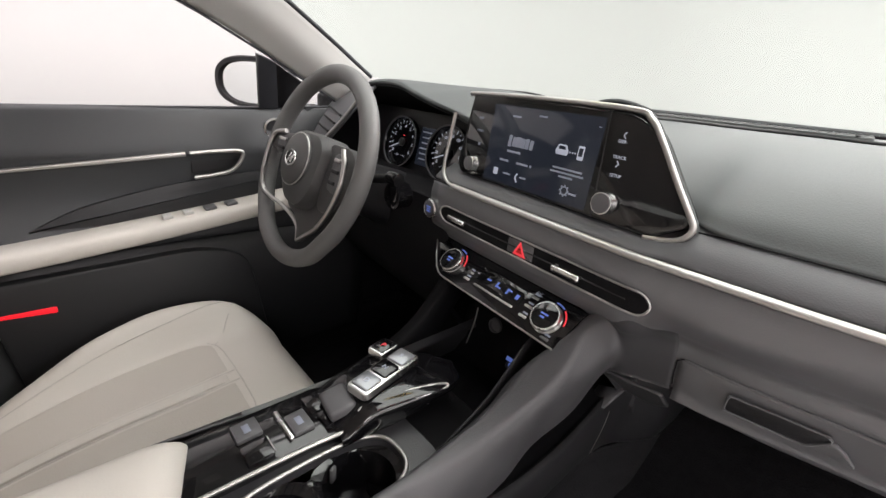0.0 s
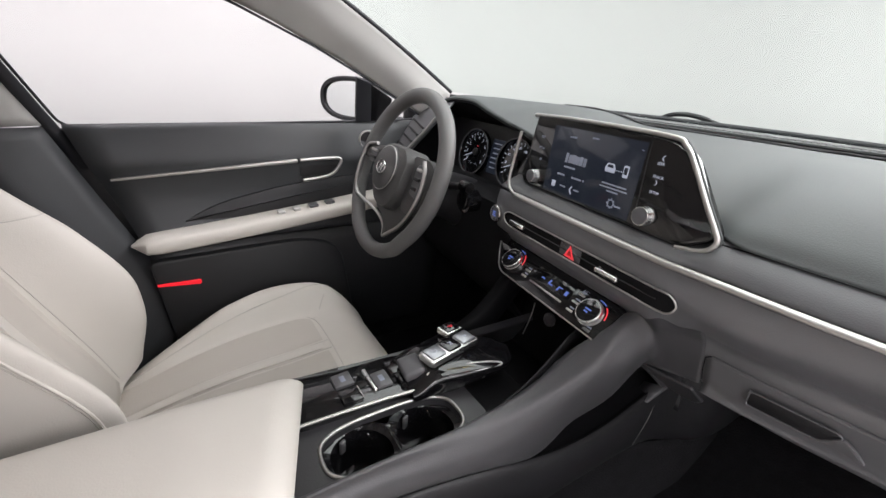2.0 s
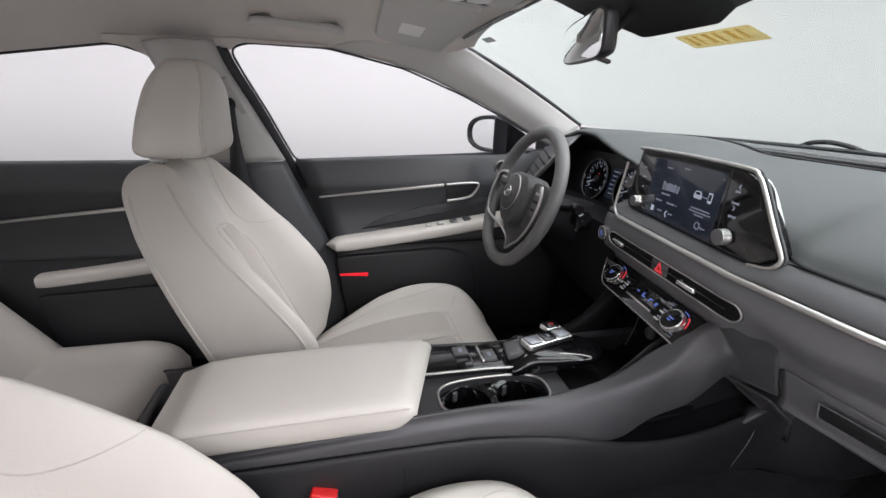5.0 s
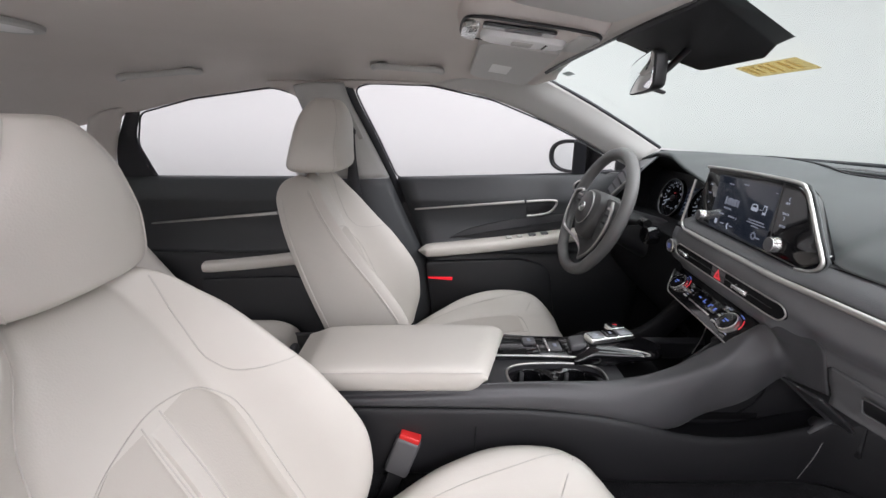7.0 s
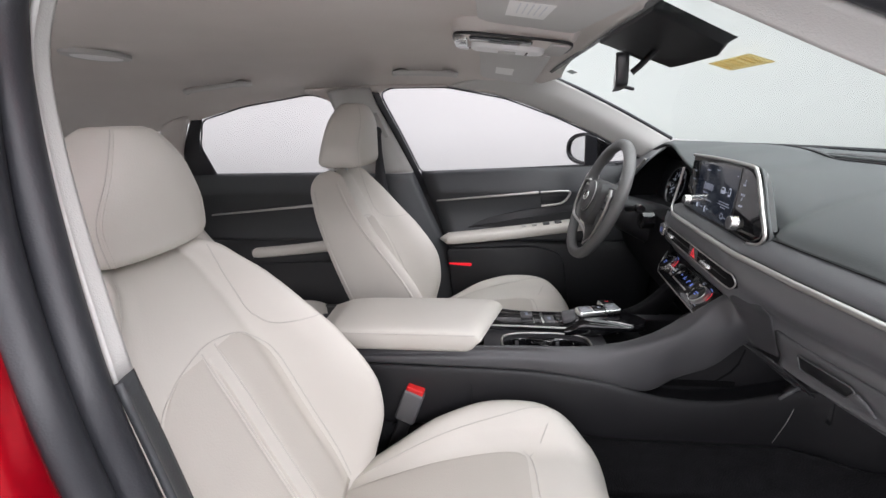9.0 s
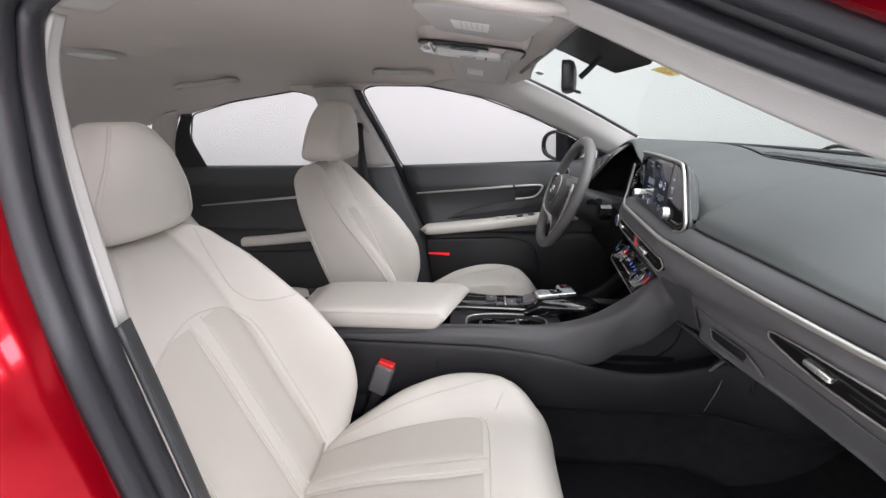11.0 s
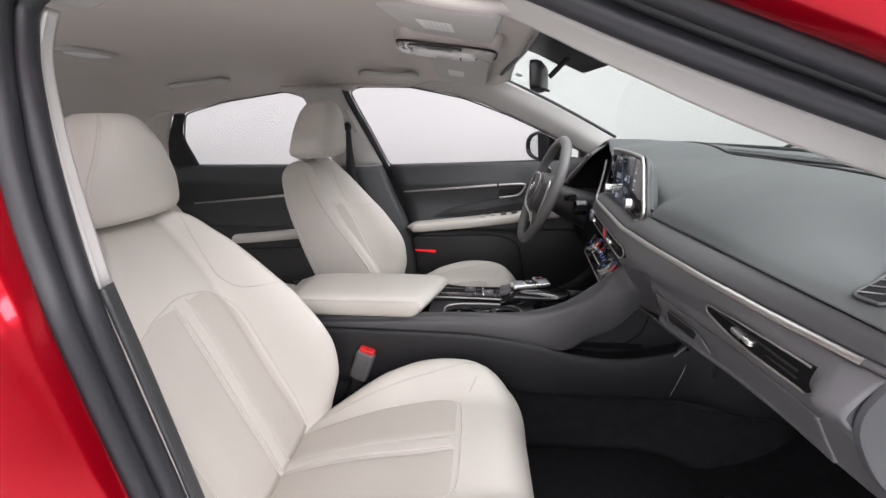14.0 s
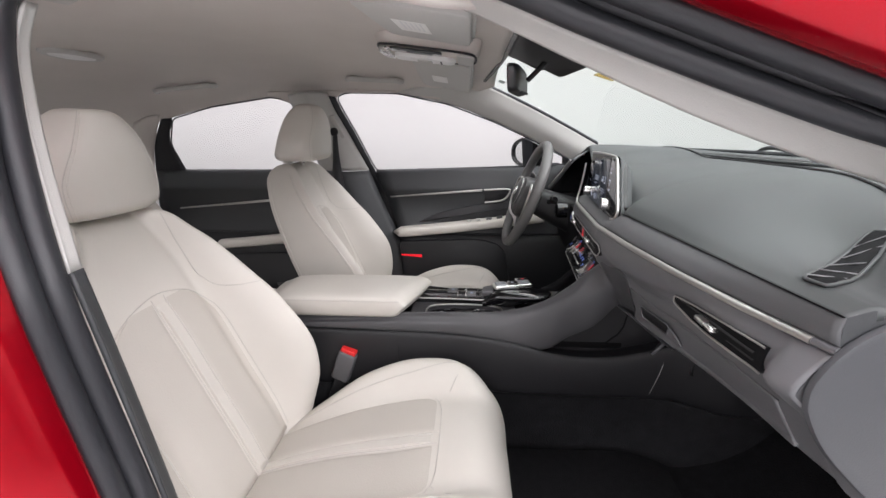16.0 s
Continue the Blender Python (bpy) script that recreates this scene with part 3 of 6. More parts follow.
def bar(name, a, b, high, proud, mat, parent, label="", x_in=(1, 0, 0)):
    """A slim moulding from a to b on the door, high upwards, proud of it."""
    a, b = Vector(a), Vector(b)
    if b.y < a.y:
        a, b = b, a
    proud = abs(proud)
    L = (b - a).length
    m = frame_from(tuple((a + b) / 2), tuple(b - a), (0, 0, 1))
    return prism(name, rounded([(-L / 2, -high * 0.25), (L / 2, -high / 2), (L / 2, high / 2), (-L / 2, high * 0.25)], high * 0.3, 3), proud, m, mat, parent, label, min(0.002, proud * 0.45))


bar("chrome_strip", (-0.692, 0.400, 0.9085), (-0.700, 0.0, 0.877), 0.010, -0.012, CHROME, front_door, "satin chrome strip")
tube("handle_bezel", [(-0.686, 0.408, 0.909), (-0.684, 0.47, 0.913), (-0.684, 0.515, 0.911), (-0.684, 0.512, 0.89), (-0.684, 0.49, 0.868), (-0.684, 0.455, 0.860), (-0.684, 0.412, 0.856)], 0.0045, CHROME, front_door, "chrome bezel of the door pull")
prism("handle_recess", rounded([(0.41, 0.862), (0.49, 0.870), (0.512, 0.892), (0.51, 0.908), (0.41, 0.904)], 0.006), 0.004, frame_from((-0.699, 0, 0), (0, 1, 0), (0, 0, 1)), DARK, front_door, "black recess")
bar("chrome_strip", (-0.694, -0.50, 0.862), (-0.702, -0.97, 0.819), 0.011, -0.012, CHROME, rear_door, "satin chrome strip")
tube("handle_bezel", [(-0.686, -0.49, 0.866), (-0.684, -0.42, 0.87), (-0.684, -0.40, 0.85), (-0.684, -0.43, 0.826), (-0.684, -0.49, 0.824)], 0.0045, CHROME, rear_door, "chrome bezel of the door pull")


def armrest(parent, y0, y1, z0, z1, label):
    rings = []
    for f in np.linspace(0, 1, 22):
        y, zt = lerp(y0, y1, f), lerp(z0, z1, f ** 1.25)
        e = math.sqrt(max(0.0, 1 - (1 - min(1, f / 0.08)) ** 2)) * 0.92 + 0.08
        w, h = 0.047 * e, 0.021 * e
        rings.append([(-0.675 + w * math.copysign(abs(math.cos(a)) ** 0.6, math.cos(a)), y, zt - 0.023 + h * math.copysign(abs(math.sin(a)) ** 0.6, math.sin(a))) for a in np.linspace(0, 2 * math.pi, 22, endpoint=False)])
    return loft("armrest", rings, LEATHER, parent, label)


armrest(front_door, 0.012, 0.66, 0.748, 0.822, "cream leather armrest pad")
armrest(rear_door, -0.80, -0.36, 0.686, 0.728, "cream leather armrest pad")
for k, y in enumerate((0.345, 0.385, 0.43, 0.475)):
    zt = lerp(0.748, 0.822, ((y - 0.012) / 0.648) ** 1.25)
    rbox("window_switch", (0.026, 0.024 if k > 1 else 0.018, 0.008), pose(-0.662, y, zt + 0.0005, 7), GREYBTN if k > 1 else PILLAR, front_door, "grey window switch" if k > 1 else "", 0.002)
for par, yy, zz in ((front_door, 0.10, 0.70), (rear_door, -0.74, 0.63)):
    m = frame_from((-0.680, 0, 0), (0, 1, 0), (0, 0, 1))
    prism("map_pocket", rounded([(yy - 0.03, zz - 0.27), (yy + 0.44, zz - 0.27), (yy + 0.40, zz - 0.03, 0.05), (yy + 0.30, zz, 0.05), (yy - 0.06, zz - 0.012, 0.02)], 0.02), 0.034, m, DOORD, par, "moulded map pocket", 0.006)
# hand scoops: thin darker plates stand for the shade of the hollows
prism("pull_scoop", rounded([(0.12, 0.765), (0.20, 0.805, 0.06), (0.36, 0.842, 0.08), (0.56, 0.862, 0.05), (0.66, 0.86), (0.66, 0.79), (0.40, 0.76)], 0.01), 0.0075, frame_from((-0.703, 0, 0), (0, 1, 0), (0, 0, 1)), DOORD, front_door, "moulded hand scoop, its shade painted dark", 0.003)
prism("pull_scoop", rounded([(-0.70, 0.695), (-0.62, 0.735, 0.04), (-0.50, 0.76, 0.04), (-0.36, 0.765), (-0.36, 0.71)], 0.01), 0.008, frame_from((-0.703, 0, 0), (0, 1, 0), (0, 0, 1)), DOORD, rear_door, "moulded hand scoop, its shade painted dark", 0.003)
bar("courtesy_lamp", (-0.649, 0.140, 0.6235), (-0.649, 0.048, 0.628), 0.013, -0.006, REDLAMP, front_door, "glowing red courtesy lamp lens")

# ---- exterior mirror on the driver's side ----
dm = thing("door_mirror", (-0.84, 0.64, 0.99), "black exterior door mirror seen through the driver window", "mirror")
mm = frame_from((-0.845, 0.610, 1.058), (math.cos(0.61), math.sin(0.61), 0), (0, 0, 1))


def mirror_ring(w, h, z, dx=0.0):
    return [tuple(mm @ Vector((w * math.copysign(abs(math.cos(a)) ** 0.8, math.cos(a)) + dx, h * math.copysign(abs(math.sin(a)) ** 0.8, math.sin(a)), z))) for a in np.linspace(0, 2 * math.pi, 40, endpoint=False)]


loft("housing", [mirror_ring(0.020, 0.016, -0.070, 0.03), mirror_ring(0.070, 0.045, -0.060, 0.02), mirror_ring(0.100, 0.058, -0.036, 0.008), mirror_ring(0.112, 0.064, -0.008), mirror_ring(0.115, 0.0655, 0.004), mirror_ring(0.110, 0.062, 0.009), mirror_ring(0.101, 0.054, 0.008), mirror_ring(0.099, 0.052, -0.004)], DARK, dm, "black mirror housing with a broad lip")
loft("mirror_glass", [mirror_ring(0.0985, 0.0515, -0.0035), mirror_ring(0.098, 0.051, -0.001), mirror_ring(0.001, 0.001, 0.0)], MIRROR, dm, "silvered mirror glass")
rbox("mirror_arm", (0.12, 0.05, 0.03), pose(-0.77, 0.69, 1.0, 0, -8, 20), RUBBER, dm, "", 0.01)

# round tweeter at the front of the driver's door
lathe("tweeter_ring", [(0.024, 0), (0.026, 0.004), (0.023, 0.008), (0.020, 0.004)], frame_from((-0.700, 0.600, 0.962), (0, 1, 0), (0.1, 0, 1)), CHROME, front_door, "silver tweeter ring", ring=True)
lathe("tweeter", [(0.021, 0), (0.020, 0.003), (0, 0.005)], frame_from((-0.700, 0.600, 0.962), (0, 1, 0), (0.1, 0, 1)), DARK, front_door, "black tweeter cover")


# ---- front seats ----
SX = 0.390


def sup(a, p):
    return math.copysign(abs(math.cos(a)) ** (2 / p), math.cos(a)), math.copysign(abs(math.sin(a)) ** (2 / p), math.sin(a))


BACK_S = [0, 0.15, 0.3, 0.5, 0.65, 0.8, 0.92, 1.0]
BACK_W = [0.214, 0.2276, 0.2222, 0.2175, 0.2029, 0.1745, 0.1282, 0.104]
BACK_B = [0.0335, 0.1013, 0.1259, 0.106, 0.077, 0.0509, 0.0323, 0.028]
DOOR_SIDE = [1.13, 0.50]    # the passenger's bolster beside the open door is wider and pressed flat


def back_axes(s):
    """The middle of the backrest's front, and the ways forward and up from it."""
    y = -0.0876 - 0.2291 * s - 0.0364 * s * (1 - s)
    t = Vector((0, -0.2291 - 0.0364 * (1 - 2 * s), 0.572)).normalized()
    return Vector((SX, y, 0.4378 + 0.572 * s)), Vector((0, t.z, -t.y)), t


def back_section(s, n=90):
    """One slice of the backrest as (across, forward): flat middle, tuck, bolster, side panel, rear shell."""
    W, B, D = glide(s, BACK_S, BACK_W), glide(s, BACK_S, BACK_B), glide(s, [0, 0.5, 1], [0.0828, 0.0732, 0.0814])
    k = math.sqrt(max(0.0, 1 - max(0.0, (s - 0.9) / 0.1) ** 2.3)) * 0.93 + 0.07
    belly = 0.006 * smooth(0.0, 0.2, s) * smooth(0.72, 0.5, s)
    def half(W, B):
        return [(0, belly), (0.40 * W, belly - 0.002), (0.60 * W, -0.004), (0.80 * W, B * 0.72), (0.935 * W, B), (W, B - 0.022), (W + 0.003, (B - D) / 2), (0.965 * W, 0.008 - D), (0.80 * W, -D - 0.012), (0, -D - 0.02)]

    f = smooth(1.0, 0.75, s)
    h = half(W * lerp(1, DOOR_SIDE[0], f), B * lerp(1, DOOR_SIDE[1], f)) + [(-u, v) for u, v in half(W, B)[-2:0:-1]]
    return spline([(u * (0.72 + 0.28 * k), -D / 2 + (v + D / 2) * k) for u, v in h], n, True)


def back_at(s, u, v):
    o, n, _ = back_axes(s)
    return tuple(o + Vector((u, 0, 0)) + n * v)


def back_pt(s, c, lift=0.0):
    """The point of the backrest's front at the width fraction c."""
    g = back_section(s)
    front = np.vstack([g[-24:], g[:25]])
    u = c * glide(s, BACK_S, BACK_W) * (lerp(1, DOOR_SIDE[0], smooth(1.0, 0.75, s)) if c > 0 else 1)
    return back_at(s, u, float(np.interp(u, front[:, 0], front[:, 1])) + lift)


def seat_back_rings():
    return [[back_at(s, u, v) for u, v in back_section(s)] for s in np.concatenate([np.linspace(0, 0.9, 30), 1 - 0.1 * (1 - np.sin(np.linspace(0.1, math.pi / 2, 10)))])]


CUSH_Y = [-0.16, 0, 0.1, 0.2, 0.3, 0.4]


def cush_w(y):
    return glide(y, CUSH_Y, [0.1867, 0.2206, 0.2448, 0.2609, 0.2524, 0.2188])


def cush_drop(y):
    k = max(0.0, (y - 0.3364) / 0.1021)
    return 1 - math.sqrt(max(0.0, 1 - k ** 2.4))


def cush_span(y, c):
    """Top and bottom of the cushion at y and the width fraction c, before its edges round over."""
    a, d = abs(c), cush_drop(y)
    tuck = -0.006 * math.exp(-((a - 0.58) / 0.03) ** 2) * smooth(0.36, 0.30, y)
    top = glide(y, CUSH_Y, [0.4192, 0.4785, 0.5059, 0.5252, 0.5471, 0.5604]) + glide(y, CUSH_Y, [-0.04, 0.0342, 0.0736, 0.0875, 0.0739, 0.019]) * smooth(0.5, 0.85, a)
    return top + tuck - 0.13 * d, 0.345 + 0.03 * d


def cush_pt(y, c, lift=0.0):
    h = max(0.0, 1 - abs(c) ** 4.2) ** (1 / 4.2)
    zt, zb = cush_span(y, c)
    return (SX + cush_w(y) * c * (1 - 0.30 * cush_drop(y)), y, lerp(0.5 * (zt + zb), zt, h) + lift)


def cushion_rings():
    rings = []
    for y in np.concatenate([np.linspace(-0.16, 0.3364, 28), 0.3364 + 0.1021 * np.sin(np.linspace(0.12, math.pi / 2, 14))]):
        ring = []
        for a in np.linspace(0, 2 * math.pi, 72, endpoint=False):
            c, h = sup(a, 4.2)
            zt, zb = cush_span(y, c)
            ring.append((SX + cush_w(y) * c * (1 - 0.30 * cush_drop(y)), y, lerp(0.5 * (zt + zb), zt if h > 0 else zb, abs(h))))
        rings.append(ring)
    return rings


def panel_on(name, fn, us, lo, hi, mat, parent, label="", lift=0.0025, nv=21):
    """A slightly proud panel lying on a cushion: rows at us, each spanning lo(u)..hi(u), its rim drawn in."""
    mid, end = 0.5 * (us[0] + us[-1]), us[-1]
    g = []
    for u in us:
        a, b = lo(u), hi(u)
        g.append([fn(u, lerp(a, b, f), lift * (1 - 2.0 * max(abs(2 * f - 1), (u - mid) / (end - mid)) ** 12)) for f in np.linspace(0, 1, nv)])
    return mesh(name, np.array(g).reshape(-1, 3), quads(len(us), nv), mat, parent, label, thick=0.004, flip=False)


def ins_w(s):
    return glide(s, [0.0, 0.52, 0.58, 0.62, 0.655, 0.68, 0.697, 0.708, 0.714], [0.615, 0.62, 0.61, 0.575, 0.50, 0.40, 0.28, 0.16, 0.06])


def cins_w(y):
    return glide(y, [-0.14, 0.0, 0.2, 0.25, 0.272, 0.283, 0.288], [0.54, 0.565, 0.57, 0.555, 0.51, 0.43, 0.33])


def seam(parent, pts, r=0.0012, mat=SEAMC, name="seam"):
    return tube(name, pts, r, mat, parent, "", False, max(16, 3 * len(pts)), 6)


def piping(parent, pts, side):
    """A double row: a rounded cord of leather with a fine stitched groove beside it."""
    seam(parent, pts, 0.0021, LEATHER, "piping")
    seam(parent, [tuple(Vector(p) + Vector(side)) for p in pts], 0.0009)


# headrest on two steel posts
def head_ring(f, n=56):
    e = (1 - abs(f) ** 5) ** (1 / 3.0) if abs(f) < 1 else 0.0
    w = glide(f, [-1, -0.4, 0.3, 1], [0.1138, 0.1136, 0.0850, 0.0446]) * (0.55 + 0.45 * e)
    d = glide(f, [-1, -0.4, 0.3, 1], [0.0844, 0.0660, 0.0598, 0.0388]) * (0.35 + 0.65 * e)
    out = []
    for a in np.linspace(0, 2 * math.pi, n, endpoint=False):
        c, h = sup(a, 4.5)
        out.append((SX + w * c, -0.3421 + 0.0151 * f + d * h + (0.014 * (1 - c * c) * (0.3 + 0.7 * e) if h > 0 else 0), 1.0955 + 0.0925 * f))
    return out


BAND = 0.078


def front_seat(label):
    seat = thing("front_seat", (SX, 0.1, 0.28), label, "car seat", "front seats")
    back = loft("backrest", seat_back_rings(), LEATHER, seat, "cream leather backrest with side bolsters")
    cushion = loft("cushion", cushion_rings(), LEATHER, seat, "cream leather seat cushion")
    for lo, hi in ((lambda s: -ins_w(s), lambda s: -BAND if ins_w(s) > BAND else -ins_w(s) * 0.9), (lambda s: BAND if ins_w(s) > BAND else ins_w(s) * 0.9, ins_w)):
        panel_on("perforated_panel", back_pt, np.concatenate([np.linspace(0.02, 0.60, 24), np.linspace(0.615, 0.713, 14)]), lo, hi, PERF, back, "finely perforated cream leather", 0.003)
    panel_on("centre_band", back_pt, np.linspace(0.02, 0.702, 30), lambda s: -BAND + 0.012, lambda s: BAND - 0.012, LEATHER, back, "smooth raised leather band", 0.0045, 9)
    for lo, hi in ((lambda y: -cins_w(y), lambda y: -0.066), (lambda y: 0.066, cins_w)):
        panel_on("perforated_panel", cush_pt, np.concatenate([np.linspace(-0.13, 0.24, 20), np.linspace(0.25, 0.288, 9)]), lo, hi, PERF, cushion, "finely perforated cream leather", 0.003)
    panel_on("centre_band", cush_pt, np.linspace(-0.13, 0.284, 26), lambda y: -0.054, lambda y: 0.054, LEATHER, cushion, "smooth raised leather band", 0.0045, 9)

    seam(back, [back_pt(s, -ins_w(s) - 0.010, 0.0002) for s in np.linspace(0.03, 0.713, 40)] + [back_pt(s, ins_w(s) + 0.010, 0.0002) for s in np.linspace(0.713, 0.03, 40)], 0.0011)
    for sg in (-1, 1):
        seam(back, [back_pt(s, sg * BAND, 0.0002) for s in np.linspace(0.03, 0.704, 22)], 0.0011)
        seam(cushion, [cush_pt(y, sg * 0.060, 0.0002) for y in np.linspace(-0.12, 0.286, 16)], 0.0011)
        seam(back, [back_pt(s, sg * c, 0.0002) for s, c in ((0.955, 0.80), (0.92, 0.75), (0.86, 0.69), (0.81, 0.66), (0.73, 0.64), (0.69, 0.655), (0.65, 0.69), (0.62, 0.76), (0.60, 0.86), (0.592, 0.93))])
        for k, push in ((25, 0.0045), (35, -0.0045)):
            pts = [back_at(s, *back_section(s)[k if sg > 0 else 90 - k]) for s in np.linspace(0.03, 0.93, 32)]
            piping(back, pts, (sg * 0.0008, -0.9 * push, -0.35 * push))
        seam(cushion, [cush_pt(y, sg * c, 0.0003) for y, c in zip((-0.11, -0.02, 0.06, 0.14, 0.22, 0.29, 0.335, 0.37, 0.395), (0.70, 0.69, 0.69, 0.70, 0.72, 0.775, 0.83, 0.875, 0.91))])
        seam(cushion, [cush_pt(y, sg * c, 0.0003) for y, c in ((0.281, 0.47), (0.300, 0.56), (0.318, 0.67), (0.336, 0.80))])
    seam(cushion, [cush_pt(y, -cins_w(y) - 0.010, 0.0002) for y in np.linspace(-0.12, 0.288, 30)] + [cush_pt(y, cins_w(y) + 0.010, 0.0002) for y in np.linspace(0.288, -0.12, 30)], 0.0011)
    head = loft("headrest", [head_ring(f) for f in np.sin(np.linspace(-math.pi / 2, math.pi / 2, 32))], LEATHER, seat, "cream leather headrest")
    for sg in (-1, 1):
        for k in (7, 6):
            idx = k if sg > 0 else 28 - k
            seam(head, [tuple(Vector(head_ring(f)[idx]) + Vector((0, 0.0002, 0))) for f in np.linspace(-0.97, 0.95, 26)], 0.0014 if k == 7 else 0.0009, LEATHER if k == 7 else SEAMC)
        tube("headrest_post", [(SX + sg * 0.062, -0.356, 0.965), (SX + sg * 0.062, -0.350, 1.00), (SX + sg * 0.062, -0.344, 1.06)], 0.006, BRIGHT, seat, "chromed steel headrest post")
        rbox("post_collar", (0.03, 0.026, 0.012), pose(SX + sg * 0.062, -0.354, 1.004, -12), PILLAR, seat, "", 0.004)
    rbox("seat_base", (0.40, 0.46, 0.07), pose(SX, 0.10, 0.318), DARK, seat, "black plastic seat base", 0.015)
    for sg in (-1, 1):
        rbox("slide_rail", (0.035, 0.56, 0.03), pose(SX + sg * 0.15, 0.12, 0.292), DARK, seat, "black steel slide rail", 0.005)
    return seat


front_seat("cream leather front passenger seat with perforated centre panel")
DOOR_SIDE = [1.0, 1.0]
dseat = front_seat("cream leather driver seat with perforated centre panel, set forward")
dseat.location = (SX - 0.748, 0.157, 0.325)
for ob in dseat.children:
    if ob.name.startswith("cushion"):
        ob.matrix_basis = Matrix.Translation((0, 0.020, 0.150)) @ Matrix.Rotation(-0.1065, 4, "X") @ Matrix.Translation((0, 0, -0.17))
    elif ob.name.startswith("headrest_post") or ob.name.startswith("post_collar"):
        ob.matrix_basis = Matrix.Translation((0, 0.026, 0.004))
    elif ob.name.startswith("headrest"):
        ob.matrix_basis = Matrix.Translation((0, 0.059, 0.007))
rbx = thing("seat_plinth", (SX - 0.748, 0.2, 0.28), "black plastic height plinth under the driver seat", "seat base")
rbox("plinth", (0.36, 0.5, 0.05), pose(SX - 0.748, 0.18, 0.305), DARK, rbx, "", 0.01)

# buckle beside the passenger cushion
bk = thing("seat_belt_buckle", (0.145, -0.03, 0.50), "grey plastic seat belt buckle with a red release button", "seat belt")
m = frame_from((0.137, 0.018, 0.550), (0.12, 0.98, -0.1), (0.0, 0.12, 1)) @ Matrix.Scale(1.22, 4)
rbox("buckle_body", (0.040, 0.072, 0.024), m @ pose(0, 0, 0, 0, 0, -14), GREYBTN, bk, "", 0.006)
rbox("release_button", (0.034, 0.013, 0.018), m @ pose(0.009, 0.036, 0, 0, 0, -14), REDPL, bk, "red release button", 0.003)
rbox("buckle_stalk", (0.026, 0.12, 0.012), m @ pose(-0.02, -0.085, 0, 0, 0, -14), DARK, bk, "black stalk", 0.004)

# rear bench
bench = thing("rear_bench", (0, -0.9, 0.30), "cream leather rear bench seat", "car seat")
for x0 in (-0.40, 0.0, 0.40):
    rings = []
    half = 0.215 if x0 else 0.165
    for y in np.linspace(-0.95, -0.42, 26):
        k = max(0.0, (y + 0.54) / 0.12)
        drop = 1 - math.sqrt(max(0.0, 1 - min(1, k) ** 2.4))
        ring = []
        for a in np.linspace(0, 2 * math.pi, 36, endpoint=False):
            c, h = sup(a, 4)
            zt = 0.470 + 0.03 * smooth(0.5, 0.9, abs(c)) - 0.10 * drop
            ring.append((x0 + half * c * (1 - 0.05 * drop), y, lerp(0.40, zt if h > 0 else 0.31, abs(h))))
        rings.append(ring)
    loft("seat_pad", rings, LEATHER, bench, "cream leather seat pad")
    rings = []
    for s in np.linspace(0, 1, 22):
        e = math.sqrt(max(0.0, 1 - max(0, (s - 0.9) / 0.1) ** 2.2)) * 0.9 + 0.1
        rings.append([(x0 + half * c * (0.7 + 0.3 * e), -0.80 - 0.34 * s + 0.05 * h * e + 0.03 * smooth(0.5, 0.9, abs(c)) * (h > 0), 0.46 + 0.50 * s) for c, h in (sup(a, 4) for a in np.linspace(0, 2 * math.pi, 36, endpoint=False))])
    loft("back_pad", rings, LEATHER, bench, "cream leather back pad")
rbox("bench_base", (1.30, 0.50, 0.12), pose(0, -0.74, 0.335), DARK, bench, "black bench base", 0.02)

# driver's belt
belt = thing("seat_belt", (-0.6, -0.17, 0.55), "dark grey woven seat belt on the pillar", "seat belt")
sheet("webbing", [[(-0.585, -0.185, 1.140), (-0.596, -0.185, 1.05), (-0.602, -0.17, 0.9), (-0.60, -0.12, 0.55)], [(-0.590, -0.204, 1.140), (-0.602, -0.214, 1.05), (-0.606, -0.225, 0.9), (-0.60, -0.19, 0.55)]], 3, 20, RUBBER, belt, 0.002, "dark grey webbing")
lathe("belt_guide", [(0.015, -0.004), (0.017, 0.006), (0.014, 0.012), (0.008, 0.015), (0.0, 0.015)], frame_from((-0.588, -0.197, 1.150), (0, 1, 0), (-0.4, 0, 1)), DARK, belt, "round black belt guide", 28)
rbox("height_adjuster", (0.010, 0.03, 0.10), pose(-0.600, -0.19, 1.17, 18, 24, 0), PILLAR, belt, "", 0.004)

rbelt = thing("rear_seat_belt", (-0.47, -0.95, 0.8), "dark grey woven belt lying on the rear backrest", "seat belt")
sheet("webbing", [[(x, -0.741 - 0.34 * s - 0.01, 0.462 + 0.50 * s) for s in (0.30, 0.55, 0.8, 0.97)] for x in (-0.505, -0.455)], 3, 16, DARK, rbelt, 0.002, "dark grey webbing")


# ---- dashboard ----
dash = thing("dashboard", (0, 0.8, 0.75), "soft grey dashboard with long chrome strip and slim vents", "dashboard")


def far_y(x):
    return 1.135 - 0.55 * x * x


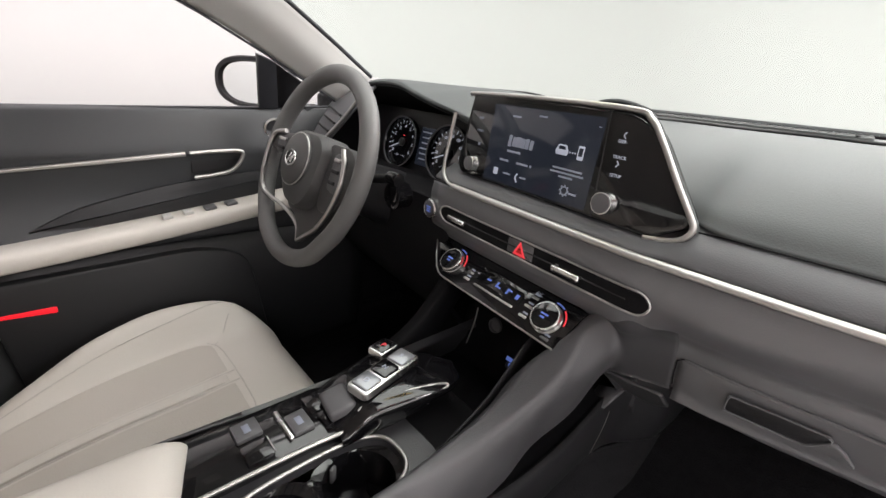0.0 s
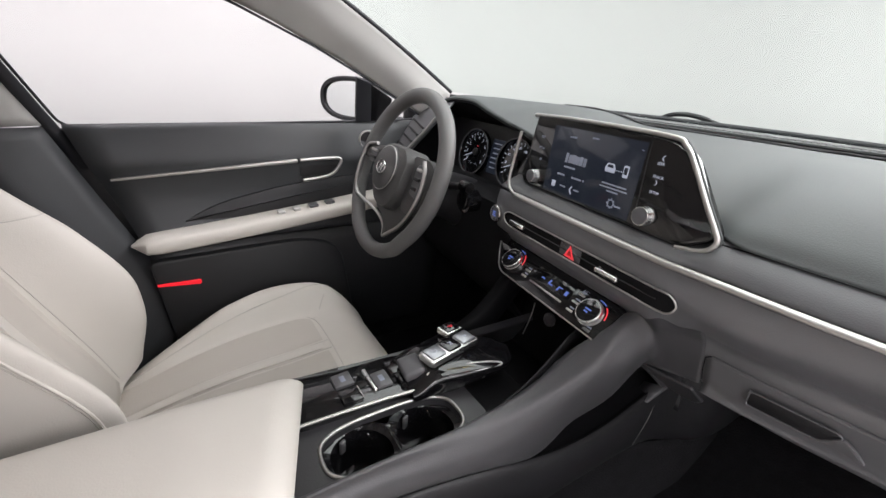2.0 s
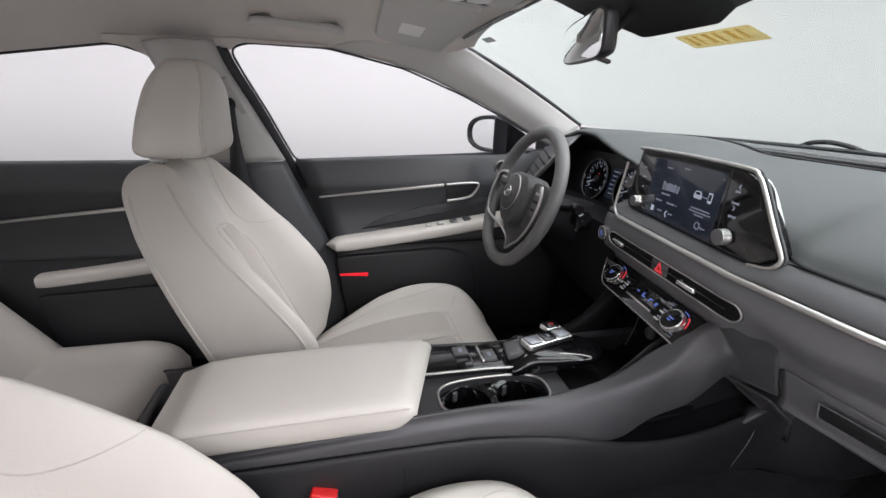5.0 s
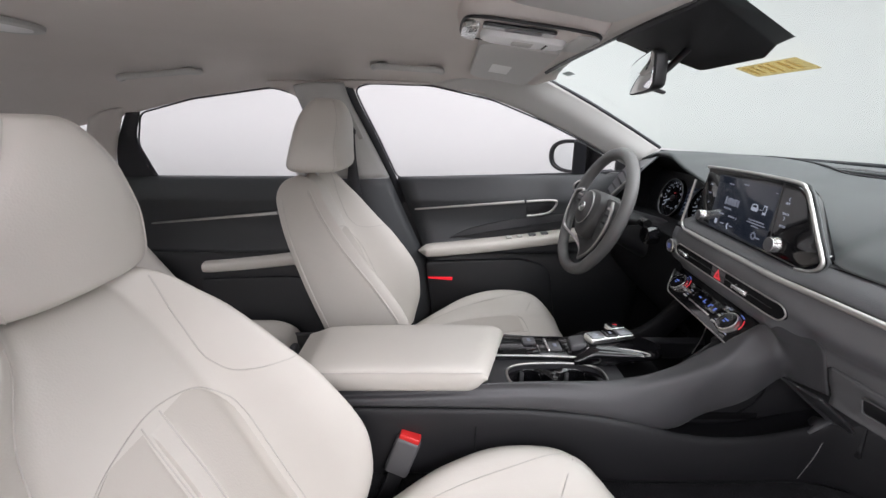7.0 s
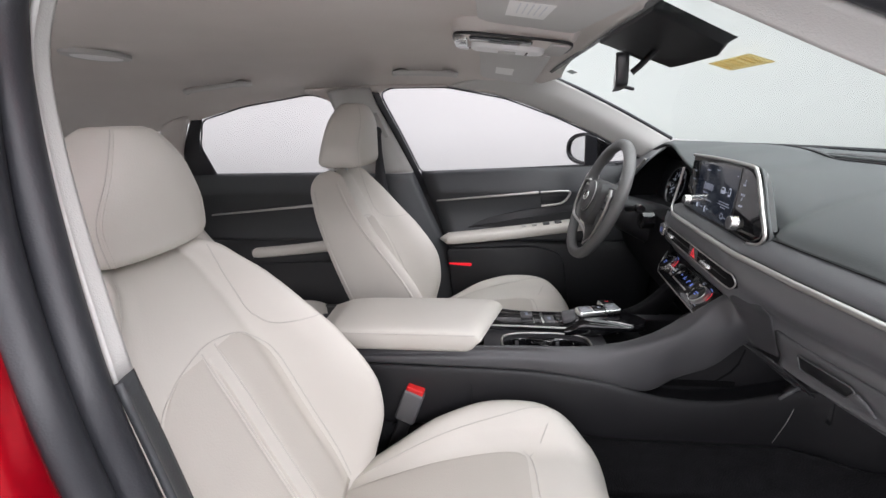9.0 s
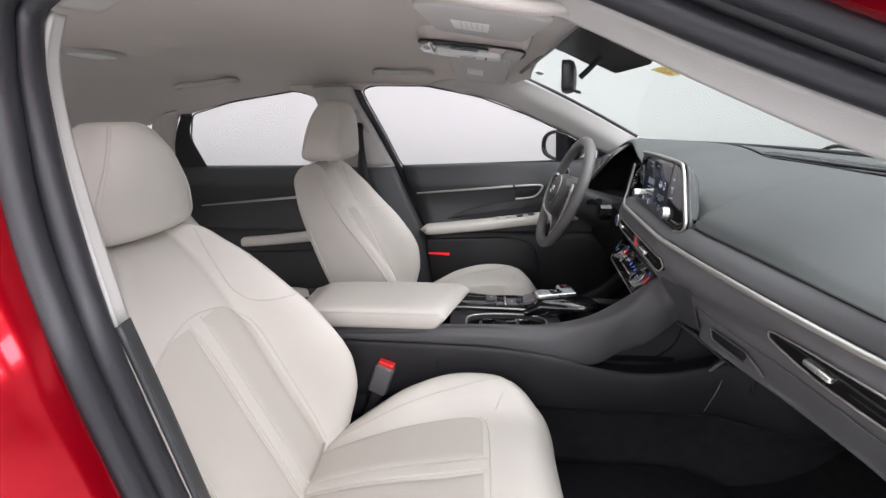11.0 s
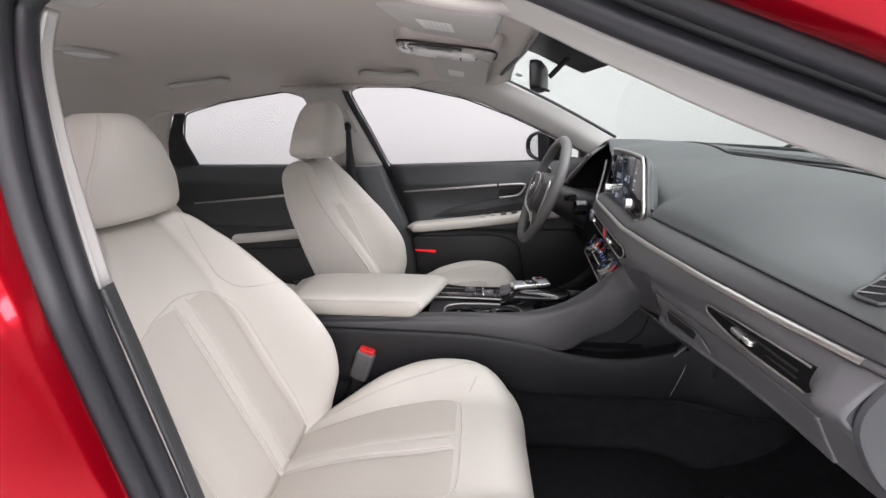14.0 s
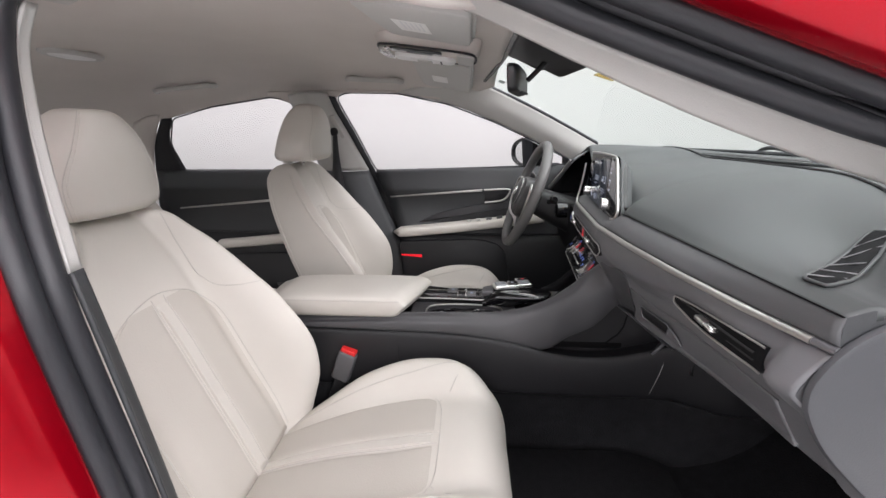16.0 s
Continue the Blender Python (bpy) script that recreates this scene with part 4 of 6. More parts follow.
def pad_row(x):
    fy = far_y(x)
    hood = smooth(-0.64, -0.50, x) * smooth(-0.12, -0.24, x)
    edge = smooth(0.55, 0.74, abs(x))
    ly = table(x, [-0.74, -0.66, -0.58, -0.45, -0.33, -0.2, -0.14, 0.2, 0.25, 0.3, 0.45, 0.58, 0.74], [0.80, 0.80, 0.795, 0.770, 0.742, 0.712, 0.705, 0.692, 0.660, 0.661, 0.671, 0.678, 0.688])
    lz = table(x, [-0.74, -0.66, -0.58, -0.45, -0.33, -0.2, -0.14, 0.2, 0.3, 0.74], [1.045, 1.07, 1.090, 1.098, 1.078, 1.060, 1.055, 0.995, 0.986, 0.984])
    tz = 1.078 + 0.012 * hood - 0.012 * edge
    if x < -0.12:
        return [(x, fy + 0.03, 1.085), (x, lerp(fy, ly, 0.25), tz + 0.008), (x, lerp(fy, ly, 0.5), tz + 0.012), (x, lerp(fy, ly, 0.75), max(tz + 0.004, lz + 0.008)), (x, ly + 0.012, lz + 0.006), (x, ly, lz)]
    k = smooth(0.0, 0.26, x)
    e2 = smooth(0.38, 0.66, x)
    return [(x, fy + 0.03, 1.085 - 0.010 * e2), (x, lerp(fy, ly, 0.3), 1.080 - 0.044 * e2), (x, lerp(fy, ly, 0.55), 1.070 - 0.076 * e2), (x, lerp(fy, ly, 0.78), lerp(1.062, 1.046, k) - 0.053 * e2), (x, ly + 0.022, lerp(1.05, 1.012, k) - 0.020 * e2), (x, ly, lz)]


sheet("top_pad", [pad_row(x) for x in (-0.735, -0.66, -0.58, -0.50, -0.42, -0.34, -0.26, -0.18, -0.10, 0.0, 0.10, 0.2, 0.25, 0.3, 0.42, 0.54, 0.64, 0.70, 0.735)], 96, 40, PAD, dash, 0.012, "soft-touch grey top pad", True)

# seam across the pad and the defroster grille
seam_pts = []
for x in np.linspace(-0.32, 0.66, 24):
    y = table(x, [-0.32, -0.1, 0.1, 0.28, 0.49, 0.66], [0.97, 0.99, 0.985, 0.965, 0.92, 0.845])
    seam_pts.append((x, y))


PADG = surf([pad_row(x) for x in (-0.735, -0.66, -0.58, -0.50, -0.42, -0.34, -0.26, -0.18, -0.10, 0.0, 0.10, 0.2, 0.25, 0.3, 0.42, 0.54, 0.64, 0.70, 0.735)], 96, 40)


def pad_top(x, y):
    """The pad's own surface at x, y."""
    zs = [float(np.interp(y, r[::-1, 1], r[::-1, 2])) for r in PADG]
    return float(np.interp(x, PADG[:, 0, 0], zs))


def pad_z(x, y):
    r = pad_row(x)
    ys = [p[1] for p in r][::-1]
    zs = [p[2] for p in r][::-1]
    return table(y, ys, zs)


seam_pts = [(x, y, pad_z(x, y) + 0.0015) for x, y in seam_pts]
tube("pad_seam", seam_pts, 0.0028, DARK, dash, "dark recessed seam", False, 60, 6)
grille = prism("defroster_grille", rounded([(-0.16, 0.99), (0.30, 1.005), (0.33, 1.045), (-0.13, 1.06)], 0.02), 0.004, pose(0, 0, 1.0835), PAD, dash, "grey slotted defroster grille", 0.002)
for i in range(44):
    x = -0.145 + i * 0.0105
    rbox("slot", (0.0045, 0.048, 0.003), pose(x + 0.005, 1.024 + 0.012 * i / 44, 1.0875, 0, 0, -18), DARK, grille, "", 0.001, 1)

# band, chrome strip and lower fascia (passenger side and centre)
XS = [-0.17, -0.05, 0.05, 0.12, 0.15, 0.165, 0.18, 0.20, 0.23, 0.26, 0.30, 0.35, 0.45, 0.55, 0.64, 0.686, 0.706, 0.735]


def face_y(x):
    """Where the fascia stands at the height of the chrome strip."""
    return table(x, [-0.2, -0.05, 0.2, 0.35, 0.5, 0.62, 0.735], [0.668, 0.650, 0.626, 0.632, 0.646, 0.664, 0.688])


def fascia_row(x):
    y = face_y(x)
    ctr, open_ = smooth(0.262, 0.195, x), smooth(0.178, 0.158, x)
    b = table(x, [0.3, 0.49, 0.60, 0.686, 0.706, 0.735], [0.0, 0.020, 0.006, -0.012, -0.030, -0.027])
    r = table(x, [0.25, 0.32, 0.40, 0.55, 0.735], [0.0, 0.004, 0.016, 0.022, 0.020])
    low_z = table(x, [0.14, 0.175, 0.265, 0.32], [0.765, 0.765, 0.775, 0.757])
    low = [(y + 0.002, 0.946), (y - 0.003 + b * 0.5, 0.925), (y + b, 0.900), (y + lerp(0.024, 0.003, ctr) + b, 0.876), (y + lerp(0.046, 0.016, ctr) + b, 0.858), (y + lerp(0.057, 0.040, ctr) + b * 0.6, lerp(0.830, 0.838, ctr)), (y + lerp(0.082, 0.078, ctr) + r + b * 0.5, low_z), (y + 0.14, low_z - 0.006), (y + 0.30, low_z + 0.01)]
    low = [(lerp(p, q, open_), lerp(u, v, open_)) for (p, u), (q, v) in zip(low, low[:5] + [(y + 0.0205, 0.8515), (y + 0.030, 0.850), (y + 0.10, 0.851), (y + 0.30, 0.86)])]
    return [(x, a, b) for a, b in low]


sheet("lower_fascia", [fascia_row(x) for x in XS], 84, 44, FASCIA, dash, 0.008, "warm grey lower fascia")
JOINT_X = [-0.17, 0.20, 0.243, 0.3, 0.45, 0.58, 0.74]


def joint_at(x):
    """Where the pad and the band below it meet."""
    return table(x, JOINT_X, [0.700, 0.668, 0.659, 0.6605, 0.6705, 0.6775, 0.6875]), table(x, JOINT_X, [0.970, 0.970, 0.985, 0.985, 0.9845, 0.984, 0.983])


def band_row(x):
    (jy, jz), y = joint_at(x), face_y(x)
    return [(x, jy + 0.010, jz + 0.004), (x, jy - 0.0005, jz - 0.0015), (x, lerp(jy, y, 0.45) - 0.004, lerp(jz, 0.950, 0.40)), (x, lerp(jy, y, 0.85) - 0.001, lerp(jz, 0.950, 0.82)), (x, y + 0.006, 0.950)]


sheet("upper_band", [band_row(x) for x in XS[:3] + [0.15, 0.19, 0.21, 0.225, 0.243, 0.26, 0.30] + XS[11:]], 60, 14, BANDM, dash, 0.006, "dark grey band above the chrome strip")
strip_pts = [(x, face_y(x) - 0.002, 0.9495) for x in np.linspace(-0.115, 0.714, 50)]
tube("chrome_strip", [(-0.150, 0.682, 1.06), (-0.153, 0.678, 1.02), (-0.153, 0.672, 0.985), (-0.146, 0.665, 0.963), (-0.130, 0.660, 0.952), (-0.112, 0.656, 0.9497)], 0.0030, CHROME, dash, "thin satin chrome strip beside the screen", False, 40, 8, 0.8)
tube("chrome_strip", strip_pts, 0.0050, CHROME, dash, "long satin chrome strip", False, 160, 10, 0.62)
tube("strip_cap", [(x, face_y(x) + 0.001, 0.9485) for x in (0.708, 0.722, 0.736)], 0.0046, FASCIA, dash, "", False, 10, 10)
# end of the dash beside the open door
ec = frame_from((0.733, 0, 0), (0, 1, 0), (0, 0, 1))
end_out = [(y, z) for x, y, z in pad_row(0.735)][::-1] + [(1.08, 0.95), (1.0, 0.79)] + [(y, z) for x, y, z in fascia_row(0.735)][:8][::-1]
# both end pieces are coloured darker to offset the side light
prism("end_panel", end_out, 0.004, ec @ Matrix.Translation((0, 0, -0.002)), DOORM, dash, "dash end panel in darkened grey", 0.0015)
prism("end_cover", rounded([(0.760, 0.775, 0.03), (0.690, 0.845, 0.05), (0.660, 0.905, 0.04), (0.690, 0.958, 0.03), (0.730, 0.985, 0.04), (0.88, 1.0, 0.05), (0.95, 0.90), (0.92, 0.76)], 0.03), 0.007, ec @ Matrix.Translation((0, 0, 0.004)), ENDM, dash, "rounded end cover in darkened grey", 0.006)


# joints: under the pad and round the glovebox lid
tube("pad_joint", [(x, joint_at(x)[0] - 0.0008, joint_at(x)[1] + 0.0006) for x in np.linspace(0.238, 0.735, 18)], 0.0010, VOID, dash, "dark joint under the pad", False, 70, 6)
FAS = surf([fascia_row(x) for x in XS], 84, 44)


def fas_y(x, z):
    """The fascia's own surface at x and height z."""
    cols = [float(np.interp(-z, -r[:32, 2], r[:32, 1])) for r in FAS]
    return float(np.interp(x, FAS[:, 0, 0], cols))


LID = [(0.2592, 0.785), (0.2587, 0.805), (0.2595, 0.826), (0.268, 0.834)]
tube("lid_joint", [(x, fas_y(x, z) - 0.0014, z) for x, z in [(lerp(p[0], q[0], f), lerp(p[1], q[1], f)) for p, q in zip(LID, LID[1:]) for f in (0, 0.25, 0.5, 0.75)]], 0.0007, VOID, dash, "dark glovebox joint", False, 40, 6)
tube("lid_edge", [(x, fas_y(x, 0.8325) - 0.0012, 0.8325) for x in np.linspace(0.268, 0.645, 24)], 0.0013, FASCIA, dash, "", False, 60, 6)


# slim vents
def vent(name, x0, x1, z, high, taper_l, taper_r, handle, slats=2, parent=dash, face_y=face_y, ring=True, leaf=False):
    n = 44 if leaf else 60
    xs = x0 + (x1 - x0) * (np.linspace(0, 1, n) ** 1.5 if leaf else 0.5 - 0.5 * np.cos(math.pi * np.linspace(0, 1, n)))
    up, dn = [], []
    for i, x in enumerate(xs):
        f = i / (n - 1)
        hl = max(0.0, 1 - (1 - min(1, (x - x0) / 0.028)) ** 2) ** 0.6 if taper_l else 1
        hr = max(0.0, 1 - (1 - min(1, (x1 - x) / 0.016)) ** 2) ** 0.5 if taper_r else 1
        h = high * max(0.10, min(hl, hr)) / 2
        yy = min(fas_y(x, z + h * k) for k in (-1, -0.5, 0, 0.5, 1)) - 0.002
        zu, zd = z + h, z - h
        if leaf:
            zu, zd = glide(x, [0.497, 0.502, 0.53, 0.60, 0.684], [0.9055, 0.9095, 0.9135, 0.919, 0.924]), glide(x, [0.497, 0.502, 0.53, 0.56, 0.60, 0.684], [0.9045, 0.9005, 0.8955, 0.892, 0.891, 0.893])
            yy = min(fas_y(x, lerp(zd, zu, k)) for k in (0, 0.25, 0.5, 0.75, 1)) - 0.002
        up.append((x, yy, zu))
        dn.append((x, yy, zd))
    loop = up + dn[::-1]
    v = mesh(name, loop + [(p[0], p[1] + 0.028, p[2]) for p in loop], [(i, i + 1, 2 * n - 2 - i, 2 * n - 1 - i) for i in range(n - 1)] + [(i, (i + 1) % len(loop), (i + 1) % len(loop) + len(loop), i + len(loop)) for i in range(len(loop))], VOID, parent, "black slim air vent")
    turn = loop if ring else dn[::-1] + up
    tube("vent_rim", [(p[0], p[1] - 0.001, p[2]) for p in turn], 0.0014, CHROME, v, "thin chrome rim", ring, 90 if leaf else 240, 6)
    for k in range(slats):
        zz = z + (k - (slats - 1) / 2) * high * 0.36
        xa, xb = lerp(x0, x1, 0.12), lerp(x0, x1, 0.93)
        tube("slat", [(x, fas_y(x, zz) - 0.0040, zz) for x in np.linspace(xa, xb, 6)], 0.0015, DARK, v, "", False, 20, 6, 0.5)
    for hx in handle:
        y = fas_y(hx, z) - 0.008
        yaw = math.degrees(math.atan2(face_y(hx + 0.02) - face_y(hx - 0.02), 0.04))
        rbox("vent_tab", (0.042, 0.014, 0.008), pose(hx, y, z, 0, 0, yaw), BRIGHT, v, "chrome vent tab", 0.003)
    return v


vent("air_vent", -0.138, 0.232, 0.9015, 0.027, True, True, (-0.085, 0.130), 1)
vent("air_vent", 0.497, 0.684, 0.906, 0.026, True, False, (0.588,), leaf=True, face_y=lambda x: table(x, [0.49, 0.60, 0.69], [0.661, 0.661, 0.650]), ring=False)
hz = frame_from((0.050, face_y(0.05) - 0.0005, 0.9015), (1, -0.1, 0), (0, 0, 1))
hb = prism("hazard_button", rect(0.050, 0.0245, 0.002), 0.010, hz @ Matrix.Translation((0, 0, -0.006)), GREYBTN, dash, "dark grey hazard light button", 0.002)
tri_o = [(0.0115, -0.010), (0, 0.0105), (-0.0115, -0.010)]
tri_i = [(0.0062, -0.0066), (0, 0.0048), (-0.0062, -0.0066)]
mesh("hazard_triangle", [tuple(hz @ Vector((*p, 0.0045))) for p in tri_o + tri_i], [(0, 1, 4, 3), (1, 2, 5, 4), (2, 0, 3, 5)], REDL, hb, "glowing red triangle outline", thick=0.0006, flip=None)
prism("hazard_back", tri_o, 0.0006, hz @ Matrix.Translation((0, 0, 0.0038)), REDPL, hb, "red triangle", 0.0001)

# climate panel, tipped towards the seats
cm = frame_from((0.0235, 0.6324, 0.8232), (0.195, -0.020, 0), (0, 0.047, 0.044)) @ Matrix.Translation((0, 0, -0.014))
CPANEL = rounded([(-0.196, 0.041, 0.003), (-0.158, 0.002, 0.03), (-0.128, -0.0225, 0.022), (0.122, -0.0225, 0.002), (0.131, 0.041, 0.002)], 0.004)
climate = prism("climate_panel", CPANEL, 0.010, cm, PIANO, dash, "glossy black climate control panel", 0.001)
tube("panel_rim", [tuple(cm @ Vector((*p, 0.0098))) for p in [(-0.190, 0.036), (-0.168, 0.013), (-0.150, -0.004), (-0.136, -0.015), (-0.118, -0.0222), (-0.09, -0.0230), (0, -0.0230), (0.1215, -0.0230)]], 0.0014, CHROME, climate, "thin chrome rim", False, 60, 6)


def knob(parent, m, r, high, cap, label):
    k = lathe("knob", [(r * 1.04, 0), (r * 1.04, high * 0.25), (r, high * 0.3), (r, high * 0.92), (r * 0.96, high), (r * 0.90, high)], m, BRIGHT, parent, label)
    lathe("knob_cap", [(r * 0.90, high - 0.002), (r * 0.88, high + 0.0006), (r * 0.6, high + 0.0012), (0, high + 0.0012)], m, cap, k, "black glass cap")
    return k


def arc(parent, m, r, a0, a1, mat, label, width=0.0022):
    pts = [(math.cos(a), math.sin(a)) for a in np.linspace(radians(a0), radians(a1), 10)]
    v = [tuple(m @ Vector((x * rr, y * rr, 0.0108))) for rr in (r, r + width) for x, y in pts]
    return mesh("temperature_arc", v, quads(2, 10), mat, parent, label, thick=0.0004, flip=None)


for cx in (-0.1135, 0.090):
    mk = cm @ Matrix.Translation((cx, 0.008, 0.010))
    k = knob(climate, mk, 0.0210, 0.0105, PIANO, "ridged chrome temperature knob")
    arc(climate, cm @ Matrix.Translation((cx, 0.008, 0.0)), 0.0245, 95, 62, BLUEL, "blue temperature mark")
    arc(climate, cm @ Matrix.Translation((cx, 0.008, 0.0)), 0.0245, 55, 5, REDL, "red temperature mark")
    for i, (w, dx, dy) in enumerate(((0.012, 0, 0.001), (0.007, -0.001, -0.004))):
        rbox("printed_bar", (w, 0.0026, 0.0004), mk @ Matrix.Translation((dx, dy, 0.0120)), BLUEL, k, "small blue backlit print", 0.0001, 1)
text_mesh("lettering", "A/C", 0.0075, cm @ Matrix.Translation((0.058, 0.0325, 0.0104)), DIMW, climate, "small white printed letters")
for i, (x, y) in enumerate(((-0.0665, -0.004), (-0.0675, 0.008), (0.0555, 0.0245), (0.0555, 0.009), (0.0575, -0.007), (0.104, -0.0165))):
    rbox("climate_button", (0.014, 0.0042, 0.0016), cm @ Matrix.Translation((x, y, 0.0106)), CHROME if i != 5 else GREYBTN, climate, "small silver key", 0.0008, 1)
    rbox("printed_bar", (0.009, 0.0028, 0.0004), cm @ Matrix.Translation((x + 0.001, y + 0.0058, 0.0103)), DIMW, climate, "small white print", 0.0001, 1)
disp = prism("climate_display", rect(0.092, 0.030, 0.003), 0.0006, cm @ Matrix.Translation((-0.005, 0.018, 0.0101)), PIANO, climate, "dark backlit display strip", 0.0002)
for x, y, w, h in ((-0.034, 0.004, 0.008, 0.003), (-0.016, 0.004, 0.004, 0.009), (-0.012, 0.001, 0.010, 0.0025), (0.006, 0.003, 0.0035, 0.009), (0.010, 0.006, 0.008, 0.0025), (0.026, 0.003, 0.006, 0.008)):
    rbox("display_mark", (w, h, 0.0004), cm @ Matrix.Translation((x + 0.006, y + 0.009, 0.0109)), BLUEL, disp, "blue display symbol", 0.0001, 1)
rbox("slider_bar", (0.084, 0.0036, 0.002), cm @ Matrix.Translation((-0.0065, -0.0045, 0.0106)), CHROME, climate, "long silver rocker key", 0.001, 1)

# start button
sm = frame_from((-0.166, 0.662, 0.897), (1, -0.1, 0), (0, 0, 1))
st = lathe("start_button", [(0.0175, -0.004), (0.0175, 0.004), (0.0155, 0.006), (0.0145, 0.005)], sm, BRIGHT, dash, "round engine start button with chrome ring", ring=True)
lathe("button_face", [(0.0145, 0.003), (0.0138, 0.0062), (0.0, 0.007)], sm, GREYBTN, st, "dark button face")
for y in (0.004, 0.0, -0.004):
    rbox("printed_bar", (0.012 if y else 0.009, 0.0022, 0.0005), sm @ Matrix.Translation((0, y, 0.0071)), BLUEL, st, "small blue backlit print", 0.0001, 1)

# driver's lower fascia, instrument binnacle; their deep shade is painted black
sheet("driver_fascia", [[(x, table(x, [-0.72, -0.5, -0.15], [0.72, 0.70, 0.672]) + dy, z) for dy, z in ((0.10, 0.912), (0.012, 0.912), (0.0, 0.90), (0.0, 0.85), (0.005, 0.78), (0.03, 0.70), (0.10, 0.62))] for x in (-0.72, -0.6, -0.45, -0.3, -0.2, -0.135)], 30, 24, VOID, dash, 0.008, "knee panel blackened as shade")
sheet("binnacle_hood", [[(x, table(x, [-0.60, -0.58, -0.45, -0.33, -0.2, -0.14], [0.795, 0.797, 0.773, 0.745, 0.715, 0.708]), table(x, [-0.60, -0.58, -0.45, -0.33, -0.2, -0.14], [1.06, 1.085, 1.092, 1.072, 1.054, 1.050])), (x, 0.82, 1.055), (x, 0.86, 1.035)] for x in (-0.60, -0.58, -0.5, -0.42, -0.34, -0.26, -0.2, -0.14)], 24, 8, VOID, dash, 0.004, "underside of the instrument hood, blackened as shade")
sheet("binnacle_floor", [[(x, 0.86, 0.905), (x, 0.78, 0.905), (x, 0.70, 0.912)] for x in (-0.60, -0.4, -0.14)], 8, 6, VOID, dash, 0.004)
cl = frame_from((-0.372, 0.812, 0.968), (1, 0, 0), (0, 0.22, 1))
cluster = prism("instrument_panel", rect(0.46, 0.15, 0.02), 0.004, cl @ Matrix.Translation((0, 0, -0.006)), DARK, dash, "black instrument cluster panel", 0.002)
for cx, dim in ((-0.082, 0.060), (0.080, 0.060)):
    gm = cl @ Matrix.Translation((cx, -0.004, 0))
    g = lathe("gauge", [(dim, 0), (dim, 0.010), (dim * 0.96, 0.012), (dim * 0.92, 0.008), (dim * 0.88, 0.001), (0, 0.0008)], gm, PIANO, cluster, "round black dial")
    lathe("gauge_ring", [(dim * 0.985, 0.011), (dim * 1.0, 0.0135), (dim * 0.96, 0.0135), (dim * 0.95, 0.011)], gm, GREYBTN, g, "thin grey dial ring", ring=True)
    for i in range(19):
        a = radians(215 - i * 250 / 18)
        L = 0.008 if i % 2 == 0 else 0.004
        rbox("dial_mark", (L, 0.0016, 0.0004), gm @ pose(0, 0, 0.0022, 0, 0, math.degrees(a)) @ Matrix.Translation((dim * 0.80, 0, 0)), WHITEL, g, "white dial mark", 0.0001, 1)
    for i in range(9):
        a = radians(215 - i * 250 / 8)
        text_mesh("dial_number", str(i) if cx < 0 else str(i * 20), 0.011 if cx < 0 else 0.0085, gm @ Matrix.Translation((dim * 0.62 * math.cos(a), dim * 0.62 * math.sin(a), 0.0022)), WHITEL, g, "white dial number")
    rbox("needle", (dim * 0.72, 0.002, 0.0012), gm @ pose(0, 0, 0.005, 0, 0, 203) @ Matrix.Translation((dim * 0.30, 0, 0)), WHITEL, g, "white needle", 0.0003, 1)
    lathe("needle_hub", [(0.010, 0.002), (0.010, 0.006), (0.007, 0.008), (0, 0.008)], gm, DARK, g)
    for k in (-0.012, 0.012):
        arcm = gm @ Matrix.Translation((k, -dim * 0.62, 0.0022))
        for a in (50, 90, 130):
            rbox("dial_mark", (0.004, 0.001, 0.0003), arcm @ pose(0, 0, 0, 0, 0, a) @ Matrix.Translation((0.008, 0, 0)), WHITEL, g, "", 0.0001, 1)
info = prism("trip_display", rect(0.046, 0.085, 0.003), 0.001, cl @ Matrix.Translation((0, -0.002, 0)), SCREENM, cluster, "tall grey trip computer display", 0.0003)
for i in range(6):
    rbox("printed_bar", (0.030 - 0.004 * (i % 3), 0.003, 0.0004), cl @ Matrix.Translation((-0.002, 0.030 - i * 0.012, 0.0013)), DIMW, info, "faint line of print", 0.0001, 1)
rbox("warning_mark", (0.006, 0.002, 0.0004), cl @ Matrix.Translation((-0.08, 0.012, 0.0032)), REDL, cluster, "red warning lamp", 0.0001, 1)
# outer vent with its sloping chrome edge
tube("vent_edge", [(-0.594, 0.664, 0.935), (-0.575, 0.683, 0.968), (-0.550, 0.705, 1.005), (-0.522, 0.724, 1.046)], 0.0045, CHROME, dash, "sloping chrome vent edge")
sheet("corner_pod", [[(-0.735, 0.70, 0.93), (-0.66, 0.672, 0.925), (-0.598, 0.668, 0.93)], [(-0.735, 0.735, 0.99), (-0.65, 0.715, 0.99), (-0.562, 0.70, 0.985)], [(-0.735, 0.79, 1.045), (-0.64, 0.775, 1.055), (-0.530, 0.735, 1.044)], [(-0.735, 0.83, 1.05), (-0.64, 0.81, 1.07), (-0.56, 0.80, 1.085)]], 16, 12, FASCIA, dash, 0.006, "grey moulded outer vent pod")
for k in range(4):
    f = (k + 1) / 5
    tube("slat", [(-0.70, lerp(0.690, 0.775, f) - 0.006, lerp(0.935, 1.04, f)), (-0.60 + 0.04 * f, lerp(0.662, 0.722, f) - 0.002, lerp(0.932, 1.03, f))], 0.003, DARK, dash, "black vent slat", False, 8, 6)
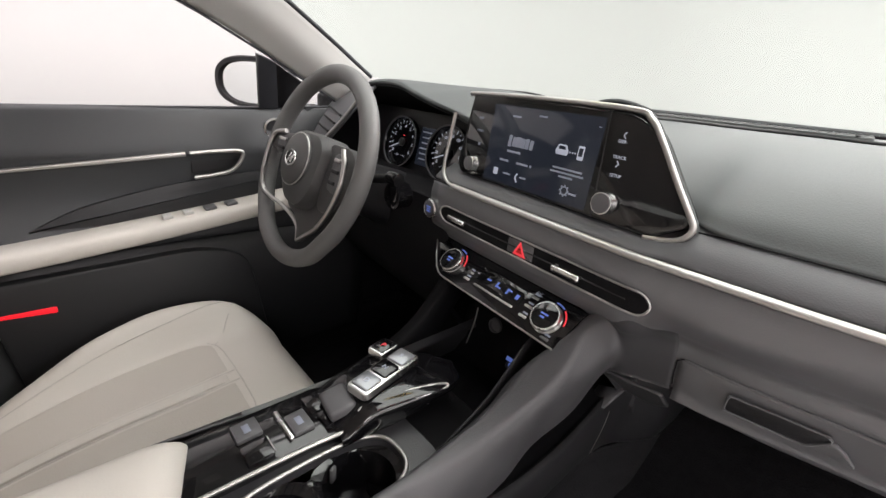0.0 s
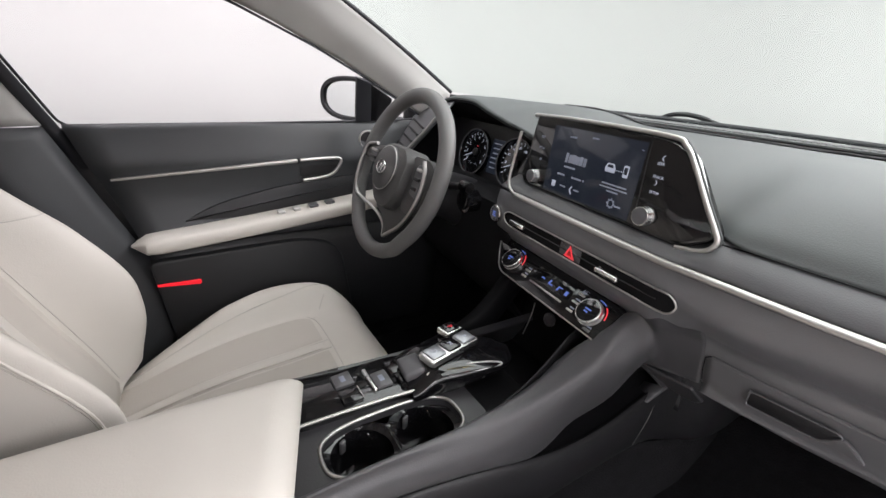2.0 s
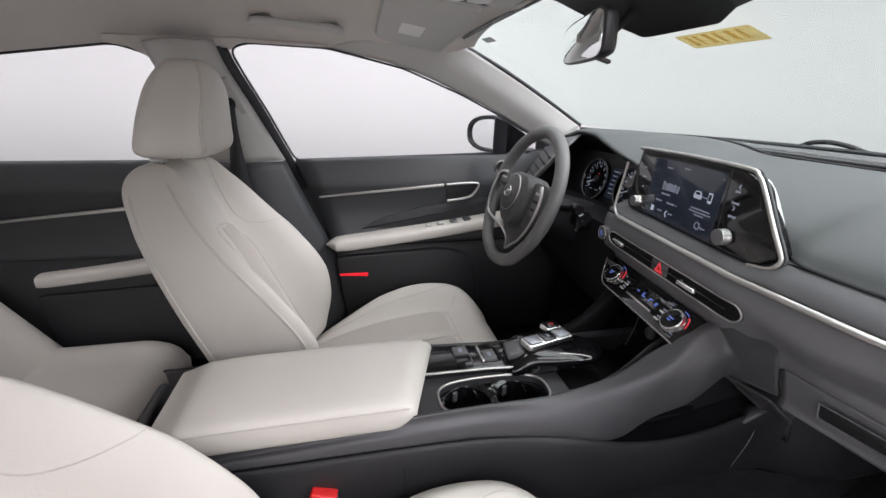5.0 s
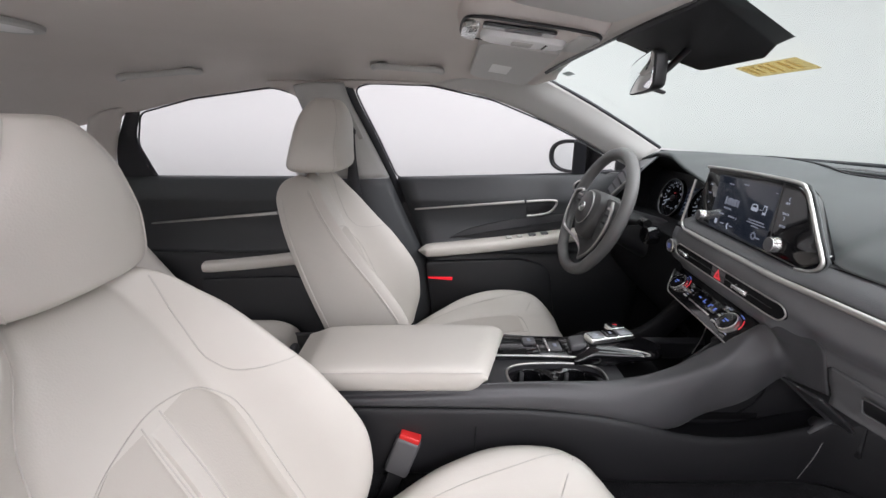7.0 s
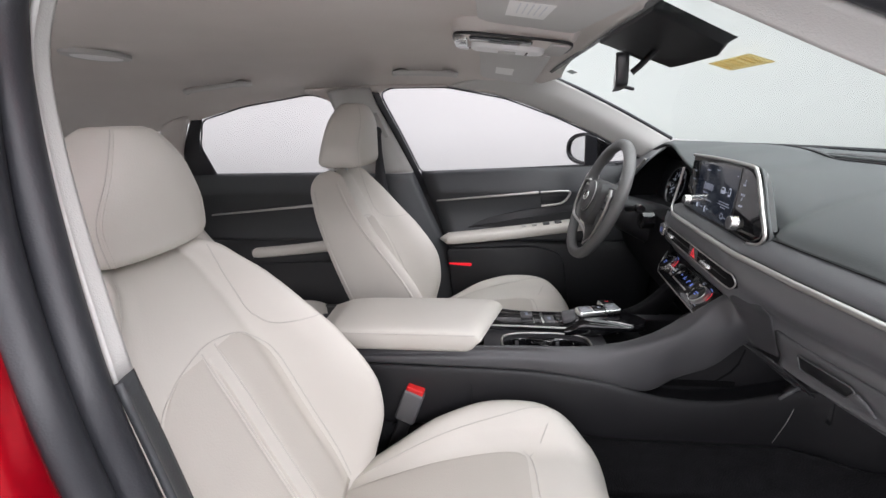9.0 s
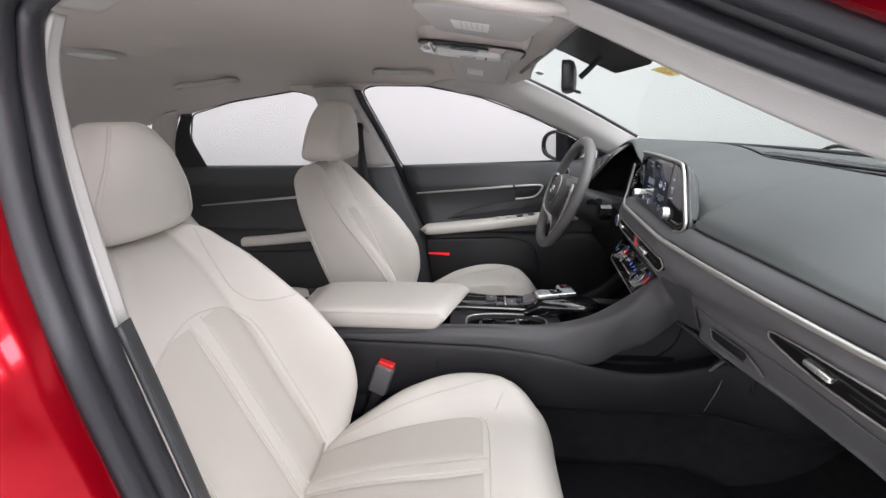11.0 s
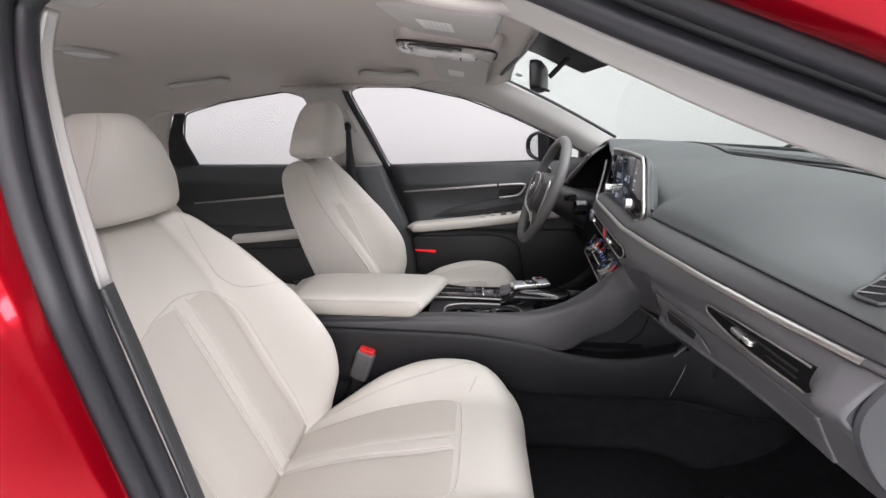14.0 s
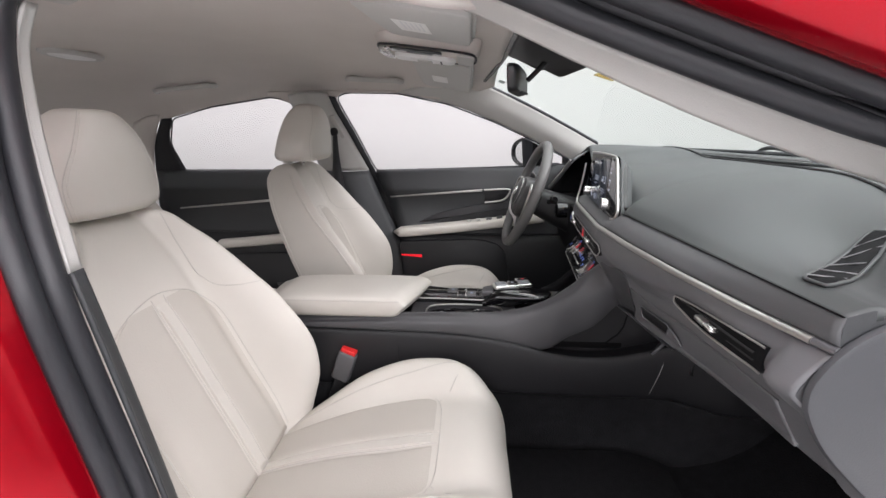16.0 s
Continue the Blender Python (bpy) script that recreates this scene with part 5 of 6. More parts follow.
sheet("binnacle_side", [[(-0.598, 0.668, 0.90), (-0.60, 0.76, 0.90), (-0.60, 0.86, 0.905)], [(-0.575, 0.70, 0.985), (-0.59, 0.78, 0.99), (-0.60, 0.86, 0.99)], [(-0.528, 0.735, 1.044), (-0.57, 0.79, 1.06), (-0.60, 0.86, 1.05)]], 10, 8, VOID, dash, 0.004)

# glovebox lid with its recessed pull
gl = sheet("glovebox_lid", [[(x, fas_y(x, z) - 0.0015, z) for z in (0.830, 0.822, 0.805, 0.785, 0.772, 0.764)] for x in np.linspace(0.2615, 0.64, 22)], 44, 16, FASCIA, dash, 0.006, "grey glovebox lid")
slope = (fas_y(0.40, 0.803) - fas_y(0.316, 0.803)) / 0.084
back_ = (fas_y(0.358, 0.792) - fas_y(0.358, 0.814)) / 0.022
gm = frame_from((0.358, fas_y(0.358, 0.803) - 0.0036, 0.803), (1, slope, 0), (0, -back_, 1))
# dark plate on the lid stands for the shade of the hollow
pr = prism("pull_recess", rounded([(-0.042, -0.013), (0.030, -0.013), (0.044, 0.008), (0.040, 0.013), (-0.042, 0.013)], 0.005), 0.0022, gm, DARK, gl, "recessed pull, its shade painted dark", 0.001)
tube("pull_rim", [tuple(gm @ Vector((*p, 0.0026))) for p in rounded([(-0.043, -0.014), (0.031, -0.014), (0.046, 0.008), (0.041, 0.014), (-0.043, 0.014)], 0.006, 3)], 0.0012, FASCIA, pr, "", True, 40, 6)
prism("pull_scoop", rounded([(0.033, -0.013), (0.072, -0.019), (0.060, -0.002), (0.047, 0.008)], 0.004, 3), 0.0030, gm, FASCIA, gl, "pale hollowed thumb scoop", 0.0014)

# corner vent in the pad by the open door
def on_pad(u, v, lift=0.0):
    """u runs along the vent towards the windscreen, v across it towards the door."""
    x, y = lerp(lerp(0.656, 0.586, u), lerp(0.687, 0.614, u), v), lerp(lerp(0.704, 0.818, u), lerp(0.709, 0.824, u), v)
    return (x, y, pad_top(x, y) + lift)


vo = [p for p in rounded([(0.0, 0.0, 0.18), (0.0, 1.0, 0.18), (1.12, 1.0, 0.3), (1.12, 0.0, 0.3)], 0.2, 6)]
vo = [(lerp(a[0], b[0], f), lerp(a[1], b[1], f)) for a, b in zip(vo, vo[1:] + vo[:1]) for f in (0, 0.5)]
cv = mesh("corner_vent", [on_pad(u, v, 0.0008) for u, v in vo] + [on_pad(u, v, 0.0040) for u, v in vo] + [on_pad(0.56, 0.5, 0.0044)], [(i, (i + 1) % len(vo), (i + 1) % len(vo) + len(vo), i + len(vo)) for i in range(len(vo))] + [(i + len(vo), (i + 1) % len(vo) + len(vo), 2 * len(vo)) for i in range(len(vo))], VOID, dash, "black demister vent with thin slats")
tube("vent_rim", [on_pad(u, v, 0.0034) for u, v in vo], 0.0020, PAD, cv, "grey vent surround", True, 120, 8)
for k in range(5):
    ul = 0.06 + k * 0.20
    ur = min(1.08, ul + 0.27)
    a, b = Vector(on_pad(ul, 0.07, 0.0052)), Vector(on_pad(ur, 0.93, 0.0052))
    tube("slat", [tuple(a.lerp(b, f)) for f in (0, 0.33, 0.67, 1)], 0.0008, FASCIA, cv, "", False, 10, 6)

# ---- touchscreen unit ----
su = thing("touchscreen_unit", (0.05, 0.66, 0.95), "glossy black touchscreen unit with chrome edge and knobs", "screen")
sf = frame_from((0, 0.672, 1.03), (1, -0.105, 0), (0, 0.06, 1)) @ Matrix.Translation((0, -1.03, 0))
out = rounded([(-0.138, 0.985, 0.03), (-0.128, 0.968, 0.02), (0.200, 0.965, 0.01), (0.240, 0.990, 0.014), (0.167, 1.090, 0.035), (-0.120, 1.094, 0.006)], 0.01)


def on_screen(x, z, lift=0.0):
    return sf @ Vector((x * 1.008, z, lift))


prism("housing", [(x * 1.008, z) for x, z in out], 0.022, sf @ Matrix.Translation((0, 0, -0.024)), PIANO, su, "glossy black glass front", 0.003)
edge = [(-0.128, 1.0905), (-0.118, 1.0925), (0.0, 1.0955), (0.140, 1.0945), (0.167, 1.086), (0.185, 1.066), (0.214, 1.026), (0.234, 1.000), (0.2405, 0.988), (0.234, 0.976), (0.219, 0.969), (0.195, 0.9650)]
tube("chrome_edge", [tuple(on_screen(x, z, -0.004)) for x, z in edge], 0.0033, CHROME, su, "satin chrome edge", False, 120, 10, 1.0)
sheet("rear_shell", [[tuple(on_screen(x, z, -0.010)) for x, z in edge], [tuple(on_screen(x * 0.97, z - 0.008, -0.022)) for x, z in edge], [tuple(on_screen(x * 0.90, z - 0.026, -0.04)) for x, z in edge]], 8, 50, PAD, su, 0.003, "grey rear shell", True)
scr = prism("display", rect(0.188, 0.110, 0.002), 0.001, sf @ Matrix.Translation((0.0235, 1.0270, -0.0025)), SCREENM, su, "dark blue-grey lit display", 0.0003)
tube("panel_joint", [tuple(on_screen(0.1195, 1.092, -0.0018)), tuple(on_screen(0.1275, 0.968, -0.0018))], 0.0009, DARK, su, "", False, 6, 5)
sc = lambda x, z, lift=-0.001: sf @ Matrix.Translation((x, z, lift))
text_mesh("screen_icon_text", "SETUP", 0.0052, sc(0.1465, 1.0214), WHITEL, su, "white printed key name")
text_mesh("screen_icon_text", "TRACK", 0.0052, sc(0.1455, 1.0420), WHITEL, su, "white printed key name")
text_mesh("screen_icon_text", "SEEK", 0.0052, sc(0.144, 1.0593), WHITEL, su, "white printed key name")
for z, up in ((1.0665, -1), (1.0345, 1)):
    for k in (-1, 1):
        rbox("arrow_mark", (0.0045, 0.0011, 0.0003), sc(0.1450, z) @ pose(0, k * 0.0018, 0, 0, 0, up * k * -50), WHITEL, su, "white arrow", 0.0001, 1)
text_mesh("screen_icon_text", "MENU", 0.0052, sc(-0.0935, 1.0395), DIMW, su, "small white key name")
rbox("arrow_mark", (0.005, 0.004, 0.0003), sc(-0.0915, 1.0199), DIMW, su, "small white home symbol", 0.0001, 1)
text_mesh("screen_icon_text", "MAP", 0.0052, sc(-0.095, 1.058), DIMW, su, "small white key name")
# station artwork drawn as plain slanted shapes, with the remaining widgets
for i, (w, h) in enumerate(((0.006, 0.016), (0.007, 0.013), (0.009, 0.014), (0.008, 0.013), (0.007, 0.014), (0.006, 0.013))):
    prism("station_art", rounded([(-w / 2, -h / 2), (w / 2, -h / 2), (w / 2 + 0.001, h / 2), (-w / 2 + 0.001, h / 2)], 0.001, 2), 0.0004, sc(-0.027 + i * 0.0082, 1.0345 - 0.0006 * (i % 2)), DIMW, scr, "pale block artwork", 0.0001)
for x, z, w, h in ((-0.052, 1.074, 0.016, 0.0026), (-0.005, 1.079, 0.014, 0.0022), (-0.046, 1.026, 0.026, 0.003), (-0.062, 1.012, 0.018, 0.003), (-0.026, 1.012, 0.022, 0.003), (-0.010, 1.012, 0.003, 0.0035),
                   (-0.052, 0.994, 0.014, 0.0025), (-0.020, 0.994, 0.012, 0.0025), (0.050, 1.0205, 0.046, 0.0024), (0.050, 1.0155, 0.052, 0.0024), (0.050, 1.0105, 0.022, 0.0024), (0.066, 0.9925, 0.012, 0.0025), (0.082, 1.077, 0.004, 0.0012)):
    rbox("screen_text_bar", (w, h, 0.0003), sc(x + 0.030, z - 0.006), DIMW, scr, "faint line of screen print", 0.0001, 1)
prism("car_icon", rounded([(-0.009, -0.006), (0.009, -0.006), (0.010, 0.0), (0.006, 0.007), (-0.006, 0.007), (-0.010, 0.0)], 0.002), 0.0004, sc(0.066, 1.037), WHITEL, scr, "white car symbol", 0.0001)
prism("car_icon_window", rounded([(-0.006, 0.0008), (0.006, 0.0008), (0.0045, 0.0052), (-0.0045, 0.0052)], 0.001), 0.0003, sc(0.066, 1.037, -0.0005), SCREENM, scr, "", 0.0001)
for k in range(3):
    rbox("dot", (0.0018, 0.0018, 0.0003), sc(0.0785 + k * 0.004, 1.036), WHITEL, scr, "", 0.0001, 1)
prism("phone_icon", rect(0.009, 0.017, 0.0015), 0.0004, sc(0.0945, 1.0375), WHITEL, scr, "white phone symbol", 0.0001)
prism("phone_icon_glass", rect(0.006, 0.010, 0.001), 0.0003, sc(0.0945, 1.0385, -0.0005), SCREENM, scr, "", 0.0001)
prism("list_icon", rect(0.009, 0.010, 0.001), 0.0004, sc(-0.045, 0.9877), WHITEL, scr, "white list symbol", 0.0001)
tube("call_icon", [tuple(sc(-0.001, 0.992) @ Vector((0, 0, 0))), tuple(sc(-0.004, 0.986) @ Vector((0, 0, 0))), tuple(sc(0.000, 0.980) @ Vector((0, 0, 0)))], 0.0011, WHITEL, scr, "white handset symbol", False, 10, 5)
lathe("gear_icon", [(0.0060, 0), (0.0060, 0.0004), (0.0042, 0.0004), (0.0042, 0)], sc(0.083, 0.9883), DIMW, scr, "pale settings wheel symbol", 20, ring=True)
for i in range(8):
    rbox("gear_tooth", (0.0022, 0.0022, 0.0004), sc(0.083, 0.9883) @ pose(0, 0, 0.0002, 0, 0, 45 * i) @ Matrix.Translation((0.0066, 0, 0)), DIMW, scr, "", 0.0001, 1)
for x, z, r in ((-0.0965, 0.9885, 0.0115), (0.1445, 0.9890, 0.0132)):
    knob(su, sf @ Matrix.Translation((x, z, -0.003)), r, 0.014, GREYBTN, "chrome audio knob with black face")

# ---- steering wheel and column ----
sw = thing("steering_wheel", (-0.390, 0.53, 0.94), "dark grey leather steering wheel with silver spoke trim", "steering wheel")
WM = frame_from((-0.389, 0.546, 0.937), (1, 0, 0), (0, 0.37, 1))
HUB = WM @ Matrix.Translation((-0.006, 0.0, 0.024))
RIM = [tuple(WM @ Vector((0.175 * math.cos(a), 0.175 * math.sin(a) - (0.006 if math.sin(a) < -0.8 else 0), 0))) for a in np.linspace(0, 2 * math.pi, 40, endpoint=False)]
tube("rim", RIM, 0.0168, WHEEL, sw, "grained dark grey leather rim", True, 96, 16)
hub_o = rounded([(-0.056, 0.058, 0.03), (0.050, 0.058, 0.03), (0.078, 0.030, 0.03), (0.072, -0.045, 0.03), (0.045, -0.085, 0.03), (-0.020, -0.085, 0.03), (-0.066, -0.035, 0.03)][::-1], 0.03, 6)
hub = prism("hub", hub_o, 0.064, HUB @ Matrix.Translation((0, 0, -0.062)), WHEELD, sw, "dark grey horn pad", 0.018)
lathe("horn_cap", [(0.050, -0.004), (0.050, 0.0045), (0.0475, 0.008), (0.040, 0.010), (0.0, 0.0135)], HUB @ Matrix.Translation((0, 0, 0.001)), WHEELD, hub, "round dark grey centre cap")
tube("cap_ring", [tuple(HUB @ Vector((0.0495 * math.cos(a), 0.0495 * math.sin(a), 0.0065))) for a in np.linspace(0, 2 * math.pi, 28, endpoint=False)], 0.0012, CHROME, hub, "thin silver ring round the cap", True, 64, 6)
em = HUB @ Matrix.Translation((0, 0, 0.0150))
tube("badge_ring", [tuple(em @ Vector((0.0185 * math.cos(a), 0.0140 * math.sin(a), 0))) for a in np.linspace(0, 2 * math.pi, 24, endpoint=False)], 0.0016, BRIGHT, hub, "small silver oval badge", True, 48, 6)
rbox("badge_bar", (0.0045, 0.019, 0.0016), em @ pose(-0.005, 0, 0, 0, 0, -25), BRIGHT, hub, "", 0.0006, 1)
rbox("badge_bar", (0.0045, 0.019, 0.0016), em @ pose(0.006, 0, 0, 0, 0, -25), BRIGHT, hub, "", 0.0006, 1)
rbox("badge_bar", (0.012, 0.0035, 0.0016), em @ pose(0, 0, 0, 0, 0, 12), BRIGHT, hub, "", 0.0006, 1)
left = prism("spoke", rounded([(-0.048, 0.048), (-0.150, 0.036), (-0.152, 0.004), (-0.060, -0.004)][::-1], 0.010), 0.026, WM @ Matrix.Translation((0, 0, -0.008)), WHEELD, sw, "dark grey side spoke", 0.005)
right = prism("spoke", rounded([(0.050, 0.050), (0.124, 0.050), (0.152, 0.030), (0.150, -0.026), (0.124, -0.070), (0.070, -0.074)], 0.022), 0.024, WM @ Matrix.Translation((0, 0, -0.020)), WHEELD, sw, "dark grey side spoke", 0.005)
for sg, sp in ((-1, left), (1, right)):
    prism("switch_pad", rounded([(sg * 0.086, 0.036), (sg * 0.126, 0.034), (sg * 0.122, -0.002 if sg < 0 else -0.034), (sg * 0.088, 0.0 if sg < 0 else -0.030)][::sg], 0.012), 0.007, WM @ Matrix.Translation((0, 0, 0.0 if sg > 0 else 0.012)), GREYBTN, sp, "grey multifunction switches", 0.002)
    for k, w in (((0.027, 0.034), (0.010, 0.030)) if sg < 0 else ((0.024, 0.020), (0.004, 0.026), (-0.016, 0.020))):
        rbox("rocker", (w, 0.0065, 0.005), WM @ Matrix.Translation((sg * 0.102, k, 0.0080 if sg > 0 else 0.0200)), CHROME if abs(k) > 0.012 and k > 0 else DARK, sp, "silver rocker switch" if k > 0.012 else "black rocker switch", 0.0015, 2)
TRIMS = [((-0.098, 0.044, 0.020), (-0.138, 0.034, 0.022), (-0.150, 0.004, 0.022), (-0.149, -0.050, 0.020), (-0.136, -0.084, 0.014), (-0.098, -0.094, 0.008), (-0.058, -0.098, 0.002), (-0.020, -0.108, -0.005), (0.006, -0.123, -0.010), (0.020, -0.146, -0.010)),
         ((0.118, 0.044, 0.014), (0.134, 0.016, 0.013), (0.137, -0.020, 0.011), (0.120, -0.065, 0.006), (0.082, -0.105, -0.003), (0.046, -0.129, -0.008), (0.020, -0.146, -0.010))]
for tr in TRIMS:
    tube("spoke_trim", [tuple(WM @ Vector(p)) for p in tr], 0.0044, CHROME, sw, "silver spoke trim", False, 60, 8)
prism("lower_spoke", rounded([(-0.060, -0.060), (-0.056, -0.092), (-0.018, -0.104), (0.008, -0.122), (0.020, -0.150), (0.044, -0.128), (0.080, -0.103), (0.118, -0.064), (0.090, -0.030)], 0.006), 0.014, WM @ Matrix.Translation((0, 0, -0.020)), WHEELD, sw, "dark lower spoke", 0.003)
col = thing("steering_column", (-0.39, 0.62, 0.85), "black steering column shroud with control stalks", "steering column")
rings = []
for f in np.linspace(0, 1, 10):
    c = WM @ Vector((0, -0.01 - 0.005 * f, -0.045 - 0.17 * f))
    r = lerp(0.055, 0.078, f)
    rings.append([tuple(c + WM.to_3x3() @ Vector((r * a, r * 0.85 * b, 0))) for a, b in (sup(t, 3) for t in np.linspace(0, 2 * math.pi, 28, endpoint=False))])
loft("shroud", rings, DARK, col, "black plastic shroud")
for sg in (-1, 1):
    a0 = WM @ Vector((sg * 0.05, 0.004, -0.075))
    a1 = WM @ Vector((sg * 0.13, 0.020, -0.066))
    a2 = WM @ Vector((sg * 0.185, 0.028, -0.055))
    tube("stalk", [tuple(a0), tuple(a1), tuple(a2)], 0.0085, DARK, col, "black control stalk", False, 14, 10)
    lathe("stalk_end", [(0.011, -0.012), (0.0125, 0.0), (0.011, 0.014), (0, 0.015)], frame_from(tuple(a2), (0, 0.3, 1), (0, 1, -0.3)), PIANO, col, "glossy black stalk end", 16)
lathe("ignition_boss", [(0.024, 0), (0.024, 0.03), (0.018, 0.034), (0.0, 0.034)], frame_from((-0.235, 0.655, 0.905), (1, 0, 0), (0, 0, 1)), PIANO, col, "glossy black boss", 20)


# ---- centre console ----
con = thing("centre_console", (0.04, 0.3, 0.30), "charcoal centre console with cup holders and gloss black switch panel", "console")
RY = [-0.26, 0.0, 0.2, 0.4, 0.47, 0.53, 0.58, 0.63, 0.66, 0.70]
RT = [0.675, 0.684, 0.695, 0.702, 0.714, 0.738, 0.775, 0.820, 0.840, 0.852]
RC = [0.650, 0.648, 0.645, 0.638, 0.628, 0.617, 0.648, 0.687, 0.711, 0.752]


def rail_row(y):
    t, c = glide(y, RY, RT), glide(y, RY, RC)
    f = smooth(0.45, 0.70, y)
    q = 0.026 * smooth(0.52, 0.25, y)
    e = lerp(0.146, 0.184, smooth(0.57, 0.70, y))
    return [(0.098 + 0.02 * f, y, t - 0.03), (0.112 + 0.026 * f - 0.3 * q, y, t - 0.003), (0.124 + 0.044 * f - 0.5 * q, y, t), (0.138 + 0.052 * f - q, y, t - 0.012), (lerp(0.148 + 0.045 * f, e, 0.4) - q, y, lerp(t, c, 0.5)), (e + 0.003 - q, y, c + 0.004), (e - 0.010 - q, y, c - 0.005), (0.110 - q, y, c - 0.004)]


def turn_row(x):
    """The rail's end turned along the dash as far as the glovebox."""
    y, z, g = face_y(x), table(x, [0.195, 0.26], [0.766, 0.778]), smooth(0.195, 0.2555, x)
    rows = ((0.007, 0.018, 0.885), (0.0070, 0.032, 0.868), (0.014, 0.0465, 0.853), (0.026, 0.0525, 0.839), (0.047, 0.0635, 0.806), (0.066, 0.072, z + 0.004), (0.072, 0.078, z - 0.003), (0.12, 0.12, z))
    return [(x, y + lerp(p, q, g), h) for p, q, h in rows]


corner = [[(0.147, 0.634, 0.805), (0.151, 0.6265, 0.8255), (0.162, 0.6255, 0.831), (0.175, 0.631, 0.826), (0.186, 0.640, 0.790), (0.171, 0.648, 0.706), (0.160, 0.648, 0.698), (0.120, 0.648, 0.699)],
          [(0.161, 0.660, 0.838), (0.1625, 0.6485, 0.8515), (0.178, 0.6435, 0.8555), (0.192, 0.646, 0.847), (0.198, 0.658, 0.806), (0.184, 0.688, 0.762), (0.174, 0.690, 0.754), (0.125, 0.692, 0.755)]]
sheet("side_rail", [rail_row(y) for y in np.linspace(-0.26, 0.594, 20)] + corner + [turn_row(x) for x in (0.206, 0.232, 0.2575)], 130, 40, RAILM, con, 0.004, "charcoal rail sweeping up and along the dashboard")


def low_row(y):
    t = glide(y, [-0.26, 0.2, 0.4, 0.5, 0.58, 0.66, 0.72, 0.80, 0.85, 0.89, 0.95], [0.651, 0.646, 0.640, 0.626, 0.606, 0.601, 0.607, 0.626, 0.645, 0.655, 0.670])
    q = 0.026 * smooth(0.52, 0.25, y)
    q -= 0.065 * smooth(0.84, 1.0, y)
    return [(0.090, y, t - 0.012), (0.138 - q, y, t - 0.008), (0.150 - q, y, t), (0.157 - q, y, t - 0.014), (0.158 - q, y, t - 0.06), (0.152 - q, y, 0.50), (0.140 - q, y, 0.480)]


sheet("lower_side", [low_row(y) for y in np.linspace(-0.26, 1.12, 18)], 60, 28, CONSL, con, 0.004, "lower side panel darkened with foot-well shade")
tube("panel_joint", [(0.1325, 0.162, 0.612), (0.1325, 0.162, 0.56), (0.127, 0.162, 0.49)], 0.0013, DARK, con, "", False, 12, 5)
tube("panel_joint", [(0.1575, 0.834, 0.625), (0.1595, 0.824, 0.570), (0.1545, 0.808, 0.505)], 0.0008, CHROME, con, "thin bright panel joint", False, 12, 5)
sheet("felt_side", [[(0.140 - 0.026 * smooth(0.52, 0.25, y) + 0.065 * smooth(0.84, 1.0, y), y, 0.486), (0.120 + 0.08 * smooth(0.82, 1.0, y), y, 0.44), (0.112 + 0.09 * smooth(0.82, 1.0, y), y, 0.36), (0.110 + 0.10 * smooth(0.82, 1.0, y), y, 0.285)] for y in (-0.26, 0.1, 0.4, 0.6, 0.8, 0.95, 1.12)], 16, 10, FELT, con, 0.005, "dark grey felt side lining")
sheet("pocket_back", [[(x, y, 0.575), (x - 0.005, y, 0.64), (x, y, min(0.80, table(y, RY, RT) - 0.035))] for x, y in ((0.097, 0.46), (0.097, 0.55), (0.097, 0.63), (0.097, 0.70), (0.099, 0.78), (0.108, 0.845), (0.135, 0.878), (0.18, 0.888))], 20, 8, CONSL, con, 0.003, "storage pocket darkened with its shade")
sheet("dash_cheek", [[(0.192, y, 0.795), (0.190, y, lerp(0.79, e, 0.5)), (x, y, e), (x - 0.014, y + 0.004, e + 0.003)] for y, x, e in ((0.688, 0.181, 0.758), (0.72, 0.179, 0.733), (0.76, 0.176, 0.701), (0.80, 0.172, 0.669), (0.83, 0.168, 0.648), (0.88, 0.166, 0.640), (0.96, 0.19, 0.640), (1.08, 0.215, 0.640))], 30, 14, RAILM, con, 0.004, "charcoal cheek under the dashboard")
mesh("pocket_end", [(0.122, 0.812, 0.586), (0.160, 0.800, 0.618), (0.177, 0.819, 0.658), (0.134, 0.829, 0.634)], [(0, 1, 2, 3)], FASCIA, con, "grey tab closing the pocket", thick=0.006, flip=None)
sheet("under_slope", [[(x, lerp(0.690 + 0.002 * k, 0.822, f * e), lerp(0.757 + 0.0023 * k, 0.657, f * e)) for f in (0, 0.3, 0.65, 1)] for k, (x, e) in enumerate(((0.176, 1.0), (0.203, 1.0), (0.230, 0.8), (0.254, 0.45)))], 14, 12, RAILM, con, 0.004, "charcoal sloping panel under the dashboard")
sheet("left_side", [[(-0.100, y, 0.688 if y < 0.4 else 0.66), (-0.110, y, 0.66), (-0.112, y, 0.5), (-0.11, y, 0.285)] for y in (-0.26, 0.2, 0.4, 0.6, 0.95)], 12, 10, CONS, con, 0.004, "charcoal side panel", True)
rbox("rear_face", (0.25, 0.02, 0.38), pose(0.022, -0.262, 0.475), CONS, con, "charcoal rear face", 0.008)

# cup holder deck with two round wells
DZ = 0.678
def rounded_loop(cx, cy, hx, hy, p, n=96):
    return [(cx + hx * c, cy + hy * h) for c, h in (sup(a, p) for a in np.linspace(0, 2 * math.pi, n, endpoint=False))]


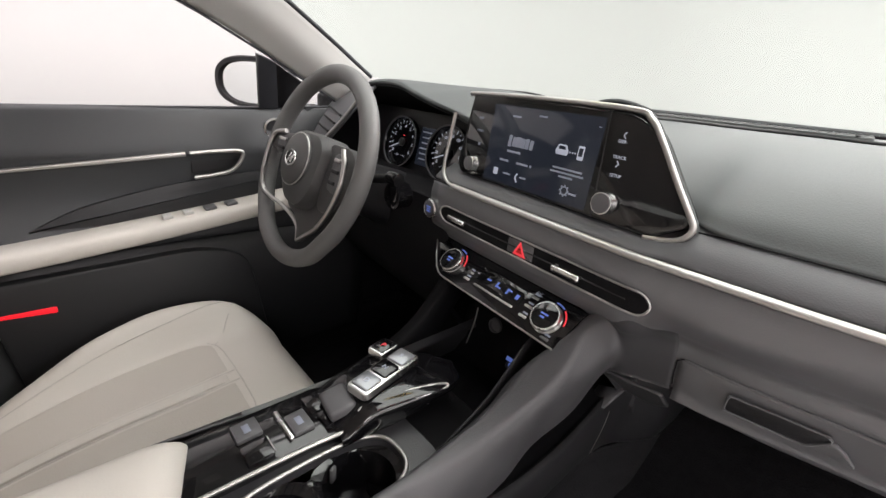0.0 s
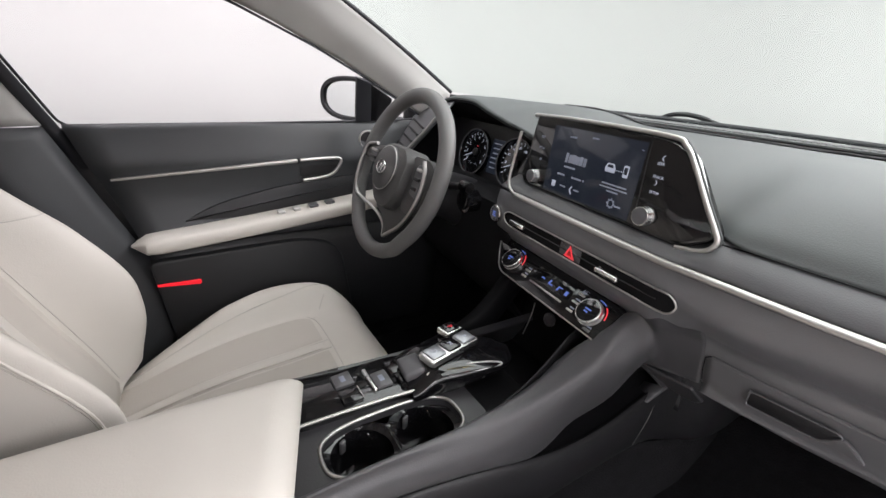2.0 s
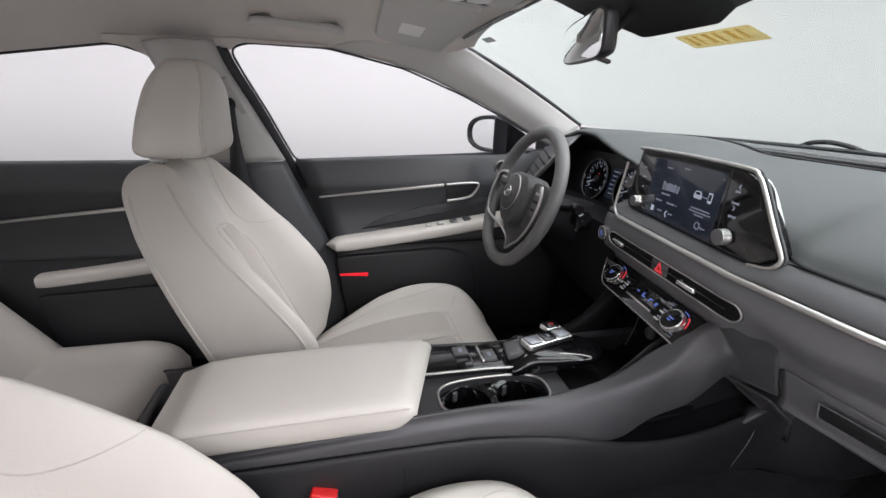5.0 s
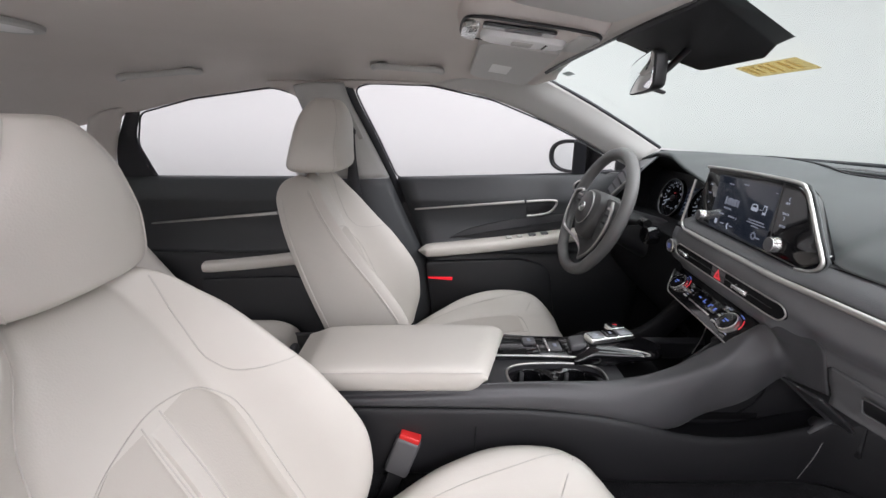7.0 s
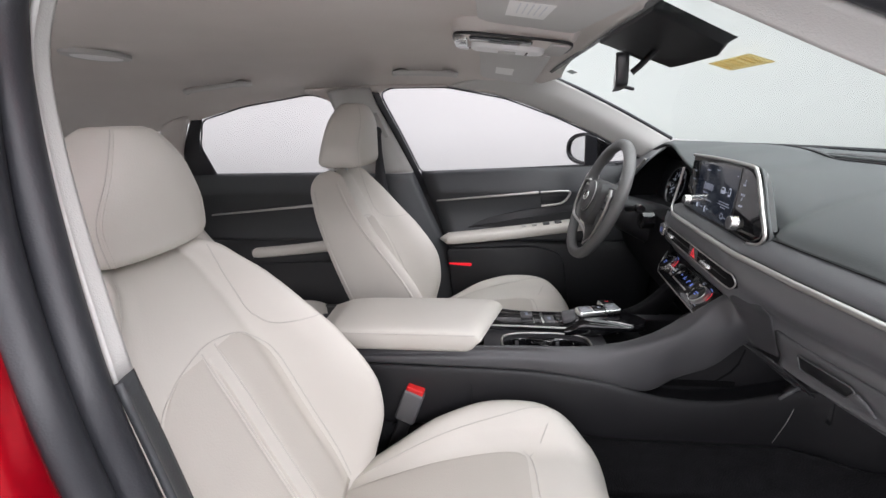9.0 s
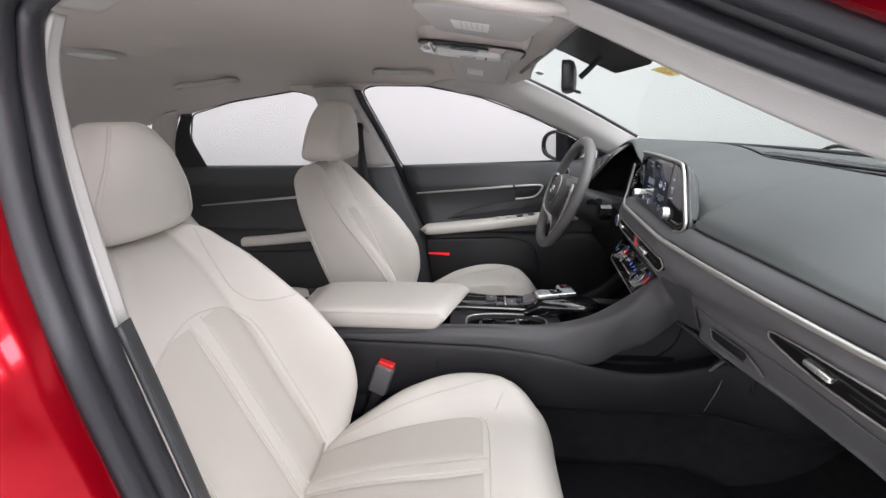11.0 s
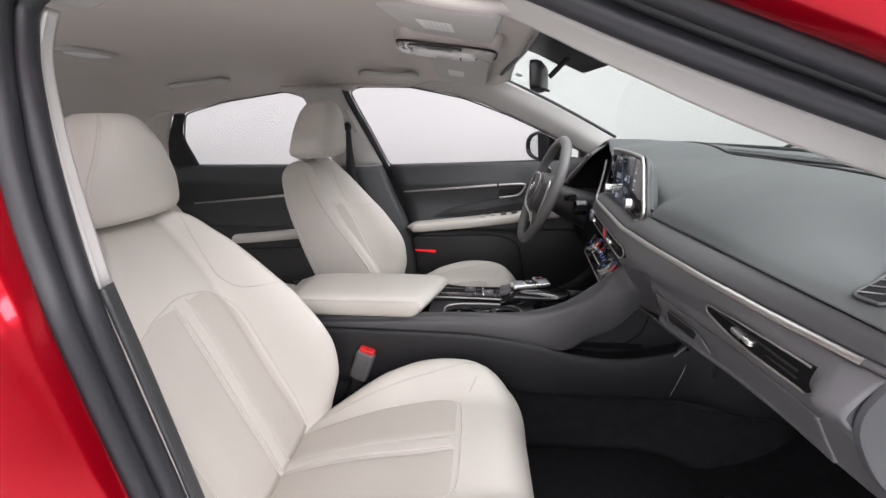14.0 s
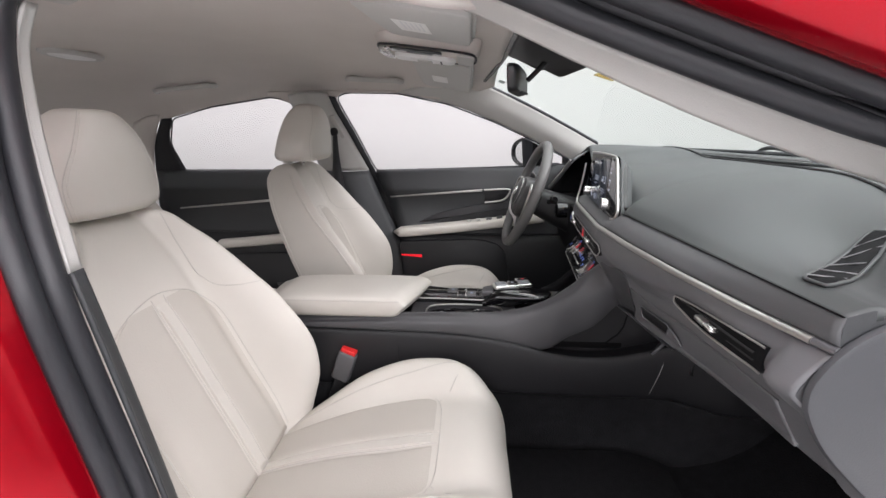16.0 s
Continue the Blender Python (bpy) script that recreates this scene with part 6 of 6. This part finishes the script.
rim_o = rounded_loop(0.049, 0.3325, 0.061, 0.1425, 7)
inner = rounded_loop(0.060, 0.335, 0.0465, 0.103, 3)
ring0 = [(x, y, DZ - 0.004) for x, y in rim_o]
ring1 = [(x, y, DZ) for x, y in rim_o]
ring2 = [(x, y, DZ) for x, y in inner]
ring3 = [(lerp(x, 0.060, 0.03), lerp(y, 0.335, 0.03), DZ - 0.012) for x, y in inner]
dk = loft("deck", [ring0, ring1, ring2, ring3], CONS, con, "charcoal cup holder deck", False)
tube("chrome_rim", [(x, y, DZ + 0.001) for x, y in inner], 0.0028, CHROME, dk, "bright chrome cup holder rim", True, 90, 8)
for cy in (0.286, 0.384):
    rings = []
    for r, z, sq in ((1, DZ - 0.010, 1), (0.0, DZ - 0.014, 0), (0.0, DZ - 0.05, 0), (0.0, DZ - 0.072, 0)):
        ring = []
        for a in np.linspace(0, 2 * math.pi, 40, endpoint=False):
            c, h = sup(a, 3.2)
            if sq:
                ring.append((0.060 + 0.0455 * c, cy + 0.0515 * h, z))
            else:
                rr = 0.0425 if z > DZ - 0.03 else (0.040 if z > DZ - 0.06 else 0.036)
                ring.append((0.060 + rr * math.cos(a), cy + rr * math.sin(a), z))
        rings.append(ring)
    rings.append([(0.060, cy, DZ - 0.073)] * 40)
    cup = loft("cup_well", rings, PIANO, dk, "black round cup well", False)
    for a in (25, 205):
        rbox("cup_spring", (0.005, 0.010, 0.022), pose(0.060 + 0.038 * math.cos(radians(a)), cy + 0.038 * math.sin(radians(a)), DZ - 0.026, 0, 0, a), GREYBTN, cup, "", 0.002, 2)
    rbox("spring_edge", (0.0018, 0.0025, 0.020), pose(0.060 - 0.030, cy + 0.024, DZ - 0.024, 25, 0, 0), BRIGHT, cup, "", 0.0006, 1)
for k in (-1, 1):
    rbox("divider_fin", (0.014, 0.018, 0.045), pose(0.060 + k * 0.028, 0.335, DZ - 0.032), PIANO, dk, "glossy divider fin", 0.006)

# gloss black switch panel and shifter
PZ = 0.690
plate = prism("switch_panel", rounded([(-0.090, 0.190), (-0.002, 0.190), (0.002, 0.36), (0.018, 0.44), (-0.06, 0.44), (-0.088, 0.40)], 0.012), 0.012, pose(0, 0, PZ - 0.012), PIANO, con, "gloss black switch panel", 0.003)
tube("chrome_strip", [(0.000, 0.19, PZ + 0.001), (0.003, 0.30, PZ + 0.001), (0.008, 0.38, PZ + 0.001), (0.022, 0.45, PZ + 0.003), (0.036, 0.505, PZ + 0.008)], 0.0028, CHROME, con, "bright chrome console strip", False, 50, 8)
for x, y, w, d, top in ((-0.060, 0.300, 0.030, 0.030, GREYBTN), (-0.022, 0.300, 0.030, 0.030, PIANO), (-0.042, 0.338, 0.054, 0.006, BRIGHT), (-0.036, 0.355, 0.036, 0.026, GREYBTN), (-0.055, 0.388, 0.034, 0.030, PIANO), (-0.022, 0.392, 0.028, 0.028, PIANO)):
    b = rbox("console_switch", (w, d, 0.007), pose(x, y, PZ + 0.002, 3, 0, 0), top, plate, "bright chrome toggle" if top is BRIGHT else "black console switch", 0.002, 2)
    if top is GREYBTN:
        rbox("printed_bar", (0.014, 0.008, 0.0004), pose(x, y, PZ + 0.0058, 3, 0, 0), DIMW, b, "white switch print", 0.0001, 1)
    elif top is PIANO:
        rbox("key_edge", (w * 0.9, 0.0016, 0.001), pose(x, y + d * 0.5, PZ + 0.0056), CHROME, b, "", 0.0003, 1)
rings = []
for f in np.linspace(0, 1, 24):
    y = lerp(0.385, 0.575, f)
    e = math.sqrt(max(0.0, 1 - max(0, (f - 0.70) / 0.30) ** 2.2)) * 0.92 + 0.08
    cx = lerp(-0.030, 0.004, f)
    w = 0.050 * e
    zt = lerp(0.694, 0.722, smooth(0.0, 0.25, f)) - 0.006 * smooth(0.5, 1, f)
    zb = lerp(0.672, 0.700, smooth(0.3, 0.8, f))
    rings.append([(cx + w * c, y, lerp(0.5 * (zt + zb), zt if h > 0 else zb, abs(h))) for c, h in (sup(a, 3.4) for a in np.linspace(0, 2 * math.pi, 30, endpoint=False))])
pod = loft("shifter_pod", rings, PIANO, con, "gloss black floating shifter pod")
tube("pod_trim", [(0.008, 0.415, 0.708), (0.020, 0.445, 0.709), (0.036, 0.500, 0.713), (0.042, 0.530, 0.714), (0.038, 0.532, 0.717), (0.026, 0.500, 0.719), (0.008, 0.430, 0.716)], 0.0018, CHROME, pod, "thin chrome trim loop", True, 60, 6)
bm_ = frame_from((-0.018, 0.470, 0.728), (-0.20, 0.98, 0.02), (-0.98, -0.20, 0.0))
pad_ = prism("gear_pad", rect(0.110, 0.037, 0.009), 0.010, bm_ @ Matrix.Translation((0, 0, -0.004)), BRIGHT, pod, "chrome-edged gear selector pad", 0.004)
for k, (dx, mat) in enumerate(((-0.0345, SATIN), (-0.0005, PIANO), (0.0330, SATIN))):
    kb = prism("gear_button", rect(0.030, 0.029, 0.005), 0.006, bm_ @ Matrix.Translation((dx, 0, 0.003)), mat, pad_, "gear selector button", 0.002)
    text_mesh("gear_letter", "DNR"[k], 0.011, bm_ @ Matrix.Translation((dx, 0, 0.0092)) @ pose(0, 0, 0, 0, 0, -90), WHITEL, kb, "gear letter")
pb = frame_from((-0.070, 0.503, 0.724), (-0.20, 0.98, 0.02), (-0.98, -0.20, 0.0))
pk = prism("park_button", rect(0.036, 0.030, 0.004), 0.010, pb @ Matrix.Translation((0, 0, -0.006)), BRIGHT, pod, "chrome-edged parking button", 0.002)
prism("button_face", rect(0.030, 0.024, 0.003), 0.002, pb @ Matrix.Translation((0, 0, 0.0035)), PIANO, pk, "black face", 0.001)
text_mesh("gear_letter", "P", 0.013, pb @ Matrix.Translation((0, 0, 0.0058)) @ pose(0, 0, 0, 0, 0, -90), REDL, pk, "glowing red letter")
rbox("pod_wing", (0.052, 0.060, 0.016), pose(-0.052, 0.475, 0.708, 0, -6, 12), PIANO, pod, "", 0.006)
rbox("pod_lid", (0.046, 0.036, 0.016), pose(-0.026, 0.403, 0.707, 14, 0, -8), GREYBTN, pod, "grey lid before the gear pad", 0.005)

# open tray under the climate panel, its shade put into the black
sheet("tray_back", [[(x, 0.68, 0.815), (x, 0.752, 0.78), (x, 0.745, 0.66), (x, 0.70, 0.61)] for x in (-0.13, -0.05, 0.03, 0.094)], 12, 10, VOID, con, 0.004, "tray back blackened as shade")
rbox("tray_floor", (0.222, 0.34, 0.02), pose(-0.016, 0.58, 0.605), VOID, con, "tray floor blackened as shade", 0.005)
rbox("front_tray", (0.20, 0.14, 0.05), pose(-0.013, 0.515, 0.635), VOID, con, "tray front blackened as shade", 0.012)
um = frame_from((0.010, 0.722, 0.645), (1, 0, 0), (0, 0.35, 1))
rbox("usb_socket", (0.016, 0.010, 0.004), um, GREYBTN, con, "small usb socket", 0.001)
rbox("socket_mark", (0.020, 0.008, 0.001), um @ Matrix.Translation((0, 0.012, 0.002)), BLUEL, con, "blue lit socket symbol", 0.0003, 1)
rbox("socket_mark", (0.007, 0.006, 0.001), um @ Matrix.Translation((0.002, 0.003, 0.002)), BLUEL, con, "", 0.0003, 1)
lathe("power_socket", [(0.014, 0), (0.014, 0.006), (0.011, 0.007), (0.010, 0.002), (0, 0.002)], frame_from((-0.040, 0.733, 0.70), (1, 0, 0), (0, 0.1, 1)), GREYBTN, con, "round power socket", 20)
tube("tray_edge", [(-0.090, 0.735, 0.712), (-0.089, 0.728, 0.68), (-0.088, 0.712, 0.642)], 0.0013, CHROME, con, "thin bright edge", False, 10, 5)
# darker than the passenger-side rail: shade painted in
sheet("left_rail", [[(-0.150, y, z + 0.004), (-0.132, y, z + 0.014), (-0.116, y, z + 0.006), (-0.112, y, z - 0.05)] for y, z in ((0.44, 0.63), (0.54, 0.652), (0.62, 0.69), (0.69, 0.765), (0.73, 0.82))], 16, 12, VOID, con, 0.004, "left rail blackened as shade", True)

# armrest lid
arm = thing("armrest_lid", (0.038, 0.02, 0.69), "cream stitched leather centre armrest lid", "armrest")
rings = []
AY = np.concatenate([-0.205 + 0.05 * (1 - np.cos(np.linspace(0.15, math.pi / 2, 8))), np.linspace(-0.14, 0.19, 14), 0.19 + 0.043 * np.sin(np.linspace(0.2, math.pi / 2, 8))])
for y in AY:
    kb = max(0.0, (-0.155 - y) / 0.05)
    kf = max(0.0, (y - 0.19) / 0.043)
    e = math.sqrt(max(0.0, 1 - min(1, max(kb, kf)) ** 2.2)) * 0.95 + 0.05
    zt = table(y, [-0.21, -0.1, 0.1, 0.24], [0.733, 0.745, 0.748, 0.744]) - 0.015 * kb
    ring = []
    for a in np.linspace(0, 2 * math.pi, 40, endpoint=False):
        c, h = sup(a, 5.0)
        top = h > 0
        zz = lerp(0.716, zt if top else 0.678, abs(h) * (e if kb or kf else 1))
        xx = 0.040 + (0.094 - (0.008 * -h if not top else 0)) * c * (0.93 + 0.07 * e)
        ring.append((xx, y - (0.014 * kf * abs(h) if not top and kf else 0) - 0.32 * (xx + 0.03) * smooth(0.02, 0.20, y), zz))
    rings.append(ring)
loft("lid", rings, LEATHER, arm, "cream leather lid")
tube("stitching", [(0.040 + 0.0938, y - 0.0527 * smooth(0.02, 0.20, y), 0.7330) for y in np.linspace(-0.15, 0.222, 16)], 0.0013, SEAMC, arm, "cream stitching", False, 40, 5)

# ---- overhead: console, sun visors, handles, lamp, mirror, windscreen fittings ----
def down(x, y, z, tilt=0, yaw=0, roll=0):
    """A pose facing down: x to the right, y rearwards."""
    return pose(x, y, z, 180 + tilt, roll, yaw)


oc = thing("overhead_console", (0.045, 0.25, 1.34), "greige overhead console with map lamps and chrome ends", "overhead console")
om = down(0.010, 0.250, 1.362, -7)
prism("body", rounded([(-0.075, -0.120, 0.03), (0.075, -0.120, 0.03), (0.090, 0.100, 0.05), (0.05, 0.130, 0.04), (-0.05, 0.130, 0.04), (-0.090, 0.100, 0.05)], 0.03), 0.038, om, HEADL, oc, "greige moulded body", 0.026)
tube("outline_gap", [tuple(om @ Vector((x, y, 0.034))) for x, y in ((-0.055, 0.118), (-0.081, 0.092), (-0.085, 0.03), (-0.081, -0.06), (-0.056, -0.106), (0.056, -0.106), (0.081, -0.06), (0.085, 0.03), (0.081, 0.092), (0.055, 0.118))], 0.0026, DARK, oc, "dark gap", True, 60, 8)
prism("end_cap", rounded([(-0.062, 0.092, 0.008), (0.062, 0.092, 0.008), (0.046, 0.120, 0.02), (-0.046, 0.120, 0.02)], 0.01), 0.010, om @ Matrix.Translation((0, 0, 0.034)), BRIGHT, oc, "bright chrome end cap", 0.003)
glass_ = prism("switch_strip", rect(0.036, 0.120, 0.008), 0.004, om @ Matrix.Translation((0.054, 0.028, 0.037)), PIANO, oc, "gloss black switch strip", 0.001)
prism("strip_lens", rect(0.022, 0.060, 0.004), 0.0012, om @ Matrix.Translation((0.054, 0.020, 0.041)), GREYBTN, glass_, "dark tinted lens", 0.0004)
cap_ = prism("lamp_lens", rect(0.056, 0.150, 0.026), 0.014, om @ Matrix.Translation((-0.002, 0.012, 0.035)), LENS, oc, "frosted capsule map lamp lens", 0.006)
prism("lamp_switch", rect(0.030, 0.036, 0.006), 0.002, om @ Matrix.Translation((-0.002, 0.012, 0.049)), PILLAR, cap_, "greige lamp switch", 0.001)
rbox("switch_gap", (0.040, 0.004, 0.001), om @ Matrix.Translation((-0.002, -0.028, 0.0492)), DARK, cap_, "", 0.0003, 1)
prism("lamp_lens", rect(0.034, 0.100, 0.012), 0.006, om @ Matrix.Translation((-0.056, 0.018, 0.036)), LENS, oc, "frosted map lamp lens", 0.003)
prism("glasses_lid", rect(0.124, 0.040, 0.012), 0.004, om @ Matrix.Translation((0, -0.086, 0.036)), PILLAR, oc, "greige spectacles holder lid", 0.002)

for sg, cx, lab in ((-1, -0.325, "greige sun visor folded up over the driver seat"), (1, 0.325, "greige sun visor folded up over the passenger seat")):
    v = thing("sun_visor", (cx, 0.3, 1.33), lab, "sun visor", "sun visors")
    vm_ = down(cx, 0.262, 1.341 if sg < 0 else 1.344, -9, 0, sg * 5)
    prism("visor_board", rounded([(-0.185, -0.085, 0.02), (0.185, -0.085, 0.02), (0.175, 0.085, 0.04), (-0.175, 0.085, 0.04)], 0.02), 0.026, vm_, PILLAR, v, "greige padded board", 0.005)
    tx = -0.03 if sg < 0 else 0.002
    lb = prism("warning_label", rect(0.088 if sg < 0 else 0.125, 0.050 if sg < 0 else 0.056, 0.002), 0.0006, vm_ @ Matrix.Translation((tx, 0.014, 0.026)), LABEL, v, "white warning label with faint print", 0.0002)
    for k in range(5 if sg > 0 else 0):
        rbox("printed_bar", (0.085, 0.0018, 0.0003), vm_ @ Matrix.Translation((tx + 0.012, -0.004 + k * 0.008, 0.0268)), INK, lb, "", 0.0001, 1)
    tube("visor_rod", [tuple(vm_ @ Vector((x, -0.088, 0.008))) for x in (-0.17, 0.0, 0.17)], 0.004, PILLAR, v, "", False, 8, 8)
    rbox("visor_clip", (0.022, 0.018, 0.022), vm_ @ Matrix.Translation((-sg * 0.180, -0.080, 0.006)), PILLAR, v, "greige visor clip", 0.005)

for a, b, lab in (((-0.455, -0.80, 1.296), (-0.490, -0.60, 1.318), "greige folding grab handle above the rear door"), ((-0.487, -0.10, 1.334), (-0.500, 0.095, 1.325), "greige folding grab handle above the driver door")):
    gh = thing("grab_handle", tuple((Vector(a) + Vector(b)) / 2), lab, "grab handle", "roof handles")
    A_, B_ = Vector(a), Vector(b)
    d_, up_, q = B_ - A_, Vector((0.030, 0, 0.009)), Vector((0.3, 0, -0.95))
    tube("grip", [tuple(A_ + d_ * f + up_ * g + q * h) for f, g, h in ((0.0, 0.0, 0.0), (0.01, 0.45, 0.008), (0.07, 0.9, 0.010), (0.3, 1.0, 0.011), (0.7, 1.0, 0.011), (0.93, 0.9, 0.010), (0.99, 0.45, 0.008), (1.0, 0.0, 0.0))], 0.0085, PILLAR, gh, "greige curved grip", False, 60, 10)
    mh = frame_from(tuple(A_ + d_ * 0.5 + up_ * 0.35), tuple(d_), tuple(up_))
    for f in (-0.36, 0.36):
        rbox("hinge_cover", (d_.length * 0.16, 0.020, 0.014), mh @ Matrix.Translation((d_.length * f, 0, 0.001)), PILLAR, gh, "greige hinge cover", 0.004)

rl = thing("dome_lamp", (-0.06, -0.71, 1.35), "oval frosted dome lamp in the roof lining", "lamp")
rm = down(-0.03, -0.71, 1.3525)
lathe("lamp_rim", [(0.085, 0), (0.082, 0.008), (0.070, 0.011), (0.062, 0.009)], rm @ Matrix.Diagonal((1, 0.62, 1, 1)), PILLAR, rl, "greige rim")
lathe("lens", [(0.064, 0.002), (0.060, 0.010), (0.04, 0.0125), (0, 0.0135)], rm @ Matrix.Diagonal((1, 0.62, 1, 1)), LENS, rl, "frosted lens")

# sensor housing and inside mirror
hs = thing("sensor_housing", (0.0, 0.52, 1.31), "black plastic sensor housing at the top of the windscreen", "sensor housing")
UNDER = [(-0.110, 0.445, 1.340), (-0.052, 0.525, 1.299), (0.004, 0.566, 1.277), (0.100, 0.597, 1.283), (0.142, 0.590, 1.297), (0.200, 0.445, 1.340)]
RISE = [(-0.128, 0.440, 1.352), (-0.066, 0.534, 1.328), (-0.004, 0.584, 1.312), (0.106, 0.608, 1.302), (0.158, 0.600, 1.304), (0.222, 0.440, 1.350)]


def soft_corners(pts, z=0.0):
    flat = rounded([(x, y) for x, y, _ in pts], 0.008, 3)
    hts = [h for _, _, h in pts for _ in range(4)]
    return [(x, y, h + z) for (x, y), h in zip(flat, hts)]


u_in = [(lerp(x, 0.04, 0.03), lerp(y, 0.52, 0.03), z - 0.001) for x, y, z in UNDER]
loft("housing", [soft_corners(RISE), soft_corners(UNDER), soft_corners(u_in)], DARK, hs, "black textured housing", sharp=25)
for k in range(3):
    rbox("louvre", (0.020, 0.0025, 0.002), pose(-0.050, 0.480 + 0.008 * k, 1.3185 - 0.0042 * k, -28, 0, 0), RUBBER, hs, "", 0.0006, 1)

rv = thing("rear_view_mirror", (0.02, 0.45, 1.26), "black inside rear-view mirror turned towards the driver", "mirror")
rmm = frame_from((0.008, 0.452, 1.266), (1, -0.25, 0), (0, -0.05, 1))
shape = [(0.106 * math.copysign(abs(math.cos(a)) ** 0.36, math.cos(a)), (0.031 + 0.003 * math.cos(a)) * math.copysign(abs(math.sin(a)) ** 0.36, math.sin(a))) for a in np.linspace(0, 2 * math.pi, 52, endpoint=False)]
loft("shell", [[tuple(rmm @ Vector((x * k, y * k, z))) for x, y in shape] for k, z in ((0.60, -0.021), (0.88, -0.019), (0.975, -0.011), (1.0, 0.0), (0.985, 0.003))], DARK, rv, "black mirror shell")
prism("mirror_glass", [(x * 0.95, y * 0.92) for x, y in shape], 0.0015, rmm @ Matrix.Translation((0, 0, 0.0025)), MIRROR, rv, "silvered mirror glass", 0.0005)
tube("stem", [tuple(rmm @ Vector((0.0, 0.0, -0.03))), (0.022, 0.496, 1.282), (0.024, 0.522, 1.310)], 0.0062, DARK, rv, "black ball-jointed stem", False, 16, 10)
rbox("dip_lever", (0.012, 0.022, 0.006), rmm @ pose(0.03, -0.030, -0.024, 70, 0, 0), DARK, rv, "black dipping lever", 0.003)

stk = thing("windscreen_sticker", (0.0, 0.69, 1.28), "translucent yellow sticker with faint print inside the windscreen", "sticker")
def on_glass(x, y):
    k = x / 0.62
    best = min((abs(screen_row(f)[4][1] - y), f) for f in np.linspace(0, 1, 200))
    r0 = screen_row(best[1])
    return np.interp(x, [p[0] for p in r0], [p[2] for p in r0])
z1, z2 = on_glass(0.0, 0.66), on_glass(0.0, 0.74)
sm_ = frame_from((0.026, 0.676, on_glass(0.0, 0.676) - 0.009), (1, 0, 0), (0, 0.08, float(z2 - z1)))
sm_ = sm_ @ pose(0, 0, 0, 180, 0, 0)
yl = prism("yellow_paper", rect(0.142, 0.050, 0.003), 0.0008, sm_, YELLOW, stk, "yellow paper", 0.0003)
for k, x in enumerate((-0.052, -0.036, -0.014, 0.004, 0.028, 0.046)):
    rbox("printed_bar", (0.009 - 0.002 * (k % 2), 0.034, 0.0003), sm_ @ Matrix.Translation((x, 0.003, 0.0009)), YINK, yl, "large faint print", 0.0001, 1)
tg = frame_from((-0.452, 0.452, 1.316), (1, 0.15, 0.0), (0, 0.9, -0.38))
tagged(prism("small_label", rect(0.05, 0.02, 0.002), 0.0008, tg, INK, None, "", 0.0002), "small grey label on the windscreen edge", "sticker")

# wiper and cowl outside
wp_ = thing("wiper", (-0.1, 1.17, 1.08), "black windscreen wiper arm resting on the cowl", "wiper")
tube("wiper_arm", [(-0.190, 1.175, 1.086), (-0.165, 1.176, 1.098), (-0.13, 1.178, 1.103), (-0.09, 1.182, 1.099), (-0.05, 1.186, 1.088)], 0.0055, DARK, wp_, "black arm", False, 24, 8)
tube("wiper_blade", [(-0.55, 1.14, 1.080), (-0.2, 1.21, 1.084), (0.2, 1.22, 1.084), (0.5, 1.16, 1.080)], 0.005, RUBBER, wp_, "black rubber blade", False, 30, 6)
tagged(sheet("cowl", [[(x, far_y(x) + 0.035, 1.084) for x in (-0.72, -0.35, 0, 0.35, 0.72)], [(x, far_y(x) + 0.16, 1.06) for x in (-0.72, -0.35, 0, 0.35, 0.72)], [(x, far_y(x) + 0.3, 1.0) for x in (-0.72, -0.35, 0, 0.35, 0.72)]], 8, 24, RUBBER, None, 0.01), "black plastic cowl below the windscreen", "cowl", kind="structure")
